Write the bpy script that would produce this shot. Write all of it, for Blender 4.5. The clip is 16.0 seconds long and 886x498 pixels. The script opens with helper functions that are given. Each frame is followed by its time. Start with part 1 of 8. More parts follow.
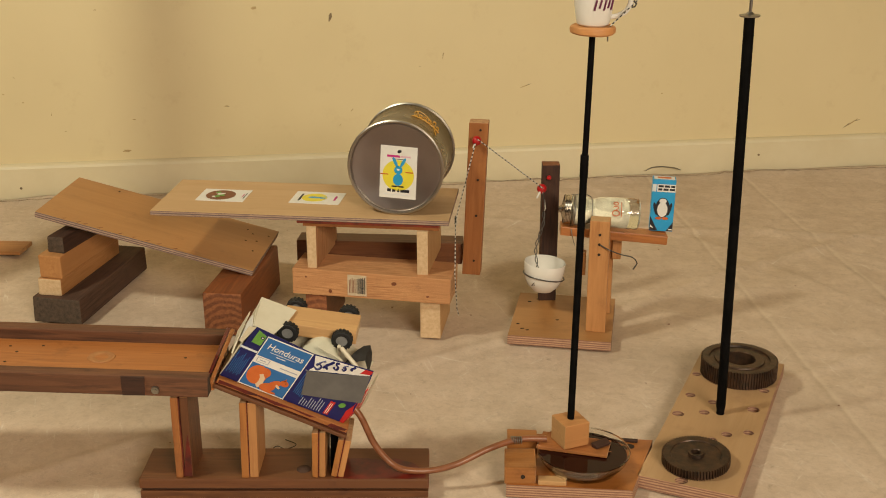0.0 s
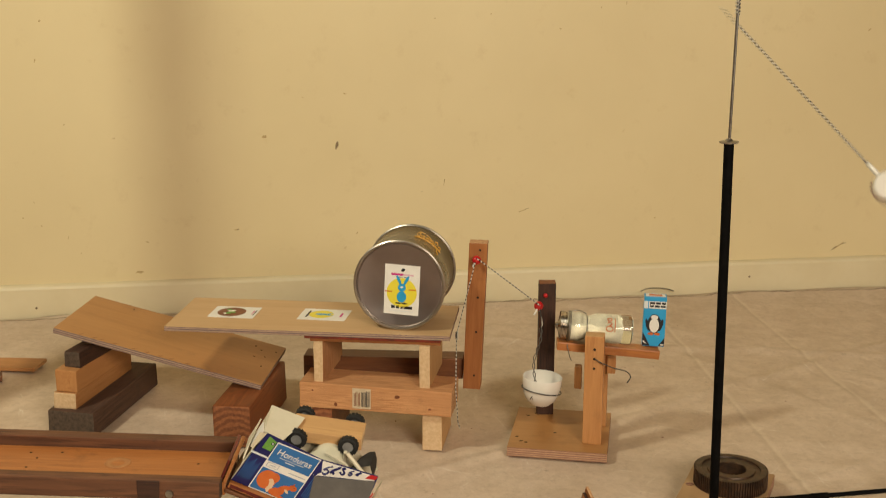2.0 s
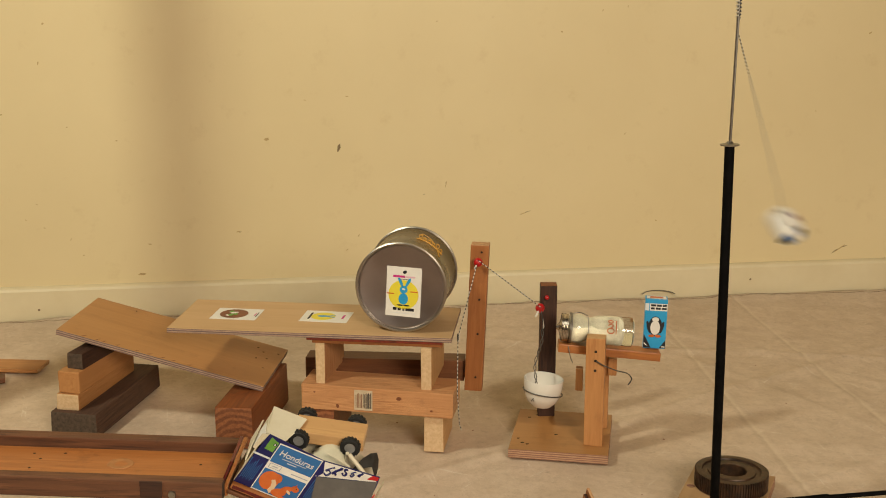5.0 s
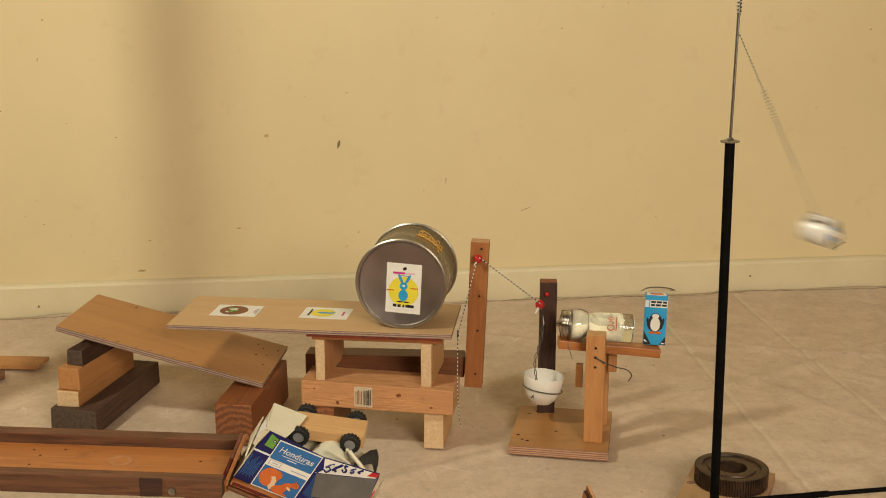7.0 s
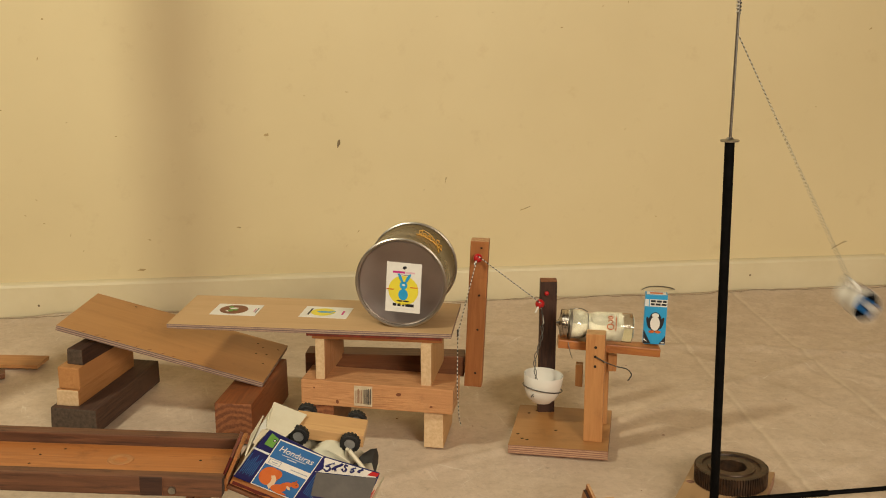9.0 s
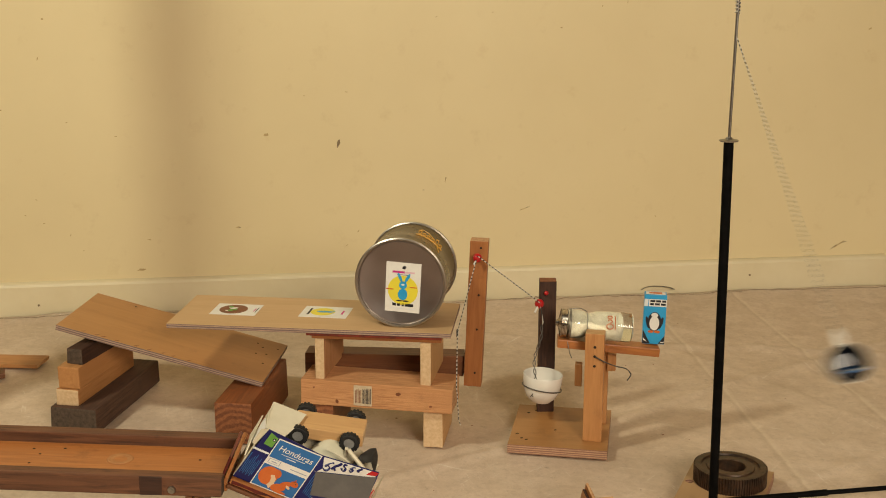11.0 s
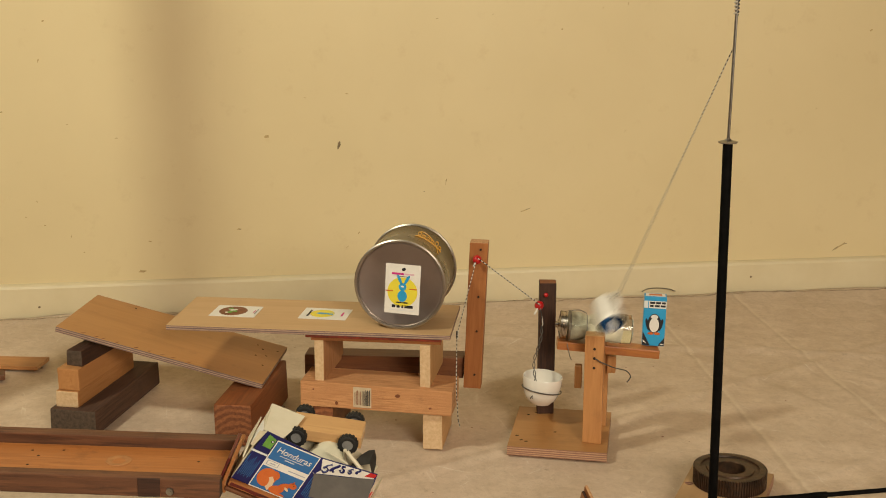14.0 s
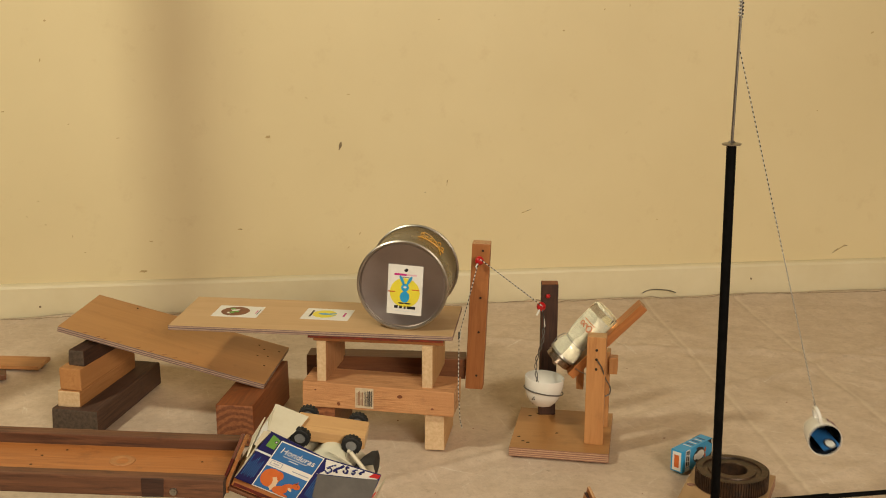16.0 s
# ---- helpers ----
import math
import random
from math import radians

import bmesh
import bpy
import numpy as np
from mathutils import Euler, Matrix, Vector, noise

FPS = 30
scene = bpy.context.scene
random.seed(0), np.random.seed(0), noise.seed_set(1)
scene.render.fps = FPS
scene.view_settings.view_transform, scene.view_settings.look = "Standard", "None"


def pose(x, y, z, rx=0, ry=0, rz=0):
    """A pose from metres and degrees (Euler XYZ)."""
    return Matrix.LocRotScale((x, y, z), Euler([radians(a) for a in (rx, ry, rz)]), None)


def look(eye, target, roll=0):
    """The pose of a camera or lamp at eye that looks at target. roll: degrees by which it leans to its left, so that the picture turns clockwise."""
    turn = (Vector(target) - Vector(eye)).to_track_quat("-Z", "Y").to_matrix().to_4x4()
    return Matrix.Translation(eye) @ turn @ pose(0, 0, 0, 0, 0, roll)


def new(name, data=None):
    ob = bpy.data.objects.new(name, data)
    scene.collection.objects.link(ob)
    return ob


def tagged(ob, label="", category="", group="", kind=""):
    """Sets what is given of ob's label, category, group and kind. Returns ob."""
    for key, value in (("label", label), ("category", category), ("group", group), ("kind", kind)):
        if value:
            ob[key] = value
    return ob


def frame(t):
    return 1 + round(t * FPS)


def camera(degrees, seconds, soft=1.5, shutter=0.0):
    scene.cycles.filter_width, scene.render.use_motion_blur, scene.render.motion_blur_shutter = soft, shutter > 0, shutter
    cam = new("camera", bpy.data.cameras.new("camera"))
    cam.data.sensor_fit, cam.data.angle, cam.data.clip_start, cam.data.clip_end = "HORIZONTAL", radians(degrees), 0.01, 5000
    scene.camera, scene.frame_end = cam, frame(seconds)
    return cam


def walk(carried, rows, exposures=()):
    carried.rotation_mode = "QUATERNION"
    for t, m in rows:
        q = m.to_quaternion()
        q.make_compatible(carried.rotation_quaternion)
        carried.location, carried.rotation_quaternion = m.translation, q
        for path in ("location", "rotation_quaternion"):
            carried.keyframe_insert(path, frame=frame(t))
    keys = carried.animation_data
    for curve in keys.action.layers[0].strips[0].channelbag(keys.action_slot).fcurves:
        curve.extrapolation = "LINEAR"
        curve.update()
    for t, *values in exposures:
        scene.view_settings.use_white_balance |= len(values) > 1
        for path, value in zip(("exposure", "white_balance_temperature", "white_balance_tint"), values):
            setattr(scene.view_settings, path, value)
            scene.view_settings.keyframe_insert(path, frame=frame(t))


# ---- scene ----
cam = camera(41.858, 16.0, 1.0, 0.8)
walk(cam, [
    (0, look((0.0000, 0.0000, 0.8800), (0.0000, 1.8794, 0.1960), 0.000)),
    (0.5, look((-0.0000, -0.0004, 0.8809), (-0.0000, 1.8790, 0.1969), -0.019)),
    (1, look((-0.0016, -0.0096, 0.8818), (-0.0004, 1.8725, 0.2052), 0.026)),
    (1.5, look((0.0024, -0.0684, 0.8865), (0.0005, 1.8499, 0.3204), -0.089)),
    (2, look((-0.0009, -0.1010, 0.8886), (-0.0025, 1.8424, 0.4161), 0.008)),
    (2.5, look((0.0014, -0.1099, 0.8903), (-0.0044, 1.8363, 0.4296), -0.065)),
    (3, look((-0.0024, -0.1077, 0.8887), (-0.0055, 1.8375, 0.4241), 0.056)),
    (3.5, look((0.0001, -0.1093, 0.8894), (-0.0048, 1.8362, 0.4260), 0.005)),
    (4, look((-0.0018, -0.1085, 0.8891), (-0.0056, 1.8368, 0.4244), 0.049)),
    (6.5, look((-0.0007, -0.1078, 0.8891), (-0.0051, 1.8357, 0.4171), 0.029)),
    (7, look((-0.0019, -0.1069, 0.8888), (-0.0054, 1.8362, 0.4153), 0.051)),
    (7.5, look((0.0003, -0.1090, 0.8894), (-0.0049, 1.8339, 0.4148), 0.045)),
    (8, look((-0.0020, -0.1070, 0.8902), (-0.0055, 1.8355, 0.4143), 0.070)),
    (8.5, look((0.0008, -0.1084, 0.8892), (-0.0047, 1.8344, 0.4144), 0.001)),
    (9, look((-0.0016, -0.1075, 0.8891), (-0.0052, 1.8353, 0.4141), 0.059)),
    (11.5, look((-0.0001, -0.1097, 0.8898), (-0.0041, 1.8330, 0.4145), 0.064)),
    (12, look((-0.0007, -0.1079, 0.8904), (-0.0037, 1.8347, 0.4146), 0.057)),
    (12.5, look((-0.0020, -0.1077, 0.8877), (-0.0040, 1.8357, 0.4152), 0.087)),
    (13, look((0.0079, -0.1081, 0.8921), (-0.0025, 1.8344, 0.4163), -0.046)),
    (13.5, look((0.0031, -0.1061, 0.8904), (-0.0036, 1.8368, 0.4158), 0.075)),
    (14, look((0.0058, -0.1082, 0.8886), (-0.0030, 1.8353, 0.4168), 0.036)),
    (14.5, look((0.0045, -0.1070, 0.8912), (-0.0032, 1.8361, 0.4173), 0.016)),
    (15, look((0.0039, -0.1081, 0.8892), (-0.0034, 1.8354, 0.4171), 0.060)),
    (15.5, look((0.0053, -0.1088, 0.8893), (-0.0029, 1.8349, 0.4181), 0.035)),
    (16, look((-0.0039, -0.1097, 0.8894), (-0.0081, 1.8342, 0.4187), 0.235)),
])

# the room's light: a broad warm lamp behind the camera, a small one high on the left
world = bpy.data.worlds.new("world")
scene.world = world
world.use_nodes = True
world.node_tree.nodes["Background"].inputs[0].default_value = (1.0, 0.8, 0.55, 1)
world.node_tree.nodes["Background"].inputs[1].default_value = 0.015


def area_lamp(name, eye, target, size, watts, colour):
    data = bpy.data.lights.new(name, "AREA")
    data.shape, data.size, data.energy, data.color = "DISK", size, watts, colour
    ob = new(name, data)
    ob.matrix_basis = look(eye, target)
    return ob


area_lamp("key_lamp", (-1.6, 0.9, 2.2), (0.2, 2.2, 0.1), 0.27, 32, (1.0, 0.955, 0.74))
area_lamp("room_lamp", (1.5, -2.0, 2.2), (0.3, 3.0, 0.7), 1.7, 161, (1.0, 0.865, 0.675))


# ---- materials ----
def mat(name, colour=(0.5, 0.5, 0.5), rough=0.6, metal=0.0, coat=0.0):
    m = bpy.data.materials.new(name)
    m.use_nodes = True
    b = m.node_tree.nodes["Principled BSDF"]
    b.inputs["Base Color"].default_value = (*colour, 1)
    b.inputs["Roughness"].default_value = rough
    b.inputs["Metallic"].default_value = metal
    b.inputs["Coat Weight"].default_value = coat
    return m


def node(m, kind, **sets):
    n = m.node_tree.nodes.new(kind)
    for key, value in sets.items():
        n.inputs[key.replace("_", " ")].default_value = value
    return n


def link(m, a, b):
    m.node_tree.links.new(a, b)


def bsdf(m):
    return m.node_tree.nodes["Principled BSDF"]


def coords(m, stretch=(1, 1, 1), per_object=True):
    """Object coordinates, stretched, with an offset of its own for each piece."""
    tc = node(m, "ShaderNodeTexCoord")
    mp = node(m, "ShaderNodeMapping")
    mp.inputs["Scale"].default_value = stretch
    link(m, tc.outputs["Object"], mp.inputs["Vector"])
    if per_object:
        info = node(m, "ShaderNodeObjectInfo")
        mul = node(m, "ShaderNodeMath")
        mul.operation = "MULTIPLY"
        mul.inputs[1].default_value = 37.0
        link(m, info.outputs["Random"], mul.inputs[0])
        link(m, mul.outputs[0], mp.inputs["Location"])
    return mp.outputs["Vector"]


def ramp(m, factor, stops):
    n = node(m, "ShaderNodeValToRGB")
    els = n.color_ramp.elements
    while len(els) < len(stops):
        els.new(0.5)
    for e, (p, c) in zip(els, stops):
        e.position, e.color = p, (*c, 1)
    link(m, factor, n.inputs[0])
    return n.outputs[0]


def mix(m, factor, a, b, blend="MIX"):
    n = m.node_tree.nodes.new("ShaderNodeMix")
    n.data_type, n.blend_type = "RGBA", blend
    for value, sock in ((factor, n.inputs[0]), (a, n.inputs[6]), (b, n.inputs[7])):
        if isinstance(value, (int, float)):
            sock.default_value = value
        elif isinstance(value, tuple):
            sock.default_value = (*value, 1)
        else:
            link(m, value, sock)
    return n.outputs[2]


def noise_tex(m, vec, scale, detail=4.0, rough=0.55, distort=0.0):
    n = node(m, "ShaderNodeTexNoise", Scale=scale, Detail=detail, Roughness=rough, Distortion=distort)
    link(m, vec, n.inputs["Vector"])
    return n.outputs["Fac"]


def bump(m, height, strength, distance=0.002):
    n = node(m, "ShaderNodeBump", Strength=strength, Distance=distance)
    link(m, height, n.inputs["Height"])
    link(m, n.outputs[0], bsdf(m).inputs["Normal"])


def wood(name, light, dark, rough=0.6, grain=1.0, stain=0.35, stain_colour=(0.06, 0.035, 0.02), saw=0.3):
    """Wood with its grain along the piece's own x axis."""
    m = mat(name, light, rough)
    v = coords(m, (3.5 * grain, 45 * grain, 45 * grain))
    fine = noise_tex(m, v, 4.0, 5, 0.65, 0.3)
    v2 = coords(m, (1.2, 9, 9))
    broad = noise_tex(m, v2, 3.0, 3, 0.5, 1.2)
    col = ramp(m, fine, [(0.36, dark), (0.58, light)])
    mid = tuple(0.55 * a + 0.45 * b for a, b in zip(light, dark))
    col = mix(m, ramp(m, broad, [(0.42, (0, 0, 0)), (0.65, (1, 1, 1))]), col, mid)
    col = mix(m, 0.30, col, mid)
    v3 = coords(m, (6, 6, 6))
    spots = noise_tex(m, v3, 2.5, 6, 0.7)
    fac = ramp(m, spots, [(0.56, (0, 0, 0)), (0.75, (stain, stain, stain))])
    col = mix(m, fac, col, stain_colour)
    info = node(m, "ShaderNodeObjectInfo")
    hsv = node(m, "ShaderNodeHueSaturation")
    mr = node(m, "ShaderNodeMapRange")
    mr.inputs[3].default_value, mr.inputs[4].default_value = 0.80, 1.04
    hsv.inputs["Hue"].default_value, hsv.inputs["Saturation"].default_value = 0.4965, 1.06
    link(m, info.outputs["Random"], mr.inputs[0])
    link(m, mr.outputs[0], hsv.inputs["Value"])
    link(m, col, hsv.inputs["Color"])
    link(m, hsv.outputs[0], bsdf(m).inputs["Base Color"])
    bump(m, fine, saw, 0.0012)
    return m


def end_grain(name, light, dark, rings=0.16):
    m = mat(name, light, 0.8)
    v = coords(m, (1, 1, 1), False)
    n = noise_tex(m, v, 160, 3, 0.7)
    off = node(m, "ShaderNodeMapping")
    off.inputs["Location"].default_value = (0, 0.012, 0.055)
    link(m, v, off.inputs["Vector"])
    w = node(m, "ShaderNodeTexWave", Scale=24.0, Distortion=5.0, Detail=3.0)
    w.wave_type, w.rings_direction = "RINGS", "X"
    link(m, off.outputs[0], w.inputs["Vector"])
    col = mix(m, rings, ramp(m, n, [(0.35, dark), (0.65, light)]), ramp(m, w.outputs["Fac"], [(0.2, dark), (0.8, light)]))
    link(m, col, bsdf(m).inputs["Base Color"])
    bump(m, n, 0.5, 0.001)
    return m


def ply_edge(name, light, dark):
    """Layers stacked along the sheet's own z axis."""
    m = mat(name, light, 0.75)
    v = coords(m, (0.02, 0.02, 1), False)
    w = node(m, "ShaderNodeTexWave", Scale=80.0, Distortion=2.5, Detail=2.0)
    w.bands_direction = "Z"
    link(m, v, w.inputs["Vector"])
    v2 = coords(m, (90, 90, 500))
    n = noise_tex(m, v2, 1.0, 3, 0.6)
    col = mix(m, ramp(m, n, [(0.4, (0, 0, 0)), (0.7, (0.6, 0.6, 0.6))]), ramp(m, w.outputs["Fac"], [(0.25, dark), (0.6, light)]), dark)
    link(m, col, bsdf(m).inputs["Base Color"])
    return m


def speckled(name, a, b, scale, rough=0.6, metal=0.0, lo=0.35, hi=0.65, bumpiness=0.0, coat=0.0):
    m = mat(name, a, rough, metal, coat)
    n = noise_tex(m, coords(m), scale, 6, 0.65)
    link(m, ramp(m, n, [(lo, a), (hi, b)]), bsdf(m).inputs["Base Color"])
    if bumpiness:
        bump(m, n, bumpiness, 0.002)
    return m


PINE = wood("pine", (0.60, 0.315, 0.13), (0.45, 0.21, 0.08), 0.55, 0.8, 0.25)
POST_WOOD = wood("old_orange_pine", (0.44, 0.19, 0.068), (0.29, 0.11, 0.038), 0.55, 0.8, 0.5)
PINE_PALE = wood("pale_pine", (0.66, 0.42, 0.20), (0.53, 0.305, 0.135), 0.6, 0.8, 0.2)
PINE_RED = wood("red_pine", (0.30, 0.105, 0.036), (0.15, 0.045, 0.017), 0.55, 0.8, 0.6)
ROUGH_SAWN = wood("rough_sawn_pine", (0.62, 0.345, 0.165), (0.38, 0.175, 0.075), 0.75, 1.6, 0.3, saw=1.0)
DARK_WOOD = wood("dark_old_wood", (0.072, 0.030, 0.016), (0.018, 0.008, 0.005), 0.7, 1.2, 0.5, (0.02, 0.012, 0.008), 0.6)
GREY_WOOD = wood("grey_weathered_wood", (0.105, 0.056, 0.034), (0.034, 0.017, 0.010), 0.8, 0.8, 0.6, (0.026, 0.017, 0.012), 0.6)
TRACK_WOOD = wood("track_wood", (0.46, 0.195, 0.068), (0.27, 0.10, 0.034), 0.4, 0.7, 0.7, (0.10, 0.036, 0.014))
RAIL_WOOD = wood("worn_brown_rail_wood", (0.200, 0.090, 0.044), (0.045, 0.019, 0.010), 0.65, 0.7, 0.7, (0.026, 0.013, 0.008), 0.7)
STAND_WOOD = wood("stand_wood", (0.20, 0.085, 0.036), (0.095, 0.036, 0.015), 0.5, 0.8, 0.8, (0.055, 0.018, 0.010))
WET_PLY = wood("wet_stained_plywood", (0.40, 0.165, 0.052), (0.29, 0.105, 0.032), 0.3, 0.4, 0.8, (0.10, 0.028, 0.010), 0.12)
WET_PINE = wood("wet_stained_pine", (0.47, 0.215, 0.075), (0.34, 0.14, 0.045), 0.35, 0.8, 0.7, (0.13, 0.045, 0.015))
PLY = wood("plywood_face", (0.70, 0.48, 0.265), (0.62, 0.405, 0.21), 0.5, 0.4, 0.15, (0.28, 0.15, 0.07), 0.12)
PLY_WORN = wood("worn_plywood_face", (0.53, 0.285, 0.115), (0.44, 0.225, 0.085), 0.42, 0.4, 0.45, (0.24, 0.115, 0.05), 0.15)
PLY_PALE = wood("pale_plywood_face", (0.53, 0.345, 0.185), (0.46, 0.29, 0.145), 0.5, 0.4, 0.35, (0.25, 0.14, 0.07), 0.15)
EDGE = ply_edge("plywood_edge", (0.50, 0.30, 0.18), (0.25, 0.12, 0.075))
EDGE_GREY = ply_edge("greyish_plywood_edge", (0.45, 0.30, 0.21), (0.16, 0.105, 0.095))
END = end_grain("end_grain", (0.62, 0.38, 0.19), (0.42, 0.20, 0.09))
END_PALE = end_grain("pale_end_grain", (0.68, 0.49, 0.29), (0.56, 0.37, 0.20))
END_RED = end_grain("red_end_grain", (0.34, 0.125, 0.046), (0.13, 0.040, 0.016), 0.55)
END_DARK = end_grain("dark_end_grain", (0.10, 0.065, 0.042), (0.045, 0.03, 0.02))
BLACK = speckled("black_paint", (0.0025, 0.0025, 0.0025), (0.006, 0.0055, 0.0055), 60, 0.6)
bsdf(BLACK).inputs["Specular IOR Level"].default_value = 0.05
RUBBER = speckled("black_rubber", (0.008, 0.008, 0.008), (0.018, 0.018, 0.018), 200, 0.7)
STEEL = speckled("steel_wire", (0.42, 0.40, 0.36), (0.30, 0.28, 0.25), 150, 0.35, 1.0)
WIRE = speckled("dull_iron_wire", (0.11, 0.10, 0.09), (0.17, 0.155, 0.14), 150, 0.45, 0.7)
GEAR = speckled("oily_gear_steel", (0.032, 0.021, 0.014), (0.095, 0.050, 0.027), 60, 0.42, 0.45, bumpiness=0.35)
CHROME = speckled("worn_bright_steel", (0.55, 0.50, 0.44), (0.40, 0.35, 0.30), 60, 0.22, 1.0)
RED = speckled("red_plastic", (0.55, 0.015, 0.015), (0.42, 0.01, 0.012), 40, 0.35)
RED_STAIN = speckled("dark_red_paint", (0.16, 0.014, 0.008), (0.05, 0.007, 0.006), 40, 0.3)
RED_EDGE = speckled("red_stained_edge", (0.30, 0.045, 0.022), (0.13, 0.030, 0.016), 60, 0.5)
CERAMIC = speckled("white_glazed_ceramic", (0.80, 0.77, 0.70), (0.74, 0.71, 0.64), 12, 0.18, coat=0.4)
BLUE_GLAZE = speckled("dark_blue_glaze", (0.014, 0.017, 0.024), (0.024, 0.028, 0.038), 30, 0.25)
BURGUNDY = mat("burgundy_print", (0.14, 0.03, 0.07), 0.4)
LIQUID = mat("dark_red_liquid", (0.016, 0.002, 0.0015), 0.06)
bsdf(LIQUID).inputs["Specular IOR Level"].default_value = 0.2
TUBE = speckled("amber_rubber_tube", (0.30, 0.11, 0.045), (0.20, 0.07, 0.028), 40, 0.35)
CORD = mat("black_and_white_cord", (0.5, 0.5, 0.5), 0.8)
CORD_DARK = mat("dark_cord", (0.05, 0.045, 0.04), 0.8)
PAPER = speckled("white_paper", (0.80, 0.78, 0.72), (0.75, 0.72, 0.66), 60, 0.55)
CREAM_CARD = speckled("cream_cardboard", (0.66, 0.60, 0.45), (0.56, 0.49, 0.34), 18, 0.55)
NAVY = speckled("navy_print", (0.004, 0.006, 0.085), (0.006, 0.009, 0.115), 25, 0.35)
BLUE = speckled("blue_print", (0.02, 0.13, 0.36), (0.03, 0.15, 0.40), 25, 0.35)
SKY_BLUE = speckled("bright_blue_print", (0.02, 0.30, 0.60), (0.03, 0.34, 0.65), 25, 0.35)
ORANGE = speckled("orange_print", (0.62, 0.15, 0.03), (0.55, 0.11, 0.02), 60, 0.4)
YELLOW = mat("yellow_print", (0.78, 0.66, 0.05), 0.45)
GREEN = speckled("green_print", (0.10, 0.28, 0.04), (0.16, 0.36, 0.06), 90, 0.45)
BROWN = speckled("brown_print", (0.16, 0.05, 0.02), (0.24, 0.08, 0.03), 90, 0.45)
INK = mat("black_ink", (0.015, 0.015, 0.02), 0.5)
PINK = mat("pink_ink", (0.55, 0.03, 0.22), 0.5)
PALE_PRINT = mat("pale_print", (0.70, 0.72, 0.72), 0.45)
TAPE = speckled("grey_duct_tape", (0.105, 0.100, 0.096), (0.14, 0.132, 0.124), 30, 0.45)
DARK_HOLE = mat("drilled_hole", (0.03, 0.018, 0.01), 0.9)
POWDER = speckled("cream_powder", (0.72, 0.66, 0.52), (0.60, 0.53, 0.40), 90, 0.9, bumpiness=0.6)
OLD_PAPER = speckled("yellowed_paper", (0.62, 0.51, 0.36), (0.50, 0.39, 0.25), 90, 0.7)
HEM = speckled("dirty_hem", (0.26, 0.19, 0.12), (0.42, 0.33, 0.22), 30, 0.8)
HUB = speckled("grey_plastic_hub", (0.30, 0.30, 0.29), (0.20, 0.20, 0.19), 60, 0.4)


def cord_material():
    v = coords(CORD, (1, 1, 1), False)
    w = node(CORD, "ShaderNodeTexWave", Scale=42.0, Distortion=0.4)
    w.bands_direction = "X"
    link(CORD, v, w.inputs["Vector"])
    link(CORD, ramp(CORD, w.outputs["Fac"], [(0.40, (0.03, 0.028, 0.025)), (0.55, (0.62, 0.58, 0.50))]), bsdf(CORD).inputs["Base Color"])


cord_material()


def glass_material(name, tint=(0.93, 0.95, 0.92)):
    m = mat(name, tint, 0.03)
    bsdf(m).inputs["Transmission Weight"].default_value = 1.0
    bsdf(m).inputs["IOR"].default_value = 1.45
    return m


GLASS = glass_material("clear_glass")


def tin_material(name, a, b, rough):
    m = mat(name, a, rough, 1.0)
    v = coords(m, (6, 6, 60))
    n = noise_tex(m, v, 2.0, 4, 0.6)
    link(m, ramp(m, n, [(0.3, a), (0.7, b)]), bsdf(m).inputs["Base Color"])
    n2 = noise_tex(m, coords(m), 25, 4, 0.6)
    mr = node(m, "ShaderNodeMapRange")
    mr.inputs[3].default_value, mr.inputs[4].default_value = rough * 0.75, rough * 1.3
    link(m, n2, mr.inputs[0])
    link(m, mr.outputs[0], bsdf(m).inputs["Roughness"])
    return m


TIN_LID = tin_material("tin_lid_steel", (0.50, 0.455, 0.455), (0.42, 0.375, 0.38), 0.34)
TIN_SIDE = tin_material("dark_printed_tin", (0.22, 0.19, 0.15), (0.17, 0.145, 0.115), 0.27)
TIN_RIM = tin_material("bright_tin_rim", (0.52, 0.48, 0.42), (0.44, 0.40, 0.35), 0.36)


def wall_material():
    m = mat("cream_wall_paint", (0.72, 0.58, 0.34), 0.55)
    v = coords(m, (1, 1, 1), False)
    broad = noise_tex(m, v, 1.6, 4, 0.6)
    fine = noise_tex(m, v, 14, 6, 0.7)
    col = ramp(m, broad, [(0.3, (0.71, 0.585, 0.335)), (0.7, (0.76, 0.635, 0.375))])
    col = mix(m, ramp(m, fine, [(0.58, (0, 0, 0)), (0.78, (0.26, 0.26, 0.26))]), col, (0.52, 0.36, 0.16))
    smear = noise_tex(m, coords(m, (2.0, 2.0, 0.5), False), 5, 5, 0.7)
    col = mix(m, ramp(m, smear, [(0.60, (0, 0, 0)), (0.78, (0.16, 0.16, 0.16))]), col, (0.82, 0.68, 0.42))
    link(m, col, bsdf(m).inputs["Base Color"])
    bump(m, noise_tex(m, v, 55, 4, 0.6), 0.08, 0.003)
    return m


WALL = wall_material()
SKIRTING = speckled("cream_skirting_paint", (0.74, 0.65, 0.44), (0.68, 0.58, 0.37), 7, 0.45, lo=0.3, hi=0.75, bumpiness=0.05)


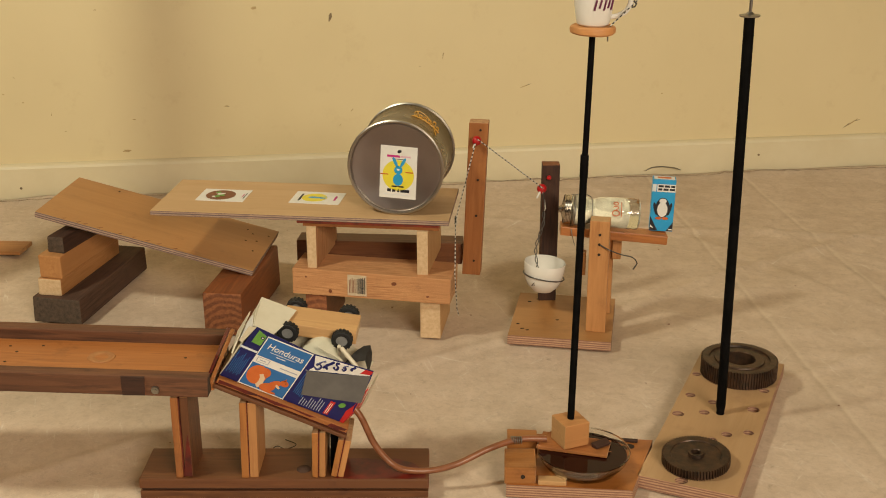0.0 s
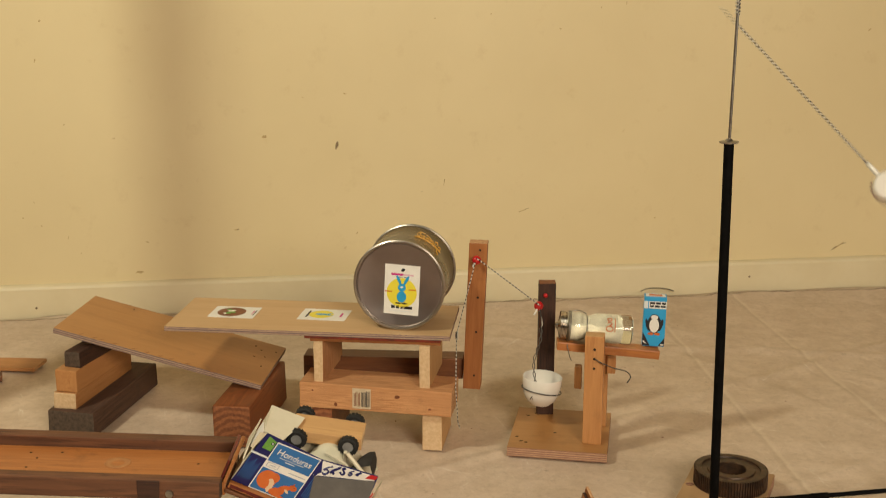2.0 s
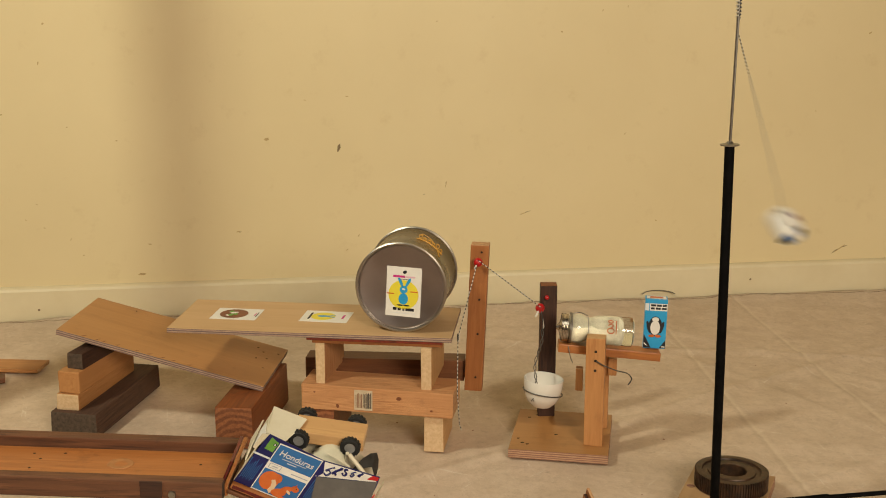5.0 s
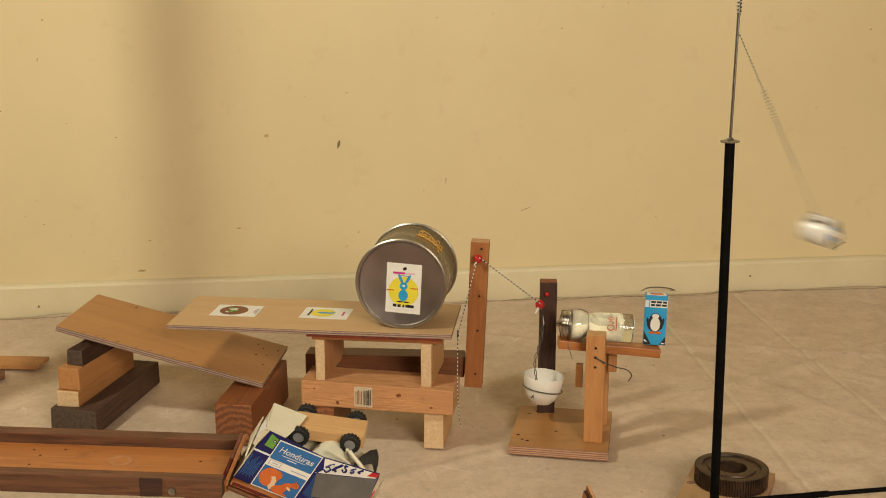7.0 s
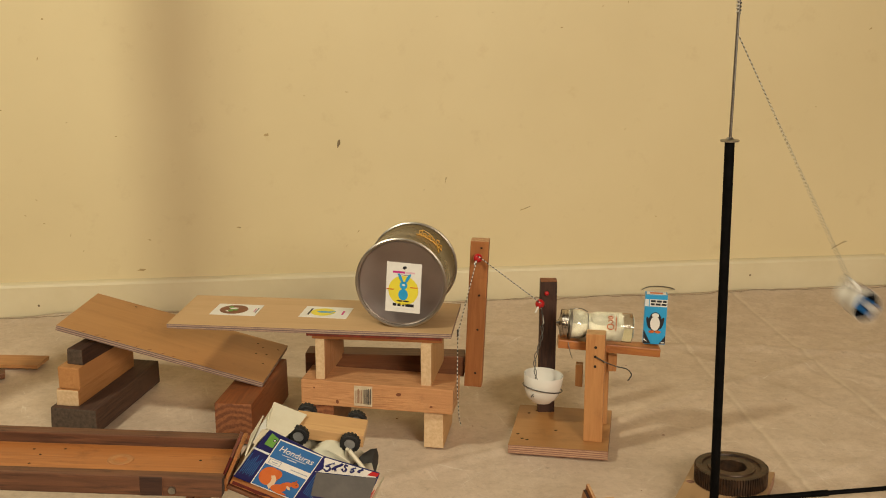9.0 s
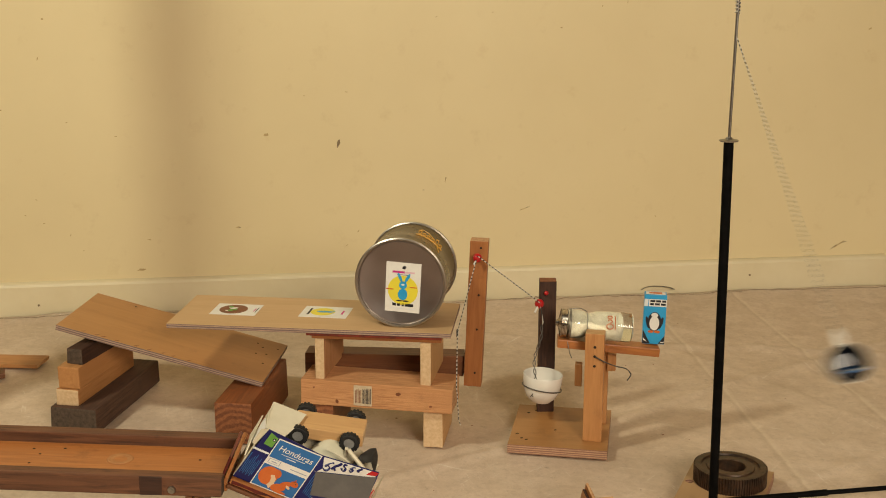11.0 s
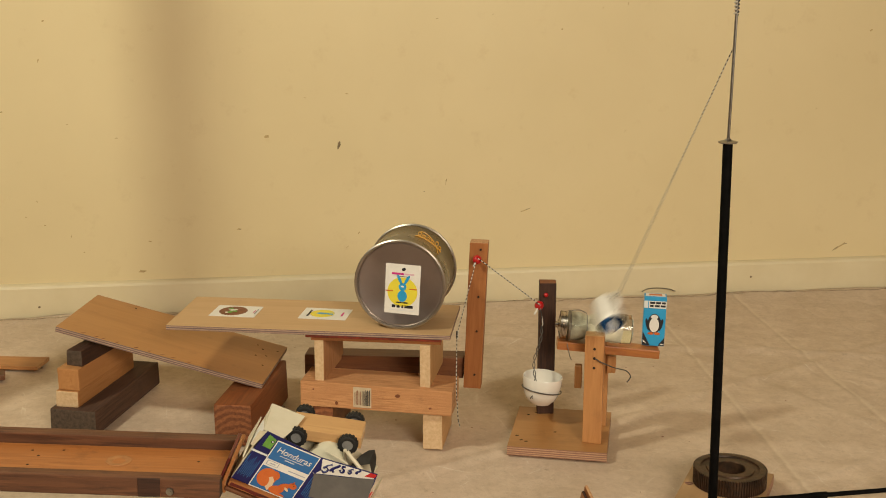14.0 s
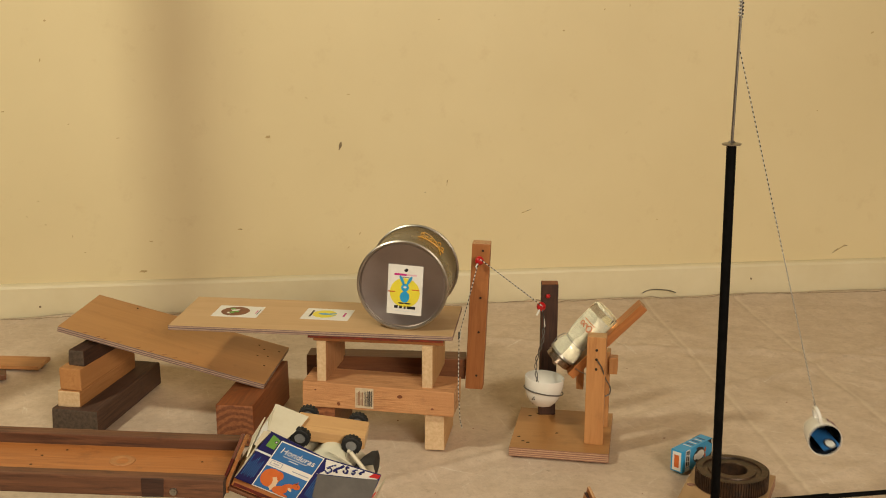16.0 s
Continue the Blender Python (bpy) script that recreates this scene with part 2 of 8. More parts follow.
def cloth_material():
    m = mat("plastic_coated_dust_sheet", (0.5, 0.4, 0.28), 0.5)
    v = coords(m, (1, 1, 1), False)
    broad = noise_tex(m, v, 2.6, 5, 0.6, 0.6)
    col = ramp(m, broad, [(0.3, (0.585, 0.455, 0.335)), (0.7, (0.71, 0.57, 0.445))])
    mottle = noise_tex(m, v, 17, 6, 0.7, 0.4)
    col = mix(m, ramp(m, mottle, [(0.38, (0.34, 0.34, 0.34)), (0.60, (0, 0, 0))]), col, (0.45, 0.335, 0.225))
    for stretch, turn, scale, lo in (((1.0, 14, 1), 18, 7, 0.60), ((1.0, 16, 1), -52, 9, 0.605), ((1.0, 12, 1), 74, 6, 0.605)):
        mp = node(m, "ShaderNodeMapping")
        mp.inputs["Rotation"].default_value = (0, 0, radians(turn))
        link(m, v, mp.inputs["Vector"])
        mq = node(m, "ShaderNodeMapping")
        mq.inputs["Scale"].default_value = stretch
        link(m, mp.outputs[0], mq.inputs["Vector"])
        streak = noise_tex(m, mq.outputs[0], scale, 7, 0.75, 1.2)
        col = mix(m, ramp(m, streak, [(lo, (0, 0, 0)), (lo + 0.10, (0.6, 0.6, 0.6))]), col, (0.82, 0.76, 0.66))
    grime = noise_tex(m, v, 70, 8, 0.8, 0.2)
    col = mix(m, ramp(m, grime, [(0.36, (0.38, 0.38, 0.38)), (0.52, (0, 0, 0))]), col, (0.40, 0.295, 0.205))
    dirt = noise_tex(m, v, 46, 6, 0.75)
    col = mix(m, ramp(m, dirt, [(0.60, (0, 0, 0)), (0.76, (0.6, 0.6, 0.6))]), col, (0.22, 0.15, 0.09))
    # two long diagonal storage folds; their shade and glint are painted into the colour
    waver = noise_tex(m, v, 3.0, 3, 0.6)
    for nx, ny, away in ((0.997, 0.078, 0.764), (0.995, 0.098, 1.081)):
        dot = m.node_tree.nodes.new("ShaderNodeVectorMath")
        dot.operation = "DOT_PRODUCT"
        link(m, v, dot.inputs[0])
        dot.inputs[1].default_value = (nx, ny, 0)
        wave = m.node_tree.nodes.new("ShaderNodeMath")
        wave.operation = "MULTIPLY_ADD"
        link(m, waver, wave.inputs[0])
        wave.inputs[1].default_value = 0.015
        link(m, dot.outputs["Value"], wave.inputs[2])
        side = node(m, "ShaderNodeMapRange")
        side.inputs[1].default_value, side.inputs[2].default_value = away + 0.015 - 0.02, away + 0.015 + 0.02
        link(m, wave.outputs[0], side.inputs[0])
        # dark line painted for the fold's shaded side, pale band beside it for the lit one
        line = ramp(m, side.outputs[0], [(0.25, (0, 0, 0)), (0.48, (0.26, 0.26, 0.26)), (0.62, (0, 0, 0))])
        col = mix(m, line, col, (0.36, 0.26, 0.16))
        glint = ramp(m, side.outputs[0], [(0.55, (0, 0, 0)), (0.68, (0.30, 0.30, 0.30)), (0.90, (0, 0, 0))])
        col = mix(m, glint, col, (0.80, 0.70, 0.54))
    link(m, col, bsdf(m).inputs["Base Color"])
    crinkle = noise_tex(m, v, 16, 7, 0.62, 0.3)
    bump(m, crinkle, 0.45, 0.007)
    link(m, ramp(m, mottle, [(0.35, (0.62, 0.62, 0.62)), (0.65, (0.40, 0.40, 0.40))]), bsdf(m).inputs["Roughness"])
    return m


CLOTH = cloth_material()
PLASTER = mat("plain_room_paint", (0.12, 0.095, 0.06), 0.8)
BOARDS = wood("floor_boards", (0.30, 0.17, 0.08), (0.2, 0.1, 0.05))


# ---- building helpers ----
def world_of(ob):
    m = ob.matrix_basis.copy()
    while ob.parent:
        ob = ob.parent
        m = ob.matrix_basis @ m
    return m


def thing(name, label, category, m=None, group=""):
    ob = new(name)
    ob.empty_display_size = 0.05
    ob.matrix_basis = m or Matrix()
    return tagged(ob, label, category, group)


def finish(bm, mats, smooth=False, angle=0.6):
    me = bpy.data.meshes.new("mesh")
    bmesh.ops.recalc_face_normals(bm, faces=bm.faces)
    if smooth:
        for f in bm.faces:
            f.smooth = True
        for e in bm.edges:
            if len(e.link_faces) == 2 and e.calc_face_angle(0) > angle:
                e.smooth = False
    bm.to_mesh(me)
    bm.free()
    for x in mats if isinstance(mats, (list, tuple)) else (mats,):
        me.materials.append(x)
    return me


def part(name, bm, material, parent, label="", m=None, smooth=False, world_space=True):
    """Links a bmesh as one mesh object under a thing or a part; m is its pose in the world."""
    ob = new(name, finish(bm, material, smooth))
    m = m or (Matrix() if world_space else Matrix())
    if parent:
        ob.parent = parent
        ob.matrix_basis = (world_of(parent).inverted() @ m) if world_space else m
    else:
        ob.matrix_basis = m
    return tagged(ob, label) if label else ob


def box_bm(sx, sy, sz, bevel=0.0015, wobble=0.0, seed=0):
    """A box round its centre with worn edges. Its x ends carry material 1, y sides material 2 and z faces material 0."""
    bm = bmesh.new()
    bmesh.ops.create_cube(bm, size=1)
    rnd = random.Random(seed)
    for v in bm.verts:
        v.co = Vector((v.co.x * sx, v.co.y * sy, v.co.z * sz)) + Vector([rnd.uniform(-wobble, wobble) for _ in range(3)])
    if bevel:
        bmesh.ops.bevel(bm, geom=bm.edges[:], offset=min(bevel, 0.3 * min(sx, sy, sz)), segments=2, affect="EDGES", profile=0.6)
    bm.normal_update()
    for f in bm.faces:
        n = [abs(c) for c in f.normal]
        f.material_index = 1 if n[0] > 0.9 else 2 if n[1] > 0.9 else 0
    return bm


def timber(name, parent, size, m, face, ends=None, sides=None, label="", bevel=0.0018, wobble=0.0006, world_space=True):
    bm = box_bm(*size, bevel, wobble, hash_of(name, size))
    return part(name, bm, [face, ends or face, sides or face], parent, label, m, False, world_space)


def hash_of(name, size):
    return int(sum(ord(c) for c in name) + 1e4 * sum(size))


def plywood(name, parent, size, m, face, edge=None, label="", world_space=True):
    return timber(name, parent, size, m, face, edge or EDGE, edge or EDGE, label, 0.0008, 0.0003, world_space)


def lathe(profile, steps=40, close=False):
    """Turns (radius, height) pairs round the z axis."""
    bm = bmesh.new()
    rings = []
    for r, z in profile:
        if r < 1e-6:
            rings.append([bm.verts.new((0, 0, z))])
        else:
            rings.append([bm.verts.new((r * math.cos(2 * math.pi * k / steps), r * math.sin(2 * math.pi * k / steps), z)) for k in range(steps)])
    pairs = list(zip(rings, rings[1:])) + ([(rings[-1], rings[0])] if close else [])
    for a, b in pairs:
        for k in range(steps):
            q = [a[k % len(a)], a[(k + 1) % len(a)], b[(k + 1) % len(b)], b[k % len(b)]]
            q = [v for n, v in enumerate(q) if v not in q[:n]]
            if len(q) > 2:
                bm.faces.new(q)
    return bm


def rod_bm(points, radius, sides=8, radii=None):
    """A round bar along a line of points."""
    bm = bmesh.new()
    pts = [Vector(p) for p in points]
    rings = []
    for n, p in enumerate(pts):
        d = (pts[min(n + 1, len(pts) - 1)] - pts[max(n - 1, 0)]).normalized()
        a = d.orthogonal().normalized() if n == 0 else (rings_axis - d * rings_axis.dot(d)).normalized()
        rings_axis = a
        b = d.cross(a)
        r = radii[n] if radii else radius
        rings.append([bm.verts.new(p + r * (a * math.cos(2 * math.pi * k / sides) + b * math.sin(2 * math.pi * k / sides))) for k in range(sides)])
    for p, q in zip(rings, rings[1:]):
        for k in range(sides):
            bm.faces.new((p[k], p[(k + 1) % sides], q[(k + 1) % sides], q[k]))
    bm.faces.new(rings[0][::-1])
    bm.faces.new(rings[-1])
    return bm


def smooth_line(points, steps=8):
    """A Catmull-Rom curve through the points."""
    p = [Vector(q) for q in points]
    p = [2 * p[0] - p[1]] + p + [2 * p[-1] - p[-2]]
    out = []
    for a, b, c, d in zip(p, p[1:], p[2:], p[3:]):
        for k in range(steps):
            t = k / steps
            out.append(0.5 * (2 * b + (c - a) * t + (2 * a - 5 * b + 4 * c - d) * t * t + (3 * b - a - 3 * c + d) * t ** 3))
    return out + [p[-2]]


def flat_bm(outline, depth=0.0006):
    """A thin printed shape: an outline in x and y with a little thickness."""
    bm = bmesh.new()
    low = [bm.verts.new((x, y, 0)) for x, y in outline]
    top = [bm.verts.new((x, y, depth)) for x, y in outline]
    bm.faces.new(top)
    bm.faces.new(low[::-1])
    n = len(low)
    for k in range(n):
        bm.faces.new((low[k], low[(k + 1) % n], top[(k + 1) % n], top[k]))
    return bm


def oval(cx, cy, rx, ry, turn=0, steps=24):
    c, s = math.cos(radians(turn)), math.sin(radians(turn))
    return [(cx + c * rx * math.cos(a) - s * ry * math.sin(a), cy + s * rx * math.cos(a) + c * ry * math.sin(a)) for a in (2 * math.pi * k / steps for k in range(steps))]


def rect(x0, y0, x1, y1):
    return [(x0, y0), (x1, y0), (x1, y1), (x0, y1)]


def decal(name, outline, material, parent, m, lift=0.0, depth=0.0005):
    """A print on the surface whose own x, y plane m gives; parent is the thing or part that carries it."""
    return part(name, flat_bm(outline, depth), material, parent, "", m @ Matrix.Translation((0, 0, lift)))


def words(text, size, material, parent, m, lift=0.001, name="lettering", shear=0.0):
    cu = bpy.data.curves.new("letters", "FONT")
    cu.body, cu.size, cu.extrude, cu.align_x, cu.align_y, cu.shear = text, size, 0.0002, "CENTER", "CENTER", shear
    tmp = bpy.data.objects.new("letters", cu)
    me = bpy.data.meshes.new_from_object(tmp)
    bpy.data.objects.remove(tmp)
    me.materials.clear()
    me.materials.append(material)
    ob = new(name, me)
    ob.parent = parent
    ob.matrix_basis = world_of(parent).inverted() @ m @ Matrix.Translation((0, 0, lift))
    return ob


def frame_axes(origin, ex, ey):
    """The pose whose x runs along ex and whose y lies near ey."""
    x = Vector(ex).normalized()
    z = x.cross(Vector(ey)).normalized()
    y = z.cross(x)
    m = Matrix((x, y, z)).transposed().to_4x4()
    m.translation = Vector(origin)
    return m


# ---- the room ----
WALL_TURN = 7.79


def wall_pose(x, z, out=0.0):
    """A pose on the painted wall: own x along the wall, own y up, own z out of it."""
    a = radians(WALL_TURN)
    ex = Vector((math.cos(a), math.sin(a), 0))
    m = frame_axes((x, 2.95 + 0.1368 * x, z), ex, (0, 0, 1))
    return m @ Matrix.Translation((0, 0, out))


def build_room():
    bm = box_bm(7.4, 0.12, 2.7, 0)
    wall = tagged(part("wall_north", bm, WALL, None, "", Matrix.Translation((0, 0, 0)) @ wall_pose(0.3, 1.35, -0.06) @ pose(0, 0, 0, -90, 0, 0)), "cream painted wall with scuffs and chips", "wall", kind="structure")
    rnd = random.Random(5)

    def chip(x, z, w, h, turn, material, n=9):
        pts = [(w * (0.5 + 0.5 * rnd.random()) * math.cos(2 * math.pi * k / n), h * (0.5 + 0.5 * rnd.random()) * math.sin(2 * math.pi * k / n)) for k in range(n)]
        decal("scuff", pts, material, wall, wall_pose(x, z, 0.0) @ pose(0, 0, 0, 0, 0, turn), 0.0, 0.0008)

    chip(-0.281, 0.436, 0.013, 0.005, 72, SCUFF)
    for x, z, w, h, turn in ((0.211, 0.247, 0.018, 0.0012, 18), (0.0, 0.331, 0.014, 0.001, 75), (1.121, 0.12, 0.028, 0.0018, 35), (-0.548, 0.218, 0.006, 0.002, 20),
                             (-0.799, 0.111, 0.014, 0.004, 5), (-0.467, 0.462, 0.006, 0.008, 80), (1.159, 0.724, 0.005, 0.003, 30), (-1.001, 0.76, 0.004, 0.003, 0), (0.305, 0.732, 0.004, 0.002, 0), (0.491, 0.831, 0.005, 0.002, 10)):
        chip(x, z, w, h, turn, SCUFF_SOFT)
    for x, z, w, h, turn in ((1.106, 0.112, 0.016, 0.0014, 38), (1.135, 0.126, 0.012, 0.0012, 12), (0.222, 0.251, 0.010, 0.0009, 20), (-0.543, 0.217, 0.004, 0.0012, 20), (0.0, 0.336, 0.006, 0.0008, 75), (-0.059, 0.306, 0.003, 0.0008, 10)):
        chip(x, z, w, h, turn, SCUFF)
    for k in range(22):
        chip(rnd.uniform(-1.2, 1.3), rnd.uniform(0.12, 0.84), rnd.uniform(0.002, 0.008), rnd.uniform(0.0006, 0.002), rnd.uniform(-40, 90), SCUFF_SOFT)
    skirting = tagged(part("baseboard", skirting_bm(), SKIRTING, None, "", wall_pose(0.3, 0.0)), "low cream painted skirting board", "baseboard", kind="structure")
    for x, z in ((0.856, 0.043), (-1.062, 0.028)):
        decal("nail_hole", oval(0, 0, 0.003, 0.003), SCUFF, skirting, wall_pose(x, z, 0.0185), 0, 0.0006)
    # plain walls, floor and ceiling that close the room
    for name, size, at in (("wall_west", (0.1, 7.4, 2.7), (-3.4, 0.3, 1.35)), ("wall_east", (0.1, 7.4, 2.7), (3.9, 0.3, 1.35)), ("wall_south", (7.4, 0.1, 2.7), (0.2, -3.4, 1.35))):
        tagged(part(name, box_bm(*size, 0), PLASTER, None, "", Matrix.Translation(at)), "plain painted wall", "wall", kind="structure")
    tagged(part("ceiling", box_bm(7.6, 7.8, 0.1, 0), PLASTER, None, "", Matrix.Translation((0.2, 0.3, 2.76))), "plain painted ceiling", "ceiling", kind="structure")
    tagged(part("floor", box_bm(7.6, 7.8, 0.1, 0), BOARDS, None, "", Matrix.Translation((0.2, 0.3, -0.064))), "wooden floor under the dust sheet", "floor", kind="structure")


def skirting_bm():
    """A board 88 mm high with a rounded top edge."""
    bm = bmesh.new()
    prof = [(0, -0.012), (0.018, -0.012), (0.018, 0.077), (0.015, 0.083), (0.008, 0.087), (0, 0.088)]
    ends = [[bm.verts.new((x, z, y)) for y, z in prof] for x in (-3.6, 3.6)]
    n = len(prof)
    for k in range(n):
        bm.faces.new((ends[0][k], ends[0][(k + 1) % n], ends[1][(k + 1) % n], ends[1][k]))
    for e in ends:
        bm.faces.new(e)
    return bm


SCUFF = speckled("chipped_paint", (0.16, 0.11, 0.06), (0.30, 0.22, 0.12), 120, 0.8)
SCUFF_SOFT = speckled("soft_scuff", (0.42, 0.29, 0.13), (0.55, 0.40, 0.19), 120, 0.8)


def cloth_height(x, y):
    """Wrinkles of the dust sheet; it bunches up along the skirting."""
    edge = 2.95 + 0.1368 * x - 0.02 - y
    h = -0.0035 + 0.004 * (noise.noise((x * 5, y * 5, 0.3)) + 0.5 * noise.noise((x * 14, y * 14, 1.3)))
    for a, b, c, w, k in ((0.80, 0.60, 1.95, 0.012, 0.004), (0.55, -0.83, -1.55, 0.014, 0.004), (0.93, 0.36, 1.62, 0.010, 0.003), (0.15, 0.99, 2.62, 0.016, 0.005), (0.70, 0.71, 2.33, 0.010, 0.003), (-0.5, 0.866, 1.25, 0.010, 0.003), (0.98, -0.2, 0.15, 0.009, 0.003)):
        d = a * x + b * y - c + 0.02 * noise.noise((x * 3, y * 3, c))
        h += k * math.exp(-(d / w) ** 2)
    far = max(0.0, 1 - edge / 0.22)
    free = x > 0.62 or y > 2.36
    h = h if far > 0 else min(h, 0.0060 if free else 0.0010)
    ridge = math.exp(-((edge - 0.030) / 0.022) ** 2)
    h += far ** 2 * (0.004 + 0.004 * noise.noise((x * 4, 3.1, 0))) + ridge * (0.004 + 0.006 * noise.noise((x * 7, y * 5, 4)) + 0.002 * noise.noise((x * 40, y * 9, 2)))
    return max(h, -0.010)


def build_cloth():
    bm = bmesh.new()
    nx, ny = 330, 250
    grid = []
    for j in range(ny + 1):
        row = []
        for i in range(nx + 1):
            x = -1.9 + 3.9 * i / nx
            back = 2.95 + 0.1368 * x - 0.022 + 0.004 * noise.noise((x * 9, 0, 7))
            y = 0.6 + (back - 0.6) * j / ny
            row.append(bm.verts.new((x, y, cloth_height(x, y))))
        grid.append(row)
    for a, b in zip(grid, grid[1:]):
        for i in range(nx):
            bm.faces.new((a[i], a[i + 1], b[i + 1], b[i]))
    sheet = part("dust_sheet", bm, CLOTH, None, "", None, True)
    sheet.modifiers.new("thickness", "SOLIDIFY").thickness = 0.0012
    edge = []
    for k in range(400):
        x = -1.88 + 3.84 * k / 399
        y = 2.95 + 0.1368 * x - 0.048
        edge.append((x, y, cloth_height(x, y) + 0.0012 + 0.0012 * noise.noise((x * 20, 0, 2))))
    part("hem", rod_bm(edge, 0.0026, 6, [0.0008 + 0.0022 * abs(noise.noise((p[0] * 7, 5, 1))) for p in edge]), HEM, sheet, "dirty rolled hem", None, True)
    tagged(sheet, "creased beige dust sheet spread over the floor", "dust sheet")
    # two loose ends of wire or thread on the sheet
    for name, pts, r, mt, label in (("wire_end", [(0.545, 2.995, 0.014), (0.56, 2.998, 0.021), (0.585, 3.002, 0.023), (0.62, 3.006, 0.019), (0.64, 3.008, 0.012)], 0.0015, STEEL, "bent piece of wire at the skirting"),
                                    ("thread", [(-0.262, 1.52, 0.002), (-0.25, 1.535, 0.006), (-0.236, 1.53, 0.004), (-0.222, 1.545, 0.003), (-0.24, 1.56, 0.003)], 0.0007, CORD_DARK, "thin dark thread lying on the dust sheet")):
        tagged(part(name, rod_bm(smooth_line(pts, 6), r, 6), mt, None, "", None, True), label, "wire")


def build_side_post():
    """An upright beside the machine, out of view; its soft shadow falls on the wall."""
    ob = timber("wooden_post", None, (2.2, 0.068, 0.068), pose(-1.086, 2.00, 1.098, 0, 90, 0), PINE, END)
    tagged(ob, "tall wooden post that shades a strip of wall", "post")


# ---- the ramp at the back and its blocks ----
def build_ramp():
    board = thing("ramp_board", "sloping worn plywood board resting on wooden blocks", "board", pose(-0.555, 2.165, 0.1436, 1.2, 14.4, -5.1))
    plywood("panel", board, (0.4255, 0.216, 0.011), world_of(board), PLY_WORN, EDGE_GREY)
    m = world_of(board)
    for x, y in ((0.17, 0.06), (0.185, 0.03), (0.165, 0.02), (0.20, 0.07), (0.19, -0.02), (-0.12, 0.09), (0.155, 0.075)):
        decal("nail_hole", oval(x, y, 0.0022, 0.0018), DARK_HOLE, board, m, 0.0056, 0.0003)
    rnd = random.Random(2)
    for k in range(9):
        x = -0.17 + 0.028 * k + rnd.uniform(-0.008, 0.008)
        decal("saw_nick", [(x, -0.1045), (x + 0.008, -0.097), (x + 0.005, -0.1045)], BROWN, board, m, 0.0056, 0.0003)

    def lone(name, label, size, m, face, ends, wob=0.0012, bev=0.003):
        ob = timber(name, None, size, m, face, ends, None, "", bev, wob)
        return tagged(ob, label, "wooden block", "blocks under the ramp")

    lone("timber_block", "thick grey weathered timber lying on the dust sheet", (0.30, 0.096, 0.050), pose(-0.700, 2.155, 0.025, 0, 0, 80), GREY_WOOD, END_DARK)
    lone("timber_block", "pale pine batten with rough sawn white end", (0.24, 0.048, 0.034), pose(-0.717, 2.14, 0.0675, 0, 0, 79), PINE, END_PALE)
    lone("timber_block", "orange pine batten in the stack of blocks", (0.23, 0.046, 0.044), pose(-0.713, 2.137, 0.1065, 0, 0, 79), PINE, PINE)
    lone("timber_block", "short dark brown block on top of the stack", (0.17, 0.034, 0.032), pose(-0.705, 2.125, 0.1447, 0, 0, 75), DARK_WOOD, END_DARK)
    lone("timber_block", "square reddish timber block with dark end grain", (0.262, 0.074, 0.083), pose(-0.3873, 2.086, 0.0415, 0, 0, 83), PINE_RED, END_RED, 0.002, 0.004)


# ---- the table with the round tin ----
DECK = pose(-0.2501, 2.058, 0.2251, 0.67, 0.18, -5.9)
BEAM = pose(-0.1242, 1.9860, 0.1006, 0, 0.8, -9)


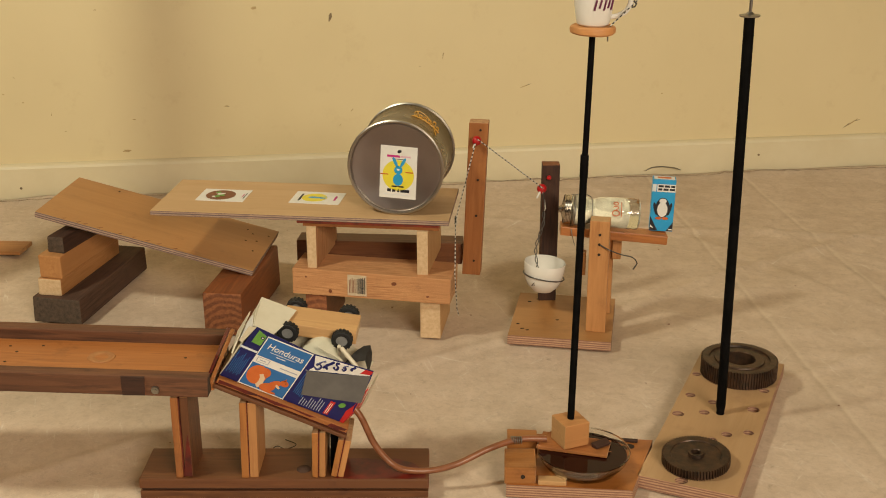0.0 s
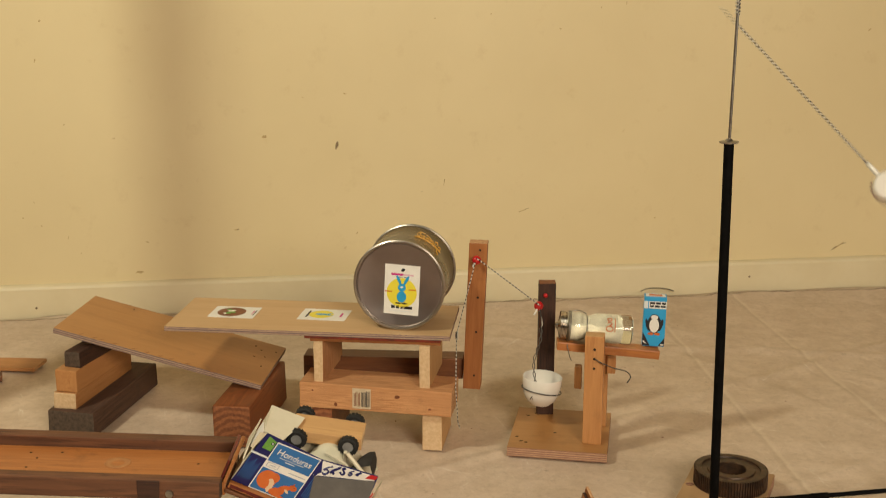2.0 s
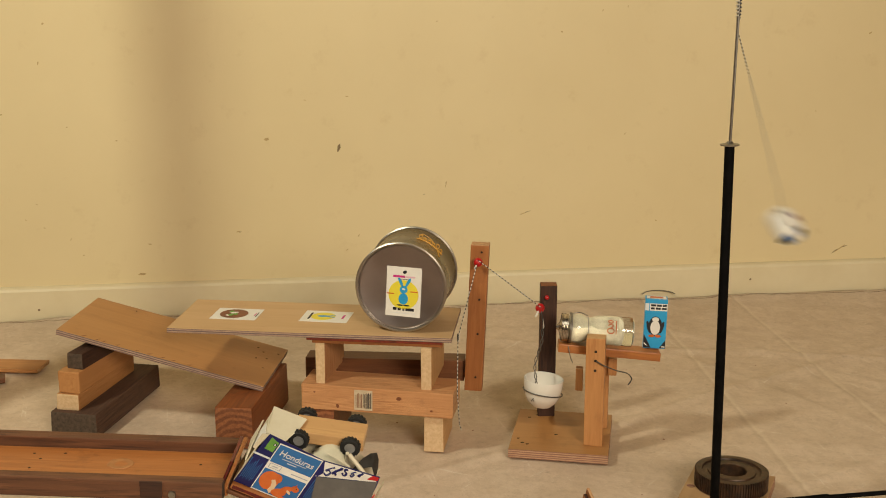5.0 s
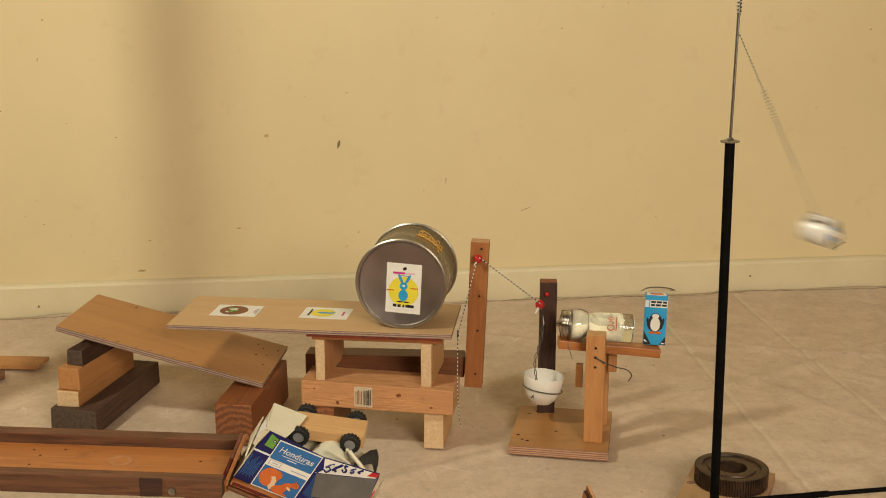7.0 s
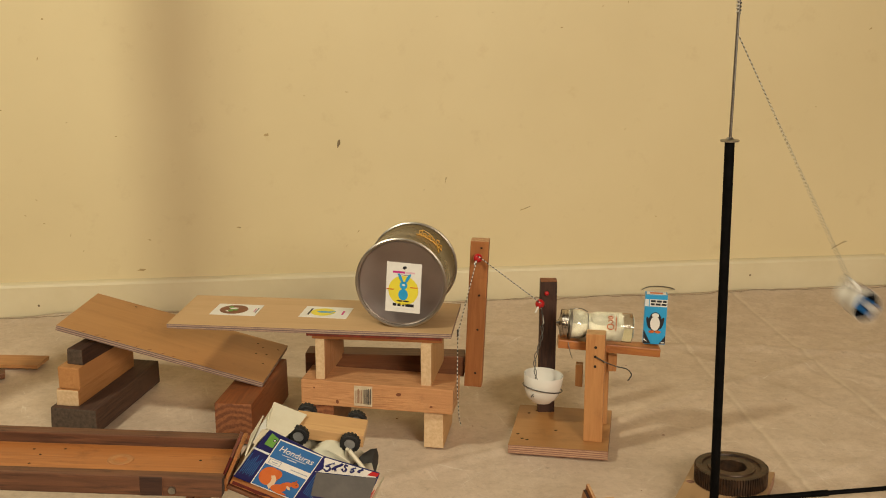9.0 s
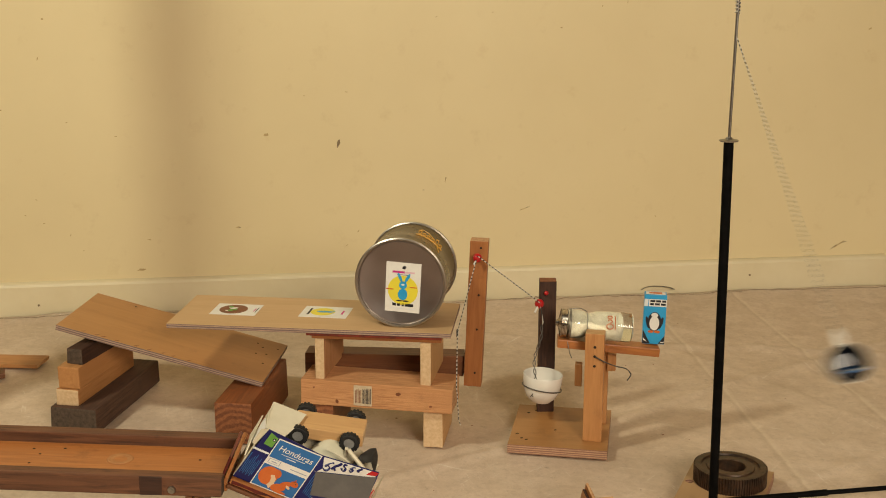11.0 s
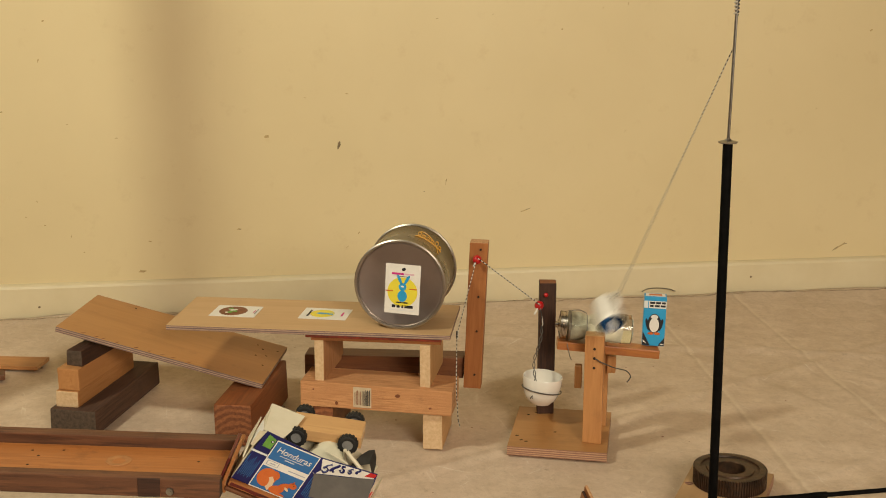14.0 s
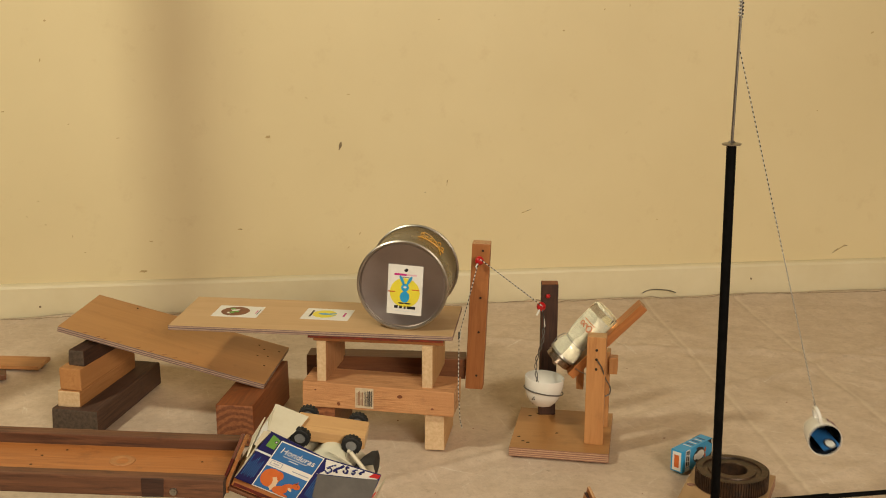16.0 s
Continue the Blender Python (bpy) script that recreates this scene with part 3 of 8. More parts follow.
def build_tin_table():
    stand = thing("tin_stand", "stand of stacked pine timbers with a plywood deck", "stand", pose(-0.12, 2.04, 0, 0, 0, -7))
    deck = plywood("deck", stand, (0.543, 0.1915, 0.009), DECK, PLY, EDGE_GREY, "light plywood deck")
    plywood("deck_support", stand, (0.256, 0.165, 0.0055), DECK @ pose(0.125, -0.009, -0.0076), PINE_RED, RED_EDGE, "thin reddish board stained red along its edge")
    plywood("deck_support", stand, (0.246, 0.158, 0.006), DECK @ pose(0.130, -0.009, -0.0138), POST_WOOD, POST_WOOD)
    timber("upright", stand, (0.0835, 0.150, 0.018), pose(-0.2260, 2.044, 0.16615, 0, 90, -9), ROUGH_SAWN, END_PALE, END_PALE, "rough upright board")
    timber("upright", stand, (0.0835, 0.150, 0.020), pose(-0.0250, 2.015, 0.16455, 0, 90, -9), PINE_PALE, END_PALE, END_PALE)
    timber("front_beam", stand, (0.292, 0.085, 0.0493), BEAM, ROUGH_SAWN, END, None, "rough sawn pine beam with a paper sticker")
    timber("rear_beam", stand, (0.320, 0.048, 0.0421), pose(-0.1213, 2.118, 0.1109, 0, -0.1, -4), STAND_WOOD, END_RED)
    timber("foot", stand, (0.130, 0.037, 0.075), pose(-0.014, 2.003, 0.0375, 0, 0, 82), PINE_PALE, END_PALE)
    timber("foot", stand, (0.150, 0.040, 0.0765), pose(-0.222, 2.040, 0.0382, 0, 0, 82), STAND_WOOD, END_RED)
    # sticker with a bar code on the beam
    m = BEAM @ pose(-0.0265, -0.0431, 0.0, 90, 0, 0)
    st = decal("sticker", rect(-0.016, -0.020, 0.019, 0.020), OLD_PAPER, stand, m, 0, 0.0004)
    rnd = random.Random(4)
    x = 0.001
    while x < 0.016:
        w = rnd.choice((0.0007, 0.001, 0.0016))
        decal("print_bar", rect(x, -0.016, x + w, 0.012 + 0.004 * rnd.random()), INK, st, m, 0.0005, 0.0002)
        x += w + rnd.choice((0.0006, 0.001))
    for k in range(5):
        decal("print_bar", rect(-0.013 + 0.0026 * k, -0.015, -0.0118 + 0.0026 * k, 0.010 + 0.002 * (k % 3)), BROWN, st, m, 0.0005, 0.0002)
    fm = BEAM @ pose(0, -0.0427, 0, 90, 0, 0)
    for x, y, a, b in ((0.043, 0.008, 0.005, 0.0035), (0.105, -0.012, 0.003, 0.002), (-0.075, -0.015, 0.003, 0.004), (-0.12, 0.010, 0.002, 0.0016)):
        decal("knot", oval(x, y, a, b, 10, 14), BROWN, stand, fm, 0.0, 0.0003)
    md = world_of(deck)
    flyer(stand, md @ pose(-0.1625, 0.005, 0.0045, 0, 0, -1), 0.091, 0.070, "food")
    flyer(stand, md @ pose(0.0155, 0.008, 0.0045, 0, 0, -2), 0.094, 0.069, "badge")
    # the tall post beside it
    post = thing("pulley_post", "upright pine batten with a red bead, leaning against the stand", "post", pose(0.064, 2.165, 0.076, 0, 2.3, -6))
    mp = world_of(post)
    timber("batten", post, (0.298, 0.035, 0.030), mp @ pose(0, -0.085, 0.149, 0, -90, 0) @ pose(0, 0, 0, 90, 0, 0), POST_WOOD, END, None)
    for z in (0.03, 0.12, 0.19, 0.285):
        decal("screw_hole", oval(0.004, z, 0.0022, 0.0022), DARK_HOLE, post, mp @ pose(0, -0.1026, 0, 90, 0, 0), 0, 0.0004)
    part("bead", bead_bm(0.0088), RED, post, "red plastic bead", Matrix.Translation((0.0615, 2.049, 0.344)), True)
    part("peg", rod_bm([(0.0615, 2.05, 0.344), (0.0545, 2.037, 0.334)], 0.0016, 6), PAPER, post, "white peg", None, True)


def bead_bm(r):
    bm = bmesh.new()
    bmesh.ops.create_uvsphere(bm, u_segments=20, v_segments=12, radius=r)
    return bm


def flyer(parent, m, w, h, kind):
    """A printed card; own x along its long side."""
    card = decal("flyer", rect(-w / 2, -h / 2, w / 2, h / 2), PAPER, parent, m, 0.0002, 0.0005)
    if kind == "food":
        decal("print", oval(-0.006, 0, 0.028, 0.028), BROWN, card, m, 0.0009, 0.0002)
        rnd = random.Random(8)
        for k in range(7):
            decal("print", oval(-0.006 + rnd.uniform(-0.016, 0.016), rnd.uniform(-0.013, 0.013), rnd.uniform(0.004, 0.009), rnd.uniform(0.003, 0.006), rnd.uniform(0, 180), 9), GREEN if k % 3 else PAPER, card, m, 0.0012 + 0.0001 * k, 0.0002)
        for k, (x, l) in enumerate(((0.036, 0.020), (0.040, 0.030))):
            decal("print_bar", rect(x, -l / 2, x + 0.0016, l / 2), PINK if k == 0 else INK, card, m, 0.0009, 0.0002)
    else:
        decal("print", oval(-0.006, 0, 0.024, 0.023), YELLOW, card, m, 0.0009, 0.0002)
        decal("print", oval(-0.006, 0, 0.012, 0.005), SKY_BLUE, card, m, 0.0012, 0.0002)
        decal("print", oval(0.010, 0.004, 0.008, 0.002, 15), SKY_BLUE, card, m, 0.0012, 0.0002)
        decal("print", oval(0.010, -0.004, 0.008, 0.002, -15), SKY_BLUE, card, m, 0.0012, 0.0002)
        decal("print_bar", rect(-0.034, -0.020, -0.030, 0.020), INK, card, m, 0.0009, 0.0002)
        decal("print_bar", rect(0.032, -0.012, 0.036, 0.012), PINK, card, m, 0.0009, 0.0002)


def build_tin():
    r, length = 0.0856, 0.136
    base = pose(-0.0842, 1.9690, 0.2281 + r + 0.0014, 0.7, 0, -9)
    tin = thing("tin_can", "large round steel tin lying on its side with a paper label", "tin can", base)
    m = base @ pose(0, 0, 0, -90, 0, 0)
    body = lathe([(r - 0.002, 0.004), (r - 0.002, 0.012), (r - 0.003, 0.014), (r - 0.003, length - 0.014), (r - 0.002, length - 0.012), (r - 0.002, length - 0.004)], 72)
    part("side", body, TIN_SIDE, tin, "dark printed tin side", m, True)
    for z in (0.0, length - 0.006):
        part("rim", lathe([(r - 0.004, z), (r - 0.001, z - 0.0006), (r + 0.0012, z + 0.001), (r + 0.0012, z + 0.005), (r - 0.001, z + 0.0066), (r - 0.004, z + 0.006)], 72, True), TIN_RIM, tin, "bright rolled rim", m, True)
    part("lid", lathe([(0, 0.0045), (r - 0.010, 0.0045), (r - 0.008, 0.0036), (r - 0.006, 0.0036), (r - 0.0035, 0.005), (r - 0.0035, 0.007), (0, 0.007)], 72), TIN_LID, tin, "dull steel end", m, True)
    part("bottom", lathe([(0, length - 0.006), (r - 0.0035, length - 0.006), (r - 0.0035, length - 0.004), (0, length - 0.004)], 72), TIN_LID, tin, "", m, True)
    # the paper label on the end
    f = base @ pose(0.0045, 0.0045, -0.0085, 90, 0, 0) @ pose(0, 0, 0, 0, 0, -3)
    label = decal("label", rect(-0.0330, -0.0485, 0.0330, 0.0475), PAPER, tin, f, 0, 0.0005)
    decal("print", oval(0, -0.006, 0.0285, 0.0285), YELLOW, label, f, 0.0006, 0.0002)
    decal("print", oval(0, -0.014, 0.009, 0.011), SKY_BLUE, label, f, 0.0009, 0.0002)
    decal("print", oval(0, 0.004, 0.0075, 0.0075), SKY_BLUE, label, f, 0.0009, 0.0002)
    decal("print", oval(-0.006, 0.018, 0.0028, 0.010, 25), SKY_BLUE, label, f, 0.0009, 0.0002)
    decal("print", oval(0.008, 0.018, 0.0028, 0.010, -28), SKY_BLUE, label, f, 0.0009, 0.0002)
    for x in (-0.006, 0.006):
        decal("print", oval(x, -0.0265, 0.006, 0.0014), INK, label, f, 0.0009, 0.0002)
    decal("print", oval(0, 0.005, 0.003, 0.0018), PAPER, label, f, 0.0012, 0.0002)
    for x0, x1 in ((-0.019, -0.012), (-0.010, -0.004), (-0.001, 0.003), (0.005, 0.021)):
        decal("print_bar", rect(x0, -0.037, x1, -0.0315), INK, label, f, 0.0006, 0.0002)
    decal("print_bar", rect(-0.021, 0.027, 0.002, 0.031), PINK, label, f, 0.0006, 0.0002)
    decal("print_bar", rect(0.003, 0.0275, 0.021, 0.0305), PALE_PINK, label, f, 0.0006, 0.0002)
    decal("print_bar", rect(-0.012, 0.0235, 0.012, 0.0245), INK, label, f, 0.0006, 0.0002)
    decal("print", oval(0.001, 0.038, 0.004, 0.003, 30), INK, label, f, 0.0006, 0.0002)
    decal("print_bar", rect(-0.024, -0.0425, 0.024, -0.0415), PALE_PRINT, label, f, 0.0006, 0.0002)
    for x, y in ((0.021, 0.0), (-0.024, -0.006)):
        decal("print_bar", rect(x - 0.008, y, x + 0.006, y + 0.002), ORANGE, label, f, 0.0009, 0.0002)
    # golden script on the side: tall slanted strokes joined by loops round the shell
    rr = r - 0.0024

    def on_shell(deg, z):
        a = radians(deg)
        return m @ Vector((rr * math.cos(a), -rr * math.sin(a), z))

    for k in range(6):
        a = 74 - 6.5 * k
        tall = 0.030 if k in (0, 4) else 0.019
        stroke = [on_shell(a + 3, 0.062), on_shell(a - 1, 0.064), on_shell(a - 3, 0.066 + 0.5 * tall), on_shell(a - 1.5, 0.062 + tall), on_shell(a + 1.5, 0.058 + tall), on_shell(a - 1, 0.066), on_shell(a - 5, 0.063)]
        part("gold_stroke", rod_bm(smooth_line(stroke, 4), 0.0013, 5, [0.0007 + 0.0011 * abs(math.sin(0.35 * n)) for n in range(25)]), GOLD, tin, "gold printed script" if k == 0 else "", None, True)
    part("gold_stroke", rod_bm([on_shell(74 - 3 * n, 0.100 - 0.0004 * n * n) for n in range(13)], 0.0009, 5), GOLD, tin, "", None, True)


PALE_PINK = mat("pale_pink_ink", (0.72, 0.45, 0.52), 0.5)
GOLD = mat("gold_print", (0.62, 0.33, 0.06), 0.4)


# ---- the tipping arm with jar, cup and box ----
HOOK = Matrix.Translation((0.2775, 1.925, 0.187))
TIP = Matrix.Translation((0.285, 1.985, 0.191))


def build_cup_stand():
    yaw = -10
    base = pose(0.226, 2.000, 0, 0, 0, yaw)
    st = thing("tipping_stand", "plywood base with a dark post and two pine uprights", "stand", base)
    plywood("base", st, (0.186, 0.207, 0.018), base @ pose(0, 0, 0.009), PLY_WORN, EDGE, "worn plywood base")
    for x, y in ((-0.01, -0.02), (-0.07, 0.06), (-0.055, 0.075), (-0.08, -0.05), (-0.06, -0.075), (-0.07, -0.07)):
        decal("nail_hole", oval(x, y, 0.0035, 0.0022, 20, 8), DARK_HOLE, st, base @ pose(0, 0, 0.0181), 0, 0.0003)
    timber("dark_post", st, (0.272, 0.033, 0.028), pose(0.2015, 2.09, 0.018 + 0.136, 0, -90, 0) @ pose(0, 0, 0, 90, 0, 0), DARK_WOOD, PINE_RED, None, "dark stained post with a sawn top")
    part("red_pin", bead_bm(0.0045), RED, st, "small red pin head", Matrix.Translation((0.1975, 2.0725, 0.267)), True)
    part("bead", bead_bm(0.0092), RED, st, "red plastic bead", Matrix.Translation((0.1835, 2.062, 0.249)), True)
    part("peg", rod_bm([(0.1835, 2.062, 0.249), (0.1735, 2.045, 0.236)], 0.0018, 6), PAPER, st, "white peg", None, True)
    timber("upright", st, (0.212, 0.035, 0.030), pose(0.279, 1.942, 0.018 + 0.106, 0, -90, -10) @ pose(0, 0, 0, 90, 0, 0), PINE, PINE_PALE, None)
    timber("upright", st, (0.155, 0.022, 0.026), pose(0.306, 2.026, 0.018 + 0.0775, 0, -90, -10) @ pose(0, 0, 0, 90, 0, 0), PINE, PINE_PALE, None)
    timber("stop_block", st, (0.045, 0.014, 0.016), pose(0.2555, 1.995, 0.128, 0, -90, -10) @ pose(0, 0, 0, 90, 0, 0), PINE, END)
    timber("side_block", st, (0.034, 0.016, 0.022), pose(0.3215, 2.012, 0.148, 0, -90, -10) @ pose(0, 0, 0, 90, 0, 0), PINE, END)
    for z in (0.205, 0.187, 0.168):
        decal("screw_hole", oval(0.0, z, 0.0026, 0.0026, 0, 12), DARK_HOLE, st, pose(0.2765, 1.9264, 0, 90, 0, -10), 0, 0.0004)
    # bent trip wire through the upright
    pts = [(0.2775, 1.925, 0.187), (0.293, 1.918, 0.180), (0.315, 1.925, 0.169), (0.336, 1.93, 0.162), (0.345, 1.93, 0.152), (0.343, 1.93, 0.145), (0.339, 1.93, 0.139)]
    wire = thing("trip_wire", "bent steel wire hooked through the pine upright", "wire", HOOK)
    part("hook", rod_bm(smooth_line(pts, 6), 0.0012, 6), WIRE, wire, "", None, True)

    cup = thing("espresso_cup", "small white cup hung in a wire loop before a dark post", "cup", pose(0.1870, 2.026, 0.062, 0, 4, 0))
    mc = world_of(cup)
    prof = [(0, 0.003), (0.013, 0.003), (0.014, 0.0), (0.020, 0.0), (0.0215, 0.002), (0.0295, 0.010), (0.0345, 0.022), (0.0377, 0.038), (0.0387, 0.0545), (0.0382, 0.0555), (0.0367, 0.0545), (0.0357, 0.038), (0.031, 0.020), (0.02, 0.009), (0, 0.007)]
    part("bowl", lathe(prof, 56), CERAMIC, cup, "", mc, True)
    ring = [mc @ Vector((0.0385 * math.cos(a), 0.0385 * math.sin(a), 0.028 - 0.004 * math.cos(a) - 0.004 * math.sin(a))) for a in (2 * math.pi * k / 36 for k in range(37))]
    part("wire_loop", rod_bm(ring, 0.0013, 6), WIRE, cup, "grey wire loop", None, True)
    tw = []
    for s in (0, math.pi):
        pts = []
        for k in range(60):
            t = k / 59
            c = Vector((0.167, 1.998, 0.080)).lerp(Vector((0.186, 2.052, 0.205)), t) + Vector((0.004 * math.sin(9 * t), -0.003 * math.sin(5 * t), 0))
            pts.append(c + 0.0022 * Vector((math.cos(26 * t + s), math.sin(26 * t + s), 0)))
        part("hanger_wire", rod_bm(pts, 0.0010, 5), WIRE, cup, "twisted hanger wire", None, True)
    part("hanger_string", rod_bm([(0.186, 2.052, 0.205), (0.1905, 2.05, 0.214), (0.1855, 2.055, 0.246)], 0.0012, 6), CORD, cup, "white string", None, True)

    arm = thing("seesaw", "pale pine seesaw hinged between two uprights", "lever", TIP)
    ma = TIP @ pose(0, 0, 0, 0, 4.9, -2)
    timber("bar", arm, (0.192, 0.034, 0.016), ma @ pose(0.0235, 0, 0.0), TRACK_WOOD, END, None)
    part("hinge_pin", rod_bm([ma @ Vector((-0.005, -0.045, 0)), ma @ Vector((-0.005, 0.045, 0))], 0.002, 8), STEEL, arm, "steel hinge pin", None, True)
    part("wire_tail", rod_bm(smooth_line([ma @ Vector(p) for p in ((-0.055, -0.018, 0.006), (-0.052, -0.022, -0.004), (-0.048, -0.022, -0.016), (-0.044, -0.022, -0.024))], 5), 0.0009, 5), STEEL, arm, "loose wire end", None, True)

    jar = thing("glass_jar", "glass jar of pale powder lying on the tipping arm", "jar", TIP)
    # own x along the jar, mouth to the left
    mj = TIP @ pose(0, 0, 0, 0, 3.6, -2) @ pose(-0.078, 0, 0.0380, 0, 90, 0) @ Matrix.Diagonal((1.08, 1.08, 1.0, 1))
    outer = [(0.0235, 0.0185), (0.0250, 0.024), (0.0252, 0.042), (0.0225, 0.052), (0.0195, 0.057), (0.0215, 0.064), (0.0245, 0.074), (0.0253, 0.090), (0.0257, 0.118), (0.0262, 0.134), (0.0255, 0.141), (0.022, 0.1435)]
    prof = outer + [(0, 0.1435), (0, 0.1405)] + [(max(r - 0.0018, 0.002), min(z, 0.140)) for r, z in outer[::-1]]
    part("glass", lathe(prof, 44), GLASS, jar, "clear waisted glass", mj, True).visible_shadow = False
    fill = [(0, 0.022)] + [(r - 0.0026, z) for r, z in outer[1:8]] + [(0.0225, 0.104), (0.019, 0.116), (0.011, 0.124), (0, 0.126)]
    bm = lathe(fill, 32)
    for v in bm.verts:
        v.co += 0.0010 * noise.noise_vector(v.co * 90)
        level = -0.0075 + 0.006 * noise.noise((v.co.z * 55, 1.0, 2.0)) + 0.003 * noise.noise(v.co * 160)
        v.co.x = max(v.co.x, level)
    part("powder", bm, POWDER, jar, "cream coloured powder", mj, True)
    lid = [(0, -0.001), (0.004, -0.001), (0.007, 0.004), (0.019, 0.0075)]
    for k in range(5):
        z = 0.008 + 0.0026 * k
        lid += [(0.0245, z), (0.0252, z + 0.0013), (0.0243, z + 0.0022)]
    lid += [(0.0235, 0.0215), (0, 0.0215)]
    part("lid", lathe(lid, 40), CHROME, jar, "grey metal cap with a pointed spout", mj, True)
    for z in (0.024, 0.0265):
        part("wire", rod_bm([mj @ Vector((0.0262 * math.cos(a), 0.0262 * math.sin(a), z)) for a in (2 * math.pi * k / 28 for k in range(29))], 0.0011, 5), STEEL, jar, "wire round the neck", None, True)
    part("wire", rod_bm([mj @ Vector((0.0205 * math.cos(a), 0.0205 * math.sin(a), 0.0575)) for a in (2 * math.pi * k / 28 for k in range(29))], 0.0009, 5), STEEL, jar, "wire round the waist", None, True)
    wpts = [mj @ Vector(p) for p in ((-0.0262, 0, 0.026), (-0.0285, 0, 0.035), (-0.0275, 0.004, 0.045), (-0.022, 0.006, 0.0575))]
    part("wire", rod_bm(smooth_line(wpts, 5), 0.0009, 5), STEEL, jar, "", None, True)
    # orange print on the glass: three letter-like rings and a bar beneath them
    def on_jar(deg, z):
        return mj @ Vector((0.0263 * math.cos(radians(deg)), 0.0263 * math.sin(radians(deg)), z))

    for k, c in enumerate((-106, -126, -143)):
        half, tall = (10, 0.0062) if k == 0 else (6, 0.0042)
        ring = [on_jar(c + half * math.cos(t), 0.0985 + tall * math.sin(t)) for t in (2 * math.pi * n / 16 for n in range(17))]
        part("print_stroke", rod_bm(ring[:13] if k == 1 else ring, 0.0010, 5), ORANGE, jar, "orange print" if k == 0 else "", None, True)
    part("print_stroke", rod_bm([on_jar(-94 - 5 * n, 0.1085) for n in range(12)], 0.0008, 5), ORANGE, jar, "", None, True)
    return wire, arm, jar


def build_carton():
    w, d, h = 0.0415, 0.026, 0.0965
    m = pose(0.3950, 1.992, 0.1940, 0, 1.0, -8)
    box = thing("small_carton", "small bright blue carton with a white strip and dark print", "carton", m @ pose(0, 0, h / 2))
    c = m @ pose(0, 0, h / 2)
    part("box", box_bm(w, d, h, 0.0012), SKY_BLUE, box, "", c)
    for face, turn, width in (("front", 0, w), ("back", 180, w)):
        f = c @ pose(0, 0, 0, 0, 0, turn) @ pose(0, -d / 2 - 0.0001, 0, 90, 0, 0)
        decal("print", rect(-0.012, 0.026, 0.0205, 0.040), PAPER, box, f, 0, 0.0003)
        decal("print", rect(-0.0205, 0.026, -0.0135, 0.040), PALE_PRINT, box, f, 0, 0.0003)
        for y, xs in ((0.0345, ((-0.010, -0.001), (0.001, 0.010), (0.012, 0.019))), (0.0285, ((-0.010, -0.003), (-0.001, 0.008), (0.010, 0.019)))):
            for x0, x1 in xs:
                decal("print_bar", rect(x0, y, x1, y + 0.004), INK, box, f, 0.0004, 0.0002)
        decal("print", oval(0.0, -0.004, 0.0125, 0.019), INK, box, f, 0, 0.0003)
        decal("print", oval(-0.0125, -0.006, 0.0030, 0.012, 14), INK, box, f, 0.0001, 0.0003)
        decal("print", oval(0.0125, -0.006, 0.0030, 0.012, -14), INK, box, f, 0.0001, 0.0003)
        decal("print", oval(0.0, -0.007, 0.0090, 0.014), PAPER, box, f, 0.0004, 0.0002)
        decal("print", oval(0.0, 0.009, 0.0065, 0.0045), PAPER, box, f, 0.0005, 0.0002)
        for x in (-0.006, 0.006):
            decal("print", oval(x, -0.0235, 0.0055, 0.0026), ORANGE, box, f, 0.0004, 0.0002)
        decal("print", [(-0.0205, -0.047), (-0.0205, -0.020), (-0.006, -0.047)], INK, box, f, 0, 0.0003)
        decal("print", [(0.0205, -0.047), (0.0205, -0.030), (0.009, -0.047)], INK, box, f, 0, 0.0003)
        decal("print_bar", [(-0.0195, -0.040), (-0.0195, -0.036), (-0.012, -0.044)], PAPER, box, f, 0.0004, 0.0002)
        decal("print_bar", rect(0.013, -0.045, 0.0195, -0.043), PAPER, box, f, 0.0004, 0.0002)
    for k in range(6):
        f = c @ pose(0, 0, 0, 0, 0, 90) @ pose(0, -w / 2 - 0.0001, 0, 90, 0, 0)
        decal("print_bar", rect(-0.008, -0.030 + 0.009 * k, 0.008, -0.0275 + 0.009 * k), PAPER if k % 2 else NAVY, box, f, 0, 0.0003)
    top = c @ pose(0, 0, h / 2 + 0.0001)
    decal("print", rect(-0.018, -0.009, 0.018, 0.009), PAPER, box, top, 0, 0.0003)
    decal("print", rect(-0.012, -0.005, 0.012, 0.005), ORANGE, box, top, 0.0004, 0.0002)
    end = c @ pose(0, 0, -h / 2 - 0.0001, 180, 0, 0)
    decal("print", rect(-0.018, -0.009, 0.018, 0.009), ORANGE, box, end, 0, 0.0003)
    return box


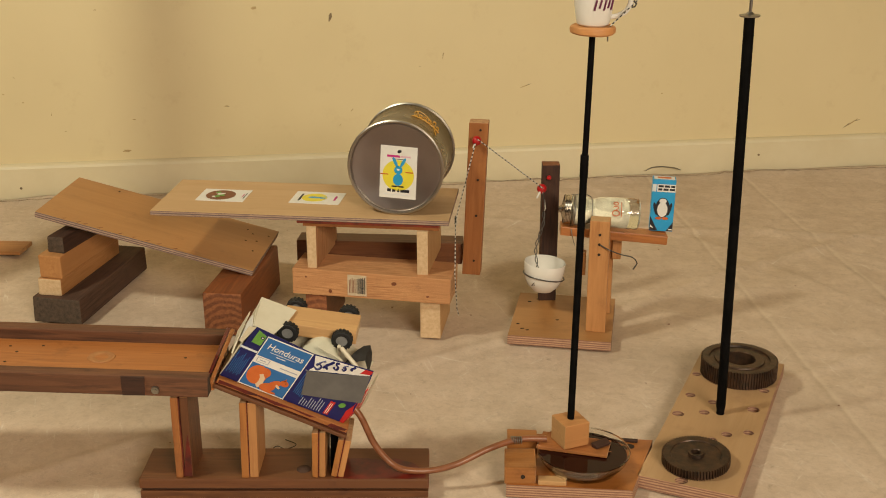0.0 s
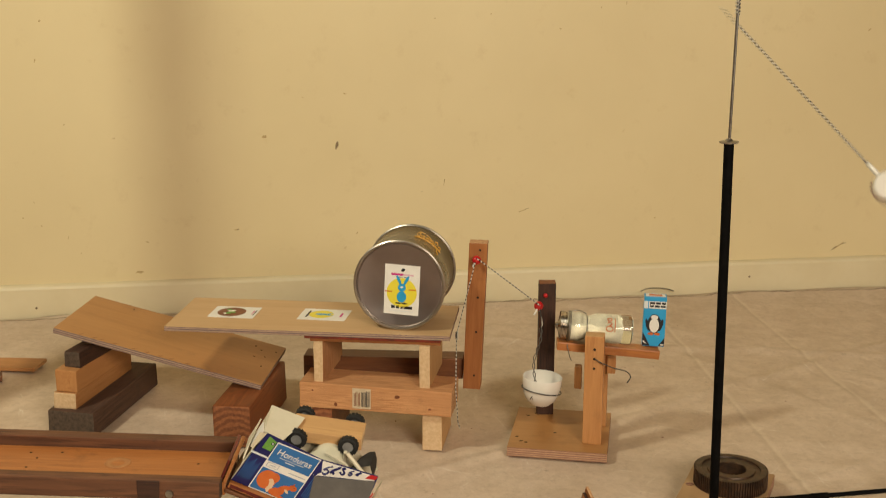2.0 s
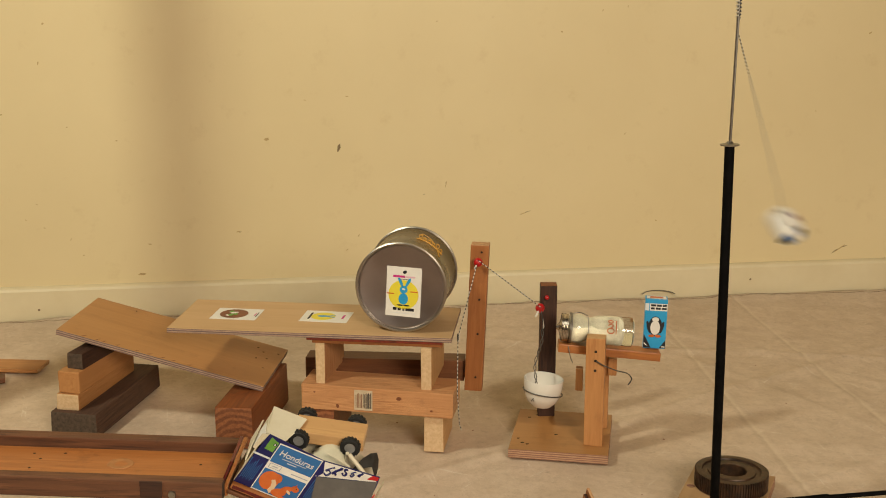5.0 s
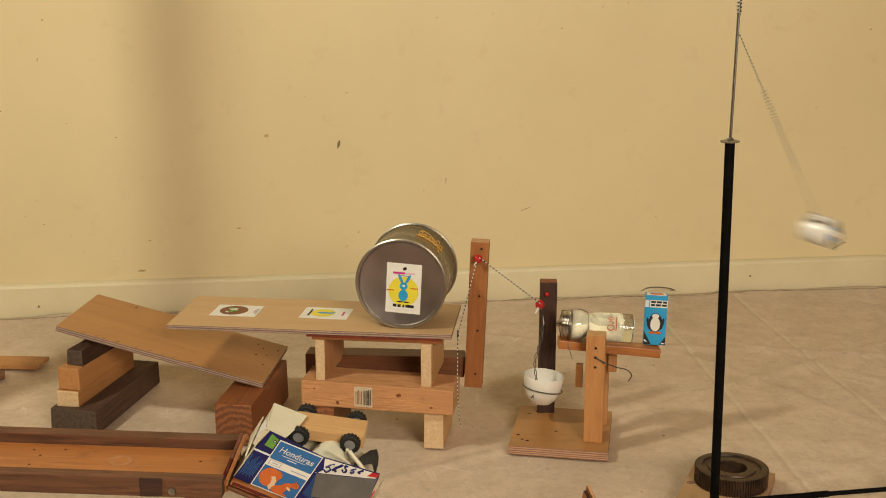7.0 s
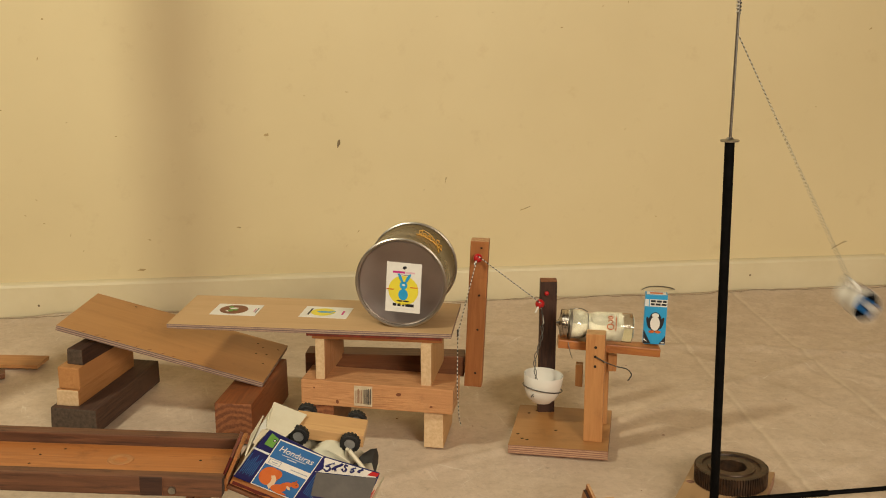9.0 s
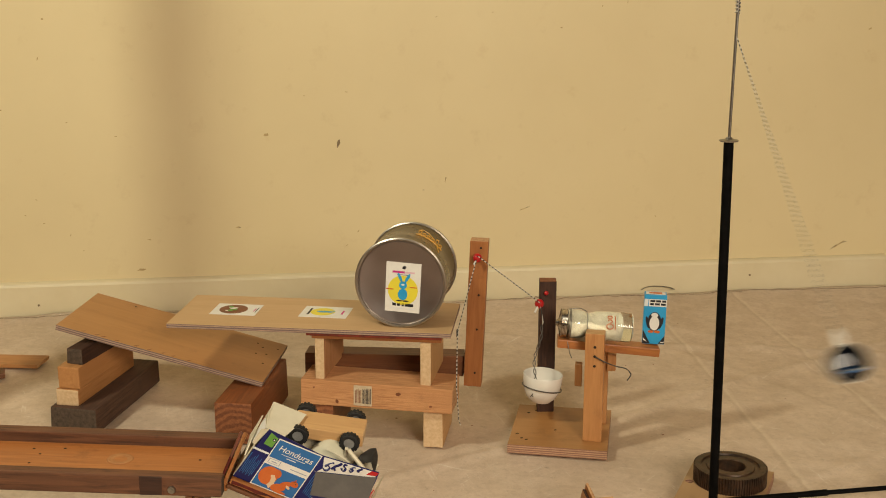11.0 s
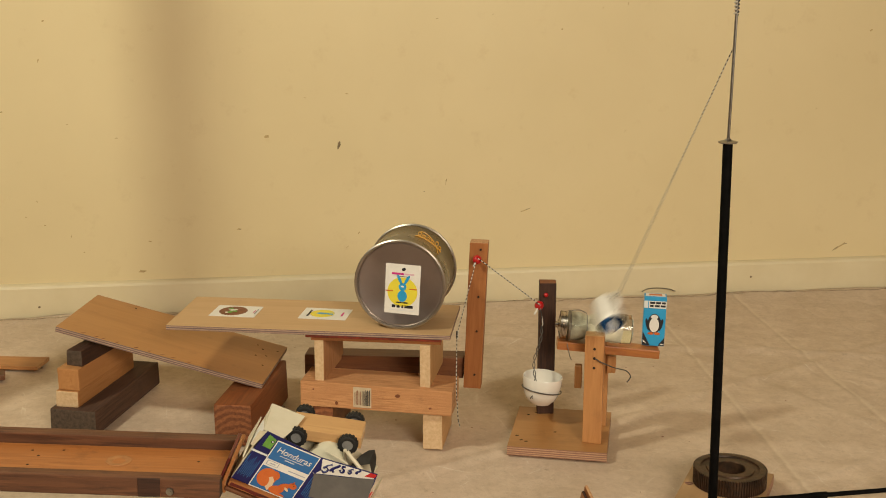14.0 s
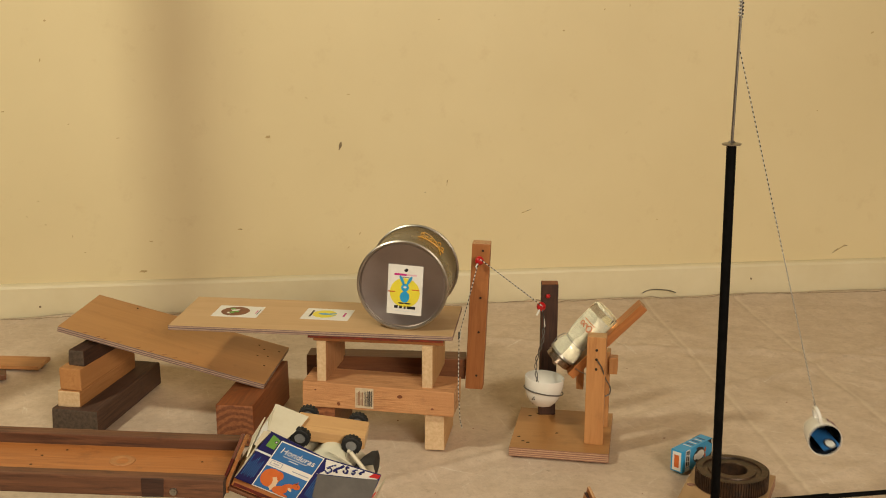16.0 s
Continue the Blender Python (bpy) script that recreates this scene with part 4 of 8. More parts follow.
# ---- the track, its stand, the coffee pack and the toy cart ----
def build_track():
    tr = thing("track", "channel of dark side rails and an orange pine bed", "track", pose(-0.75, 1.46, 0.15))
    m = pose(-0.309, 1.455, 0.1815, 0, 2.05, 0.0)
    timber("bed", tr, (0.80, 0.104, 0.020), m @ pose(-0.40, 0.004, -0.008), TRACK_WOOD, END)
    timber("side_rail", tr, (0.80, 0.022, 0.039), m @ pose(-0.402, 0.0675, -0.0015), RAIL_WOOD, END_DARK, None, "dark old wooden rail")
    timber("side_rail", tr, (0.80, 0.020, 0.029), m @ pose(-0.404, -0.0585, -0.0035), RAIL_WOOD, END_DARK, None, "dark weathered wooden rail")
    timber("splice", tr, (0.032, 0.0016, 0.0275), m @ pose(-0.103, -0.0690, -0.0035), DARK_WOOD, END_RED)
    part("bolt", lathe([(0, 0.004), (0.0025, 0.004), (0.0028, 0.0032), (0.005, 0.0032), (0.0058, 0.001), (0.0058, 0)], 20), STEEL, tr, "steel bolt head", m @ pose(-0.074, -0.0684, -0.0085, 90, 0, 0), True)
    part("knot", lathe([(0, -0.001), (0.006, -0.0008), (0.012, 0.0004), (0.0165, 0.0012), (0.0185, 0.0008), (0.019, 0.0)], 28), KNOT, tr, "pale shallow round recess", m @ pose(-0.165, 0.004, 0.0021), True)
    for x, y in ((-0.30, 0.03), (-0.29, -0.02), (-0.255, 0.034), (-0.285, 0.012), (-0.05, 0.01)):
        decal("nail_hole", oval(x, y, 0.0022, 0.0018, 0, 8), DARK_HOLE, tr, m, 0.0021, 0.0003)


KNOT = speckled("pale_cut_wood", (0.44, 0.20, 0.07), (0.34, 0.14, 0.048), 60, 0.6)


def build_pack_stand():
    st = thing("pack_stand", "reddish wooden stand with four legs and a sloping tray", "stand", pose(-0.22, 1.445, 0))
    timber("base", st, (0.402, 0.088, 0.014), pose(-0.221, 1.444, 0.023), STAND_WOOD, END_RED)
    timber("base_core", st, (0.396, 0.080, 0.004), pose(-0.221, 1.444, 0.0142), DARK_WOOD, DARK_WOOD)
    timber("base", st, (0.402, 0.088, 0.012), pose(-0.221, 1.444, 0.006), STAND_WOOD, END_RED)
    decal("red_stain", [(-0.150, 1.404), (-0.120, 1.4015), (-0.085, 1.403), (-0.045, 1.4015), (-0.0235, 1.404), (-0.0255, 1.4215), (-0.034, 1.434), (-0.043, 1.4446), (-0.068, 1.4571), (-0.085, 1.452), (-0.1084, 1.4575), (-0.1393, 1.4571), (-0.146, 1.43)], RED_STAIN, st, pose(0, 0, 0.0301), 0, 0.0004)
    part("screw_cap", lathe([(0, 0.003), (0.006, 0.003), (0.010, 0.001), (0.0105, 0)], 20), GREY_WOOD, st, "", pose(-0.196, 1.428, 0.030), True)

    def leg(x0, x1, top, shift, red=False):
        """Two laminated strips with a red glue line; shift is how far the foot stands from under the head."""
        w, h = x1 - x0, top - 0.03
        c = pose((x0 + x1) / 2 + shift / 2, 1.440, 0.03 + h / 2, 0, -math.degrees(math.atan(shift / h)), 0)
        up = pose(0, 0, 0, 0, -90, 0) @ pose(0, 0, 0, 90, 0, 0)
        timber("leg", st, (h, w * 0.42, 0.070), c @ pose(-w * 0.28, 0, 0) @ up, POST_WOOD if red else WET_PINE, END)
        timber("leg", st, (h, w * 0.48, 0.068), c @ pose(w * 0.25, 0, 0) @ up, STAND_WOOD if red else PINE, END)
        timber("glue_line", st, (h - 0.001, w * 0.12, 0.067), c @ pose(-w * 0.03, 0, 0) @ up, RED_STAIN, RED_STAIN)

    leg(-0.371, -0.347, 0.154, 0.0, True)
    leg(-0.278, -0.254, 0.146, -0.002)
    leg(-0.180, -0.161, 0.100, -0.002)
    leg(-0.144, -0.126, 0.089, -0.012)
    decal("red_stain", [(-0.006, -0.055), (0.005, -0.056), (0.006, -0.020), (0.003, 0.012), (0.000, -0.008), (-0.003, -0.030)], RED_STAIN, st, pose(-0.3535, 1.4052, 0.088, 90, 0, 0), 0, 0.0005)
    timber("dark_strip", st, (0.062, 0.012, 0.050), pose(-0.1515, 1.452, 0.061, 0, -90, 0) @ pose(0, 0, 0, 90, 0, 0), BLACK, BLACK, None, "black painted strip between the legs")
    m = tray_pose()
    timber("tray", st, (0.190, 0.092, 0.007), m @ pose(0, 0, -0.0036), POST_WOOD, END_RED)
    edge = m @ pose(0, -0.0462, 0, 90, 0, 0)
    decal("red_stain", [(-0.092, -0.0062), (-0.070, -0.0050), (-0.052, -0.0064), (-0.036, -0.0030), (-0.010, -0.0058), (0.012, -0.0024), (0.040, -0.0040), (0.048, -0.0008), (-0.092, -0.0008)], RED_STAIN, st, edge, 0, 0.0004)
    decal("red_stain", [(0.066, -0.0060), (0.082, -0.0064), (0.091, -0.0040), (0.093, -0.0008), (0.070, -0.0008)], RED_STAIN, st, edge, 0, 0.0004)
    timber("tray_core", st, (0.192, 0.086, 0.003), m @ pose(0, 0, -0.0088), RED_STAIN, RED_STAIN)
    timber("tray", st, (0.194, 0.092, 0.006), m @ pose(0, 0, -0.0135), STAND_WOOD, END_RED)
    timber("tray_end", st, (0.006, 0.090, 0.046), m @ pose(-0.101, 0, 0.010), POST_WOOD, END)
    timber("tray_end", st, (0.005, 0.090, 0.046), m @ pose(-0.107, 0, 0.008), RED_STAIN, RED_STAIN)


def tray_pose():
    return pose(-0.216, 1.448, 0.1465, 0, 24.0, 0)


def card_panel(name, pts, material, parent, label=""):
    """A stiff card panel through four corners."""
    bm = bmesh.new()
    p = [Vector(q) for q in pts]
    n = (p[1] - p[0]).cross(p[2] - p[0]).normalized() * 0.0008
    a = [bm.verts.new(q + n) for q in p]
    b = [bm.verts.new(q - n) for q in p]
    bm.faces.new(a)
    bm.faces.new(b[::-1])
    for k in range(len(p)):
        bm.faces.new((a[k], b[k], b[(k + 1) % len(p)], a[(k + 1) % len(p)]))
    return part(name, bm, material, parent, label)


SKEW = 0.175


def skewed(outline):
    """The squashed pack leans over along its own length."""
    return [(x + SKEW * y, y) for x, y in outline]


def build_pack():
    m = tray_pose()
    pk = thing("coffee_pack", "cut-open blue coffee pack with an orange picture and grey tape", "carton", m)
    D = 0.036

    def W(x, y, z):
        return m @ Vector((x + SKEW * z, y, z))

    f = m @ pose(0, -D - 0.001, 0, 90, 0, 0)

    def ink(name, outline, material, lift, depth=0.0002):
        return decal(name, skewed(outline), material, front, f, lift, depth)

    front = part("front_panel", flat_bm(skewed([(-0.094, 0.001), (0.085, 0.001), (0.0885, 0.020), (0.082, 0.074), (0.078, 0.0905), (-0.004, 0.0815), (-0.089, 0.0875)]), 0.0012), NAVY, pk, "navy printed front", f @ pose(0, 0, -0.0012))
    card_panel("back_panel", [W(-0.094, D, 0.001), W(0.090, D, 0.001), W(0.086, D, 0.070), W(0.020, D, 0.088), W(-0.052, D, 0.094), W(-0.095, D, 0.092)], CREAM_CARD, pk, "cream inner side")
    card_panel("bottom_panel", [W(-0.094, -D, 0.002), W(0.085, -D, 0.002), W(0.090, D, 0.002), W(-0.094, D, 0.002)], CREAM_CARD, pk)
    card_panel("side_panel", [W(-0.094, -D, 0.002), W(-0.094, D, 0.002), W(-0.097, D, 0.092), W(-0.093, -D, 0.084)], CREAM_CARD, pk)
    # torn flaps of the opened end, one folded over the other
    card_panel("top_flap", [W(-0.0935, -D + 0.001, 0.0868), W(-0.0985, 0.0, 0.0935), W(-0.0990, D, 0.0975), W(-0.0480, D, 0.0985), W(-0.0530, 0.004, 0.0930), W(-0.0640, -D + 0.001, 0.0853)], FLAP, pk, "torn cream flap")
    card_panel("side_flap", [W(-0.0965, -D + 0.002, 0.036), W(-0.1005, -D + 0.010, 0.060), W(-0.1020, D - 0.010, 0.076), W(-0.1000, D, 0.036)], FLAP, pk, "folded cream flap")
    card_panel("side_flap", [W(-0.0975, -D + 0.001, 0.058), W(-0.1000, -D + 0.020, 0.080), W(-0.0995, -D + 0.022, 0.0905), W(-0.0945, -D + 0.001, 0.0862)], PAPER, pk)
    card_panel("end_panel", [W(0.0855, -D - 0.001, 0.002), W(0.1010, -D + 0.036, 0.012), W(0.0950, -D + 0.036, 0.052), W(0.0840, -D - 0.001, 0.038)], RED, pk, "glossy red end of the pack")
    card_panel("end_flap", [W(0.099, -D + 0.030, 0.006), W(0.108, D - 0.012, 0.014), W(0.100, D - 0.008, 0.058), W(0.092, -D + 0.028, 0.060)], CREAM_CARD, pk, "torn cream end flap")
    bm = bmesh.new()
    rows = []
    for k, (x, z, y0, y1) in enumerate(((0.038, 0.0800, -0.036, -0.030), (0.046, 0.0900, -0.030, -0.006), (0.054, 0.0985, -0.024, 0.008), (0.062, 0.0995, -0.020, 0.012), (0.070, 0.0930, -0.020, 0.010), (0.0745, 0.0830, -0.028, 0.002), (0.0765, 0.0760, -0.036, -0.020))):
        rows.append([bm.verts.new(W(x + 0.001, y0 + (y1 - y0) * q, z - 0.009 + 0.010 * q + 0.002 * ((k + n) % 2))) for n, q in enumerate((0, 0.5, 1))])
    for a, b in zip(rows, rows[1:]):
        for n in range(2):
            bm.faces.new((a[n], a[n + 1], b[n + 1], b[n]))
    bmesh.ops.solidify(bm, geom=bm.faces[:], thickness=0.0012)
    part("tape_flap", bm, TAPE_DARK, pk, "stiff dark tape folded over the rim", None, True)
    # a pale paper filter cone, open side down
    bm = lathe([(0.0, 0.046), (0.008, 0.0455), (0.015, 0.042), (0.024, 0.030), (0.031, 0.014), (0.034, 0.0), (0.032, 0.0), (0.029, 0.013), (0.0, 0.040)], 40)
    for v in bm.verts:
        v.co += 0.0022 * noise.noise_vector(v.co * 45)
        v.co.x *= 1.25
    part("filter", bm, FILTER, pk, "crumpled pale paper filter", m @ pose(0.030, 0.004, 0.046, 0, -6, 0), True)
    part("filter_fold", rod_bm(smooth_line([W(-0.002, -0.026, 0.088), W(0.016, -0.034, 0.090), W(0.034, -0.034, 0.086)], 5), 0.0016, 8), FILTER, pk, "", None, True)
    part("straw", rod_bm([W(0.024, -0.026, 0.100), W(0.062, -0.034, 0.0825)], 0.0032, 12), STRAW, pk, "pale drinking straw", None, True)
    part("straw", rod_bm([W(0.022, -0.020, 0.098), W(0.030, -0.010, 0.080)], 0.0028, 10), STRAW, pk, "", None, True)
    # prints on the front, own x along the pack, own y up it
    ink("print", [(-0.0935, 0.0520), (-0.0690, 0.0515), (-0.0690, 0.0545), (-0.0935, 0.0550)], PALE_PRINT, 0.0001)
    ink("print", [(-0.0935, 0.058), (-0.0885, 0.0875), (-0.098, 0.0840), (-0.0985, 0.060)], CREAM_CARD, 0.0001)
    ink("print", [(-0.0835, 0.0645), (-0.0705, 0.0635), (-0.0700, 0.0800), (-0.0830, 0.0845)], GREEN, 0.0001)
    ink("print", oval(-0.0735, 0.0755, 0.0024, 0.0024, 0, 12), INK, 0.0004)
    ink("print", oval(-0.0735, 0.0755, 0.0012, 0.0012, 0, 10), PALE_PRINT, 0.0007)
    for k in range(8):
        x = -0.0905 + 0.0024 * k
        ink("print_bar", rect(x, 0.010 + 0.003 * (k % 2), x + 0.0009, 0.046 - 0.004 * ((k * 3) % 4)), BLUE, 0.0001)
    ink("panel", rect(-0.0685, 0.0010, -0.0030, 0.0810), PAPER, 0.0002)
    ink("panel", rect(-0.0670, 0.0028, -0.0045, 0.0385), BLUE, 0.0005)
    ink("panel", rect(-0.0670, 0.0500, -0.0045, 0.0792), BLUE, 0.0005)
    words("Honduras", 0.0130, PAPER, front, f @ pose(-0.0360 + SKEW * 0.067, 0.0670, 0, 0, 0, -2), 0.0010, "lettering", 0.25)
    ink("print_bar", rect(-0.0540, 0.0598, -0.0180, 0.0605), PAPER, 0.0008)
    ink("print_bar", rect(-0.0440, 0.0560, -0.0300, 0.0572), PALE_PRINT, 0.0008)
    ink("print_bar", rect(-0.0645, 0.0410, -0.0470, 0.0485), INK_FRAME, 0.0005)
    ink("print_bar", rect(-0.0635, 0.0418, -0.0480, 0.0477), PAPER, 0.0008)
    ink("print_bar", rect(-0.0600, 0.0440, -0.0515, 0.0453), INK_FRAME, 0.0010)
    ink("print_bar", rect(-0.0310, 0.0430, -0.0060, 0.0443), INK_FRAME, 0.0005)
    # the orange animal: curled tail, pale stripe, haunch, chest, head and ear
    ink("print", oval(-0.0520, 0.0225, 0.0135, 0.0150, 14), ORANGE, 0.0008)
    ink("print", oval(-0.0445, 0.0290, 0.0085, 0.0075, -20), ORANGE, 0.0006)
    tail = [(-0.0420, 0.0040), (-0.0385, 0.0120), (-0.0400, 0.0215), (-0.0450, 0.0270), (-0.0495, 0.0245), (-0.0468, 0.0205), (-0.0455, 0.0150), (-0.0470, 0.0085)]
    ink("print", tail, PALE_ORANGE, 0.0011)
    ink("print", oval(-0.0310, 0.0105, 0.0105, 0.0065, 18), ORANGE, 0.0012)
    ink("print", oval(-0.0240, 0.0190, 0.0085, 0.0050, 35), ORANGE, 0.0013)
    ink("print", oval(-0.0135, 0.0245, 0.0060, 0.0046, -15), ORANGE, 0.0014)
    ink("print", [(-0.0165, 0.0275), (-0.0130, 0.0280), (-0.0142, 0.0330)], ORANGE, 0.0014)
    ink("print", oval(-0.0190, 0.0165, 0.0040, 0.0018, -30), PALE_ORANGE, 0.0016)
    ink("print", oval(-0.0120, 0.0255, 0.0008, 0.0008, 0, 8), INK, 0.0017)
    ink("print", oval(-0.0270, 0.0050, 0.0110, 0.0020, 0), ORANGE, 0.00145)
    # white band with large blue script strokes
    ink("panel", [(-0.0005, 0.0550), (0.0768, 0.0810), (0.0772, 0.0890), (0.0000, 0.0808)], PAPER, 0.0003)
    ink("print", [(-0.0030, 0.0560), (0.0025, 0.0560), (0.0070, 0.0640), (-0.0005, 0.0800), (-0.0030, 0.0800)], NAVY, 0.0006)
    loops = (((-4, -5), (1, -7), (4, -2), (0, 1), (-3, -1), (1, 5), (5, 8)), ((-3, -6), (-1, 0), (3, 6), (6, 9), (4, 4), (0, -2), (3, -6)), ((-4, -2), (0, -6), (4, -4), (3, 1), (-1, 3), (-2, 7), (3, 8)))
    for k, (x, y) in enumerate(((0.0110, 0.0700), (0.0205, 0.0735), (0.0320, 0.0765), (0.0425, 0.0795), (0.0520, 0.0820))):
        grow = 0.00105 - 0.00016 * k
        line = [f @ Vector((x + grow * a + SKEW * (y + grow * b), y + grow * b, 0.0010)) for a, b in loops[k % 3]]
        part("print_stroke", rod_bm(smooth_line(line, 4), 0.0012, 6, [0.0008 + 0.0010 * abs(math.sin(0.3 * n + k)) for n in range(25)]), NAVY, front, "dark blue script stroke" if k == 0 else "", None, True)
    ink("tape", [(0.0015, 0.0550), (0.0400, 0.0675), (0.0785, 0.0825), (0.0895, 0.0400), (0.0550, 0.0300), (0.0140, 0.0190)], TAPE, 0.0010, 0.0006)
    for k in range(6):
        x = 0.0025 + 0.0026 * k
        ink("print_bar", rect(x, 0.018 - 0.0008 * k, x + 0.0009, 0.052 - 0.006 * k), BLUE, 0.0002)
    for k in range(9):
        x = 0.018 + 0.0036 * k
        ink("print_bar", rect(x, 0.0040, x + 0.0011, 0.0165 + 0.0012 * k - 0.003 * (k % 3)), INK_FRAME, 0.0002)
    ink("print_bar", rect(0.0535, 0.0040, 0.0605, 0.0260), RED, 0.0003)
    for k in range(2):
        ink("print_bar", rect(0.0552 + 0.0025 * k, 0.0060, 0.0560 + 0.0025 * k, 0.0235), PAPER, 0.0006)
    ink("print", oval(0.0700, 0.0255, 0.0048, 0.0036, 30, 14), GREEN, 0.0003)
    ink("print", [(0.0800, 0.0012), (0.0850, 0.0012), (0.0882, 0.0200), (0.0840, 0.0330), (0.0790, 0.0200)], RED, 0.0004)
    ink("print", [(0.0640, 0.0800), (0.0775, 0.0835), (0.0780, 0.0895), (0.0680, 0.0885)], RED, 0.0006)


FLAP = speckled("cream_flap_card", (0.74, 0.69, 0.55), (0.66, 0.60, 0.45), 14, 0.5, bumpiness=0.1)
TAPE_DARK = speckled("dark_folded_tape", (0.055, 0.052, 0.050), (0.085, 0.080, 0.076), 25, 0.5, bumpiness=0.3)
FILTER = speckled("pale_filter_paper", (0.62, 0.58, 0.44), (0.52, 0.48, 0.35), 30, 0.6, bumpiness=0.3)
STRAW = speckled("pale_plastic", (0.70, 0.63, 0.48), (0.62, 0.55, 0.40), 20, 0.4)
PALE_ORANGE = mat("pale_orange_print", (0.72, 0.52, 0.33), 0.45)
INK_FRAME = mat("grey_print", (0.35, 0.38, 0.45), 0.5)


def tyre_bm(r, w):
    bm = lathe([(r * 0.55, -w / 2), (r * 0.86, -w / 2), (r * 0.95, -w * 0.36), (r * 0.97, 0), (r * 0.95, w * 0.36), (r * 0.86, w / 2), (r * 0.55, w / 2)], 32, True)
    for k in range(16):
        a = 2 * math.pi * k / 16
        for s in (-1, 1):
            c = bmesh.ops.create_cube(bm, size=1)["verts"]
            t = Matrix.Rotation(a + s * 0.09, 4, "Z") @ Matrix.Translation((r * 0.955, 0, s * w * 0.22)) @ Matrix.Diagonal((r * 0.11, r * 0.22, w * 0.40, 1))
            for v in c:
                v.co = t @ v.co
    return bm


def build_cart():
    m = pose(-0.1680, 1.476, 0.2355, 7.0, 7.5, -3)
    cart = thing("toy_cart", "little wooden toy cart with four black tyres on the coffee pack", "toy cart", m)
    timber("body", cart, (0.105, 0.048, 0.019), m @ pose(-0.001, 0, -0.0045), PINE_PALE, END_PALE, None, "plain pale wood block", 0.002)
    for x in (-0.041, 0.0335):
        part("axle", rod_bm([m @ Vector((x, -0.036, -0.003)), m @ Vector((x, 0.036, -0.003))], 0.0018, 8), STEEL, cart, "steel axle", None, True)
        for s in (-1, 1):
            wm = m @ pose(x, s * 0.0335, -0.003, -90 * s, 0, 0) @ pose(0, 0, 0)
            wheel = part("wheel", lathe([(0, 0.0046), (0.002, 0.0046), (0.0024, 0.002), (0.0062, 0.002), (0.0066, 0.0044), (0.0082, 0.0044), (0.0082, -0.004), (0, -0.004)], 24), HUB, cart, "grey plastic hub", wm @ pose(0, 0, 0, 180, 0, 0) if s > 0 else wm @ pose(0, 0, 0, 180, 0, 0), True)
            part("hub_cap", lathe([(0, 0.0062), (0.0022, 0.0060), (0.0030, 0.0048), (0.0030, 0.0030), (0, 0.0030)], 16), RUBBER, wheel, "dark axle end", wm @ pose(0, 0, 0, 180, 0, 0), True)
            part("tyre", tyre_bm(0.0145, 0.011), RUBBER, wheel, "black treaded rubber tyre", wm)


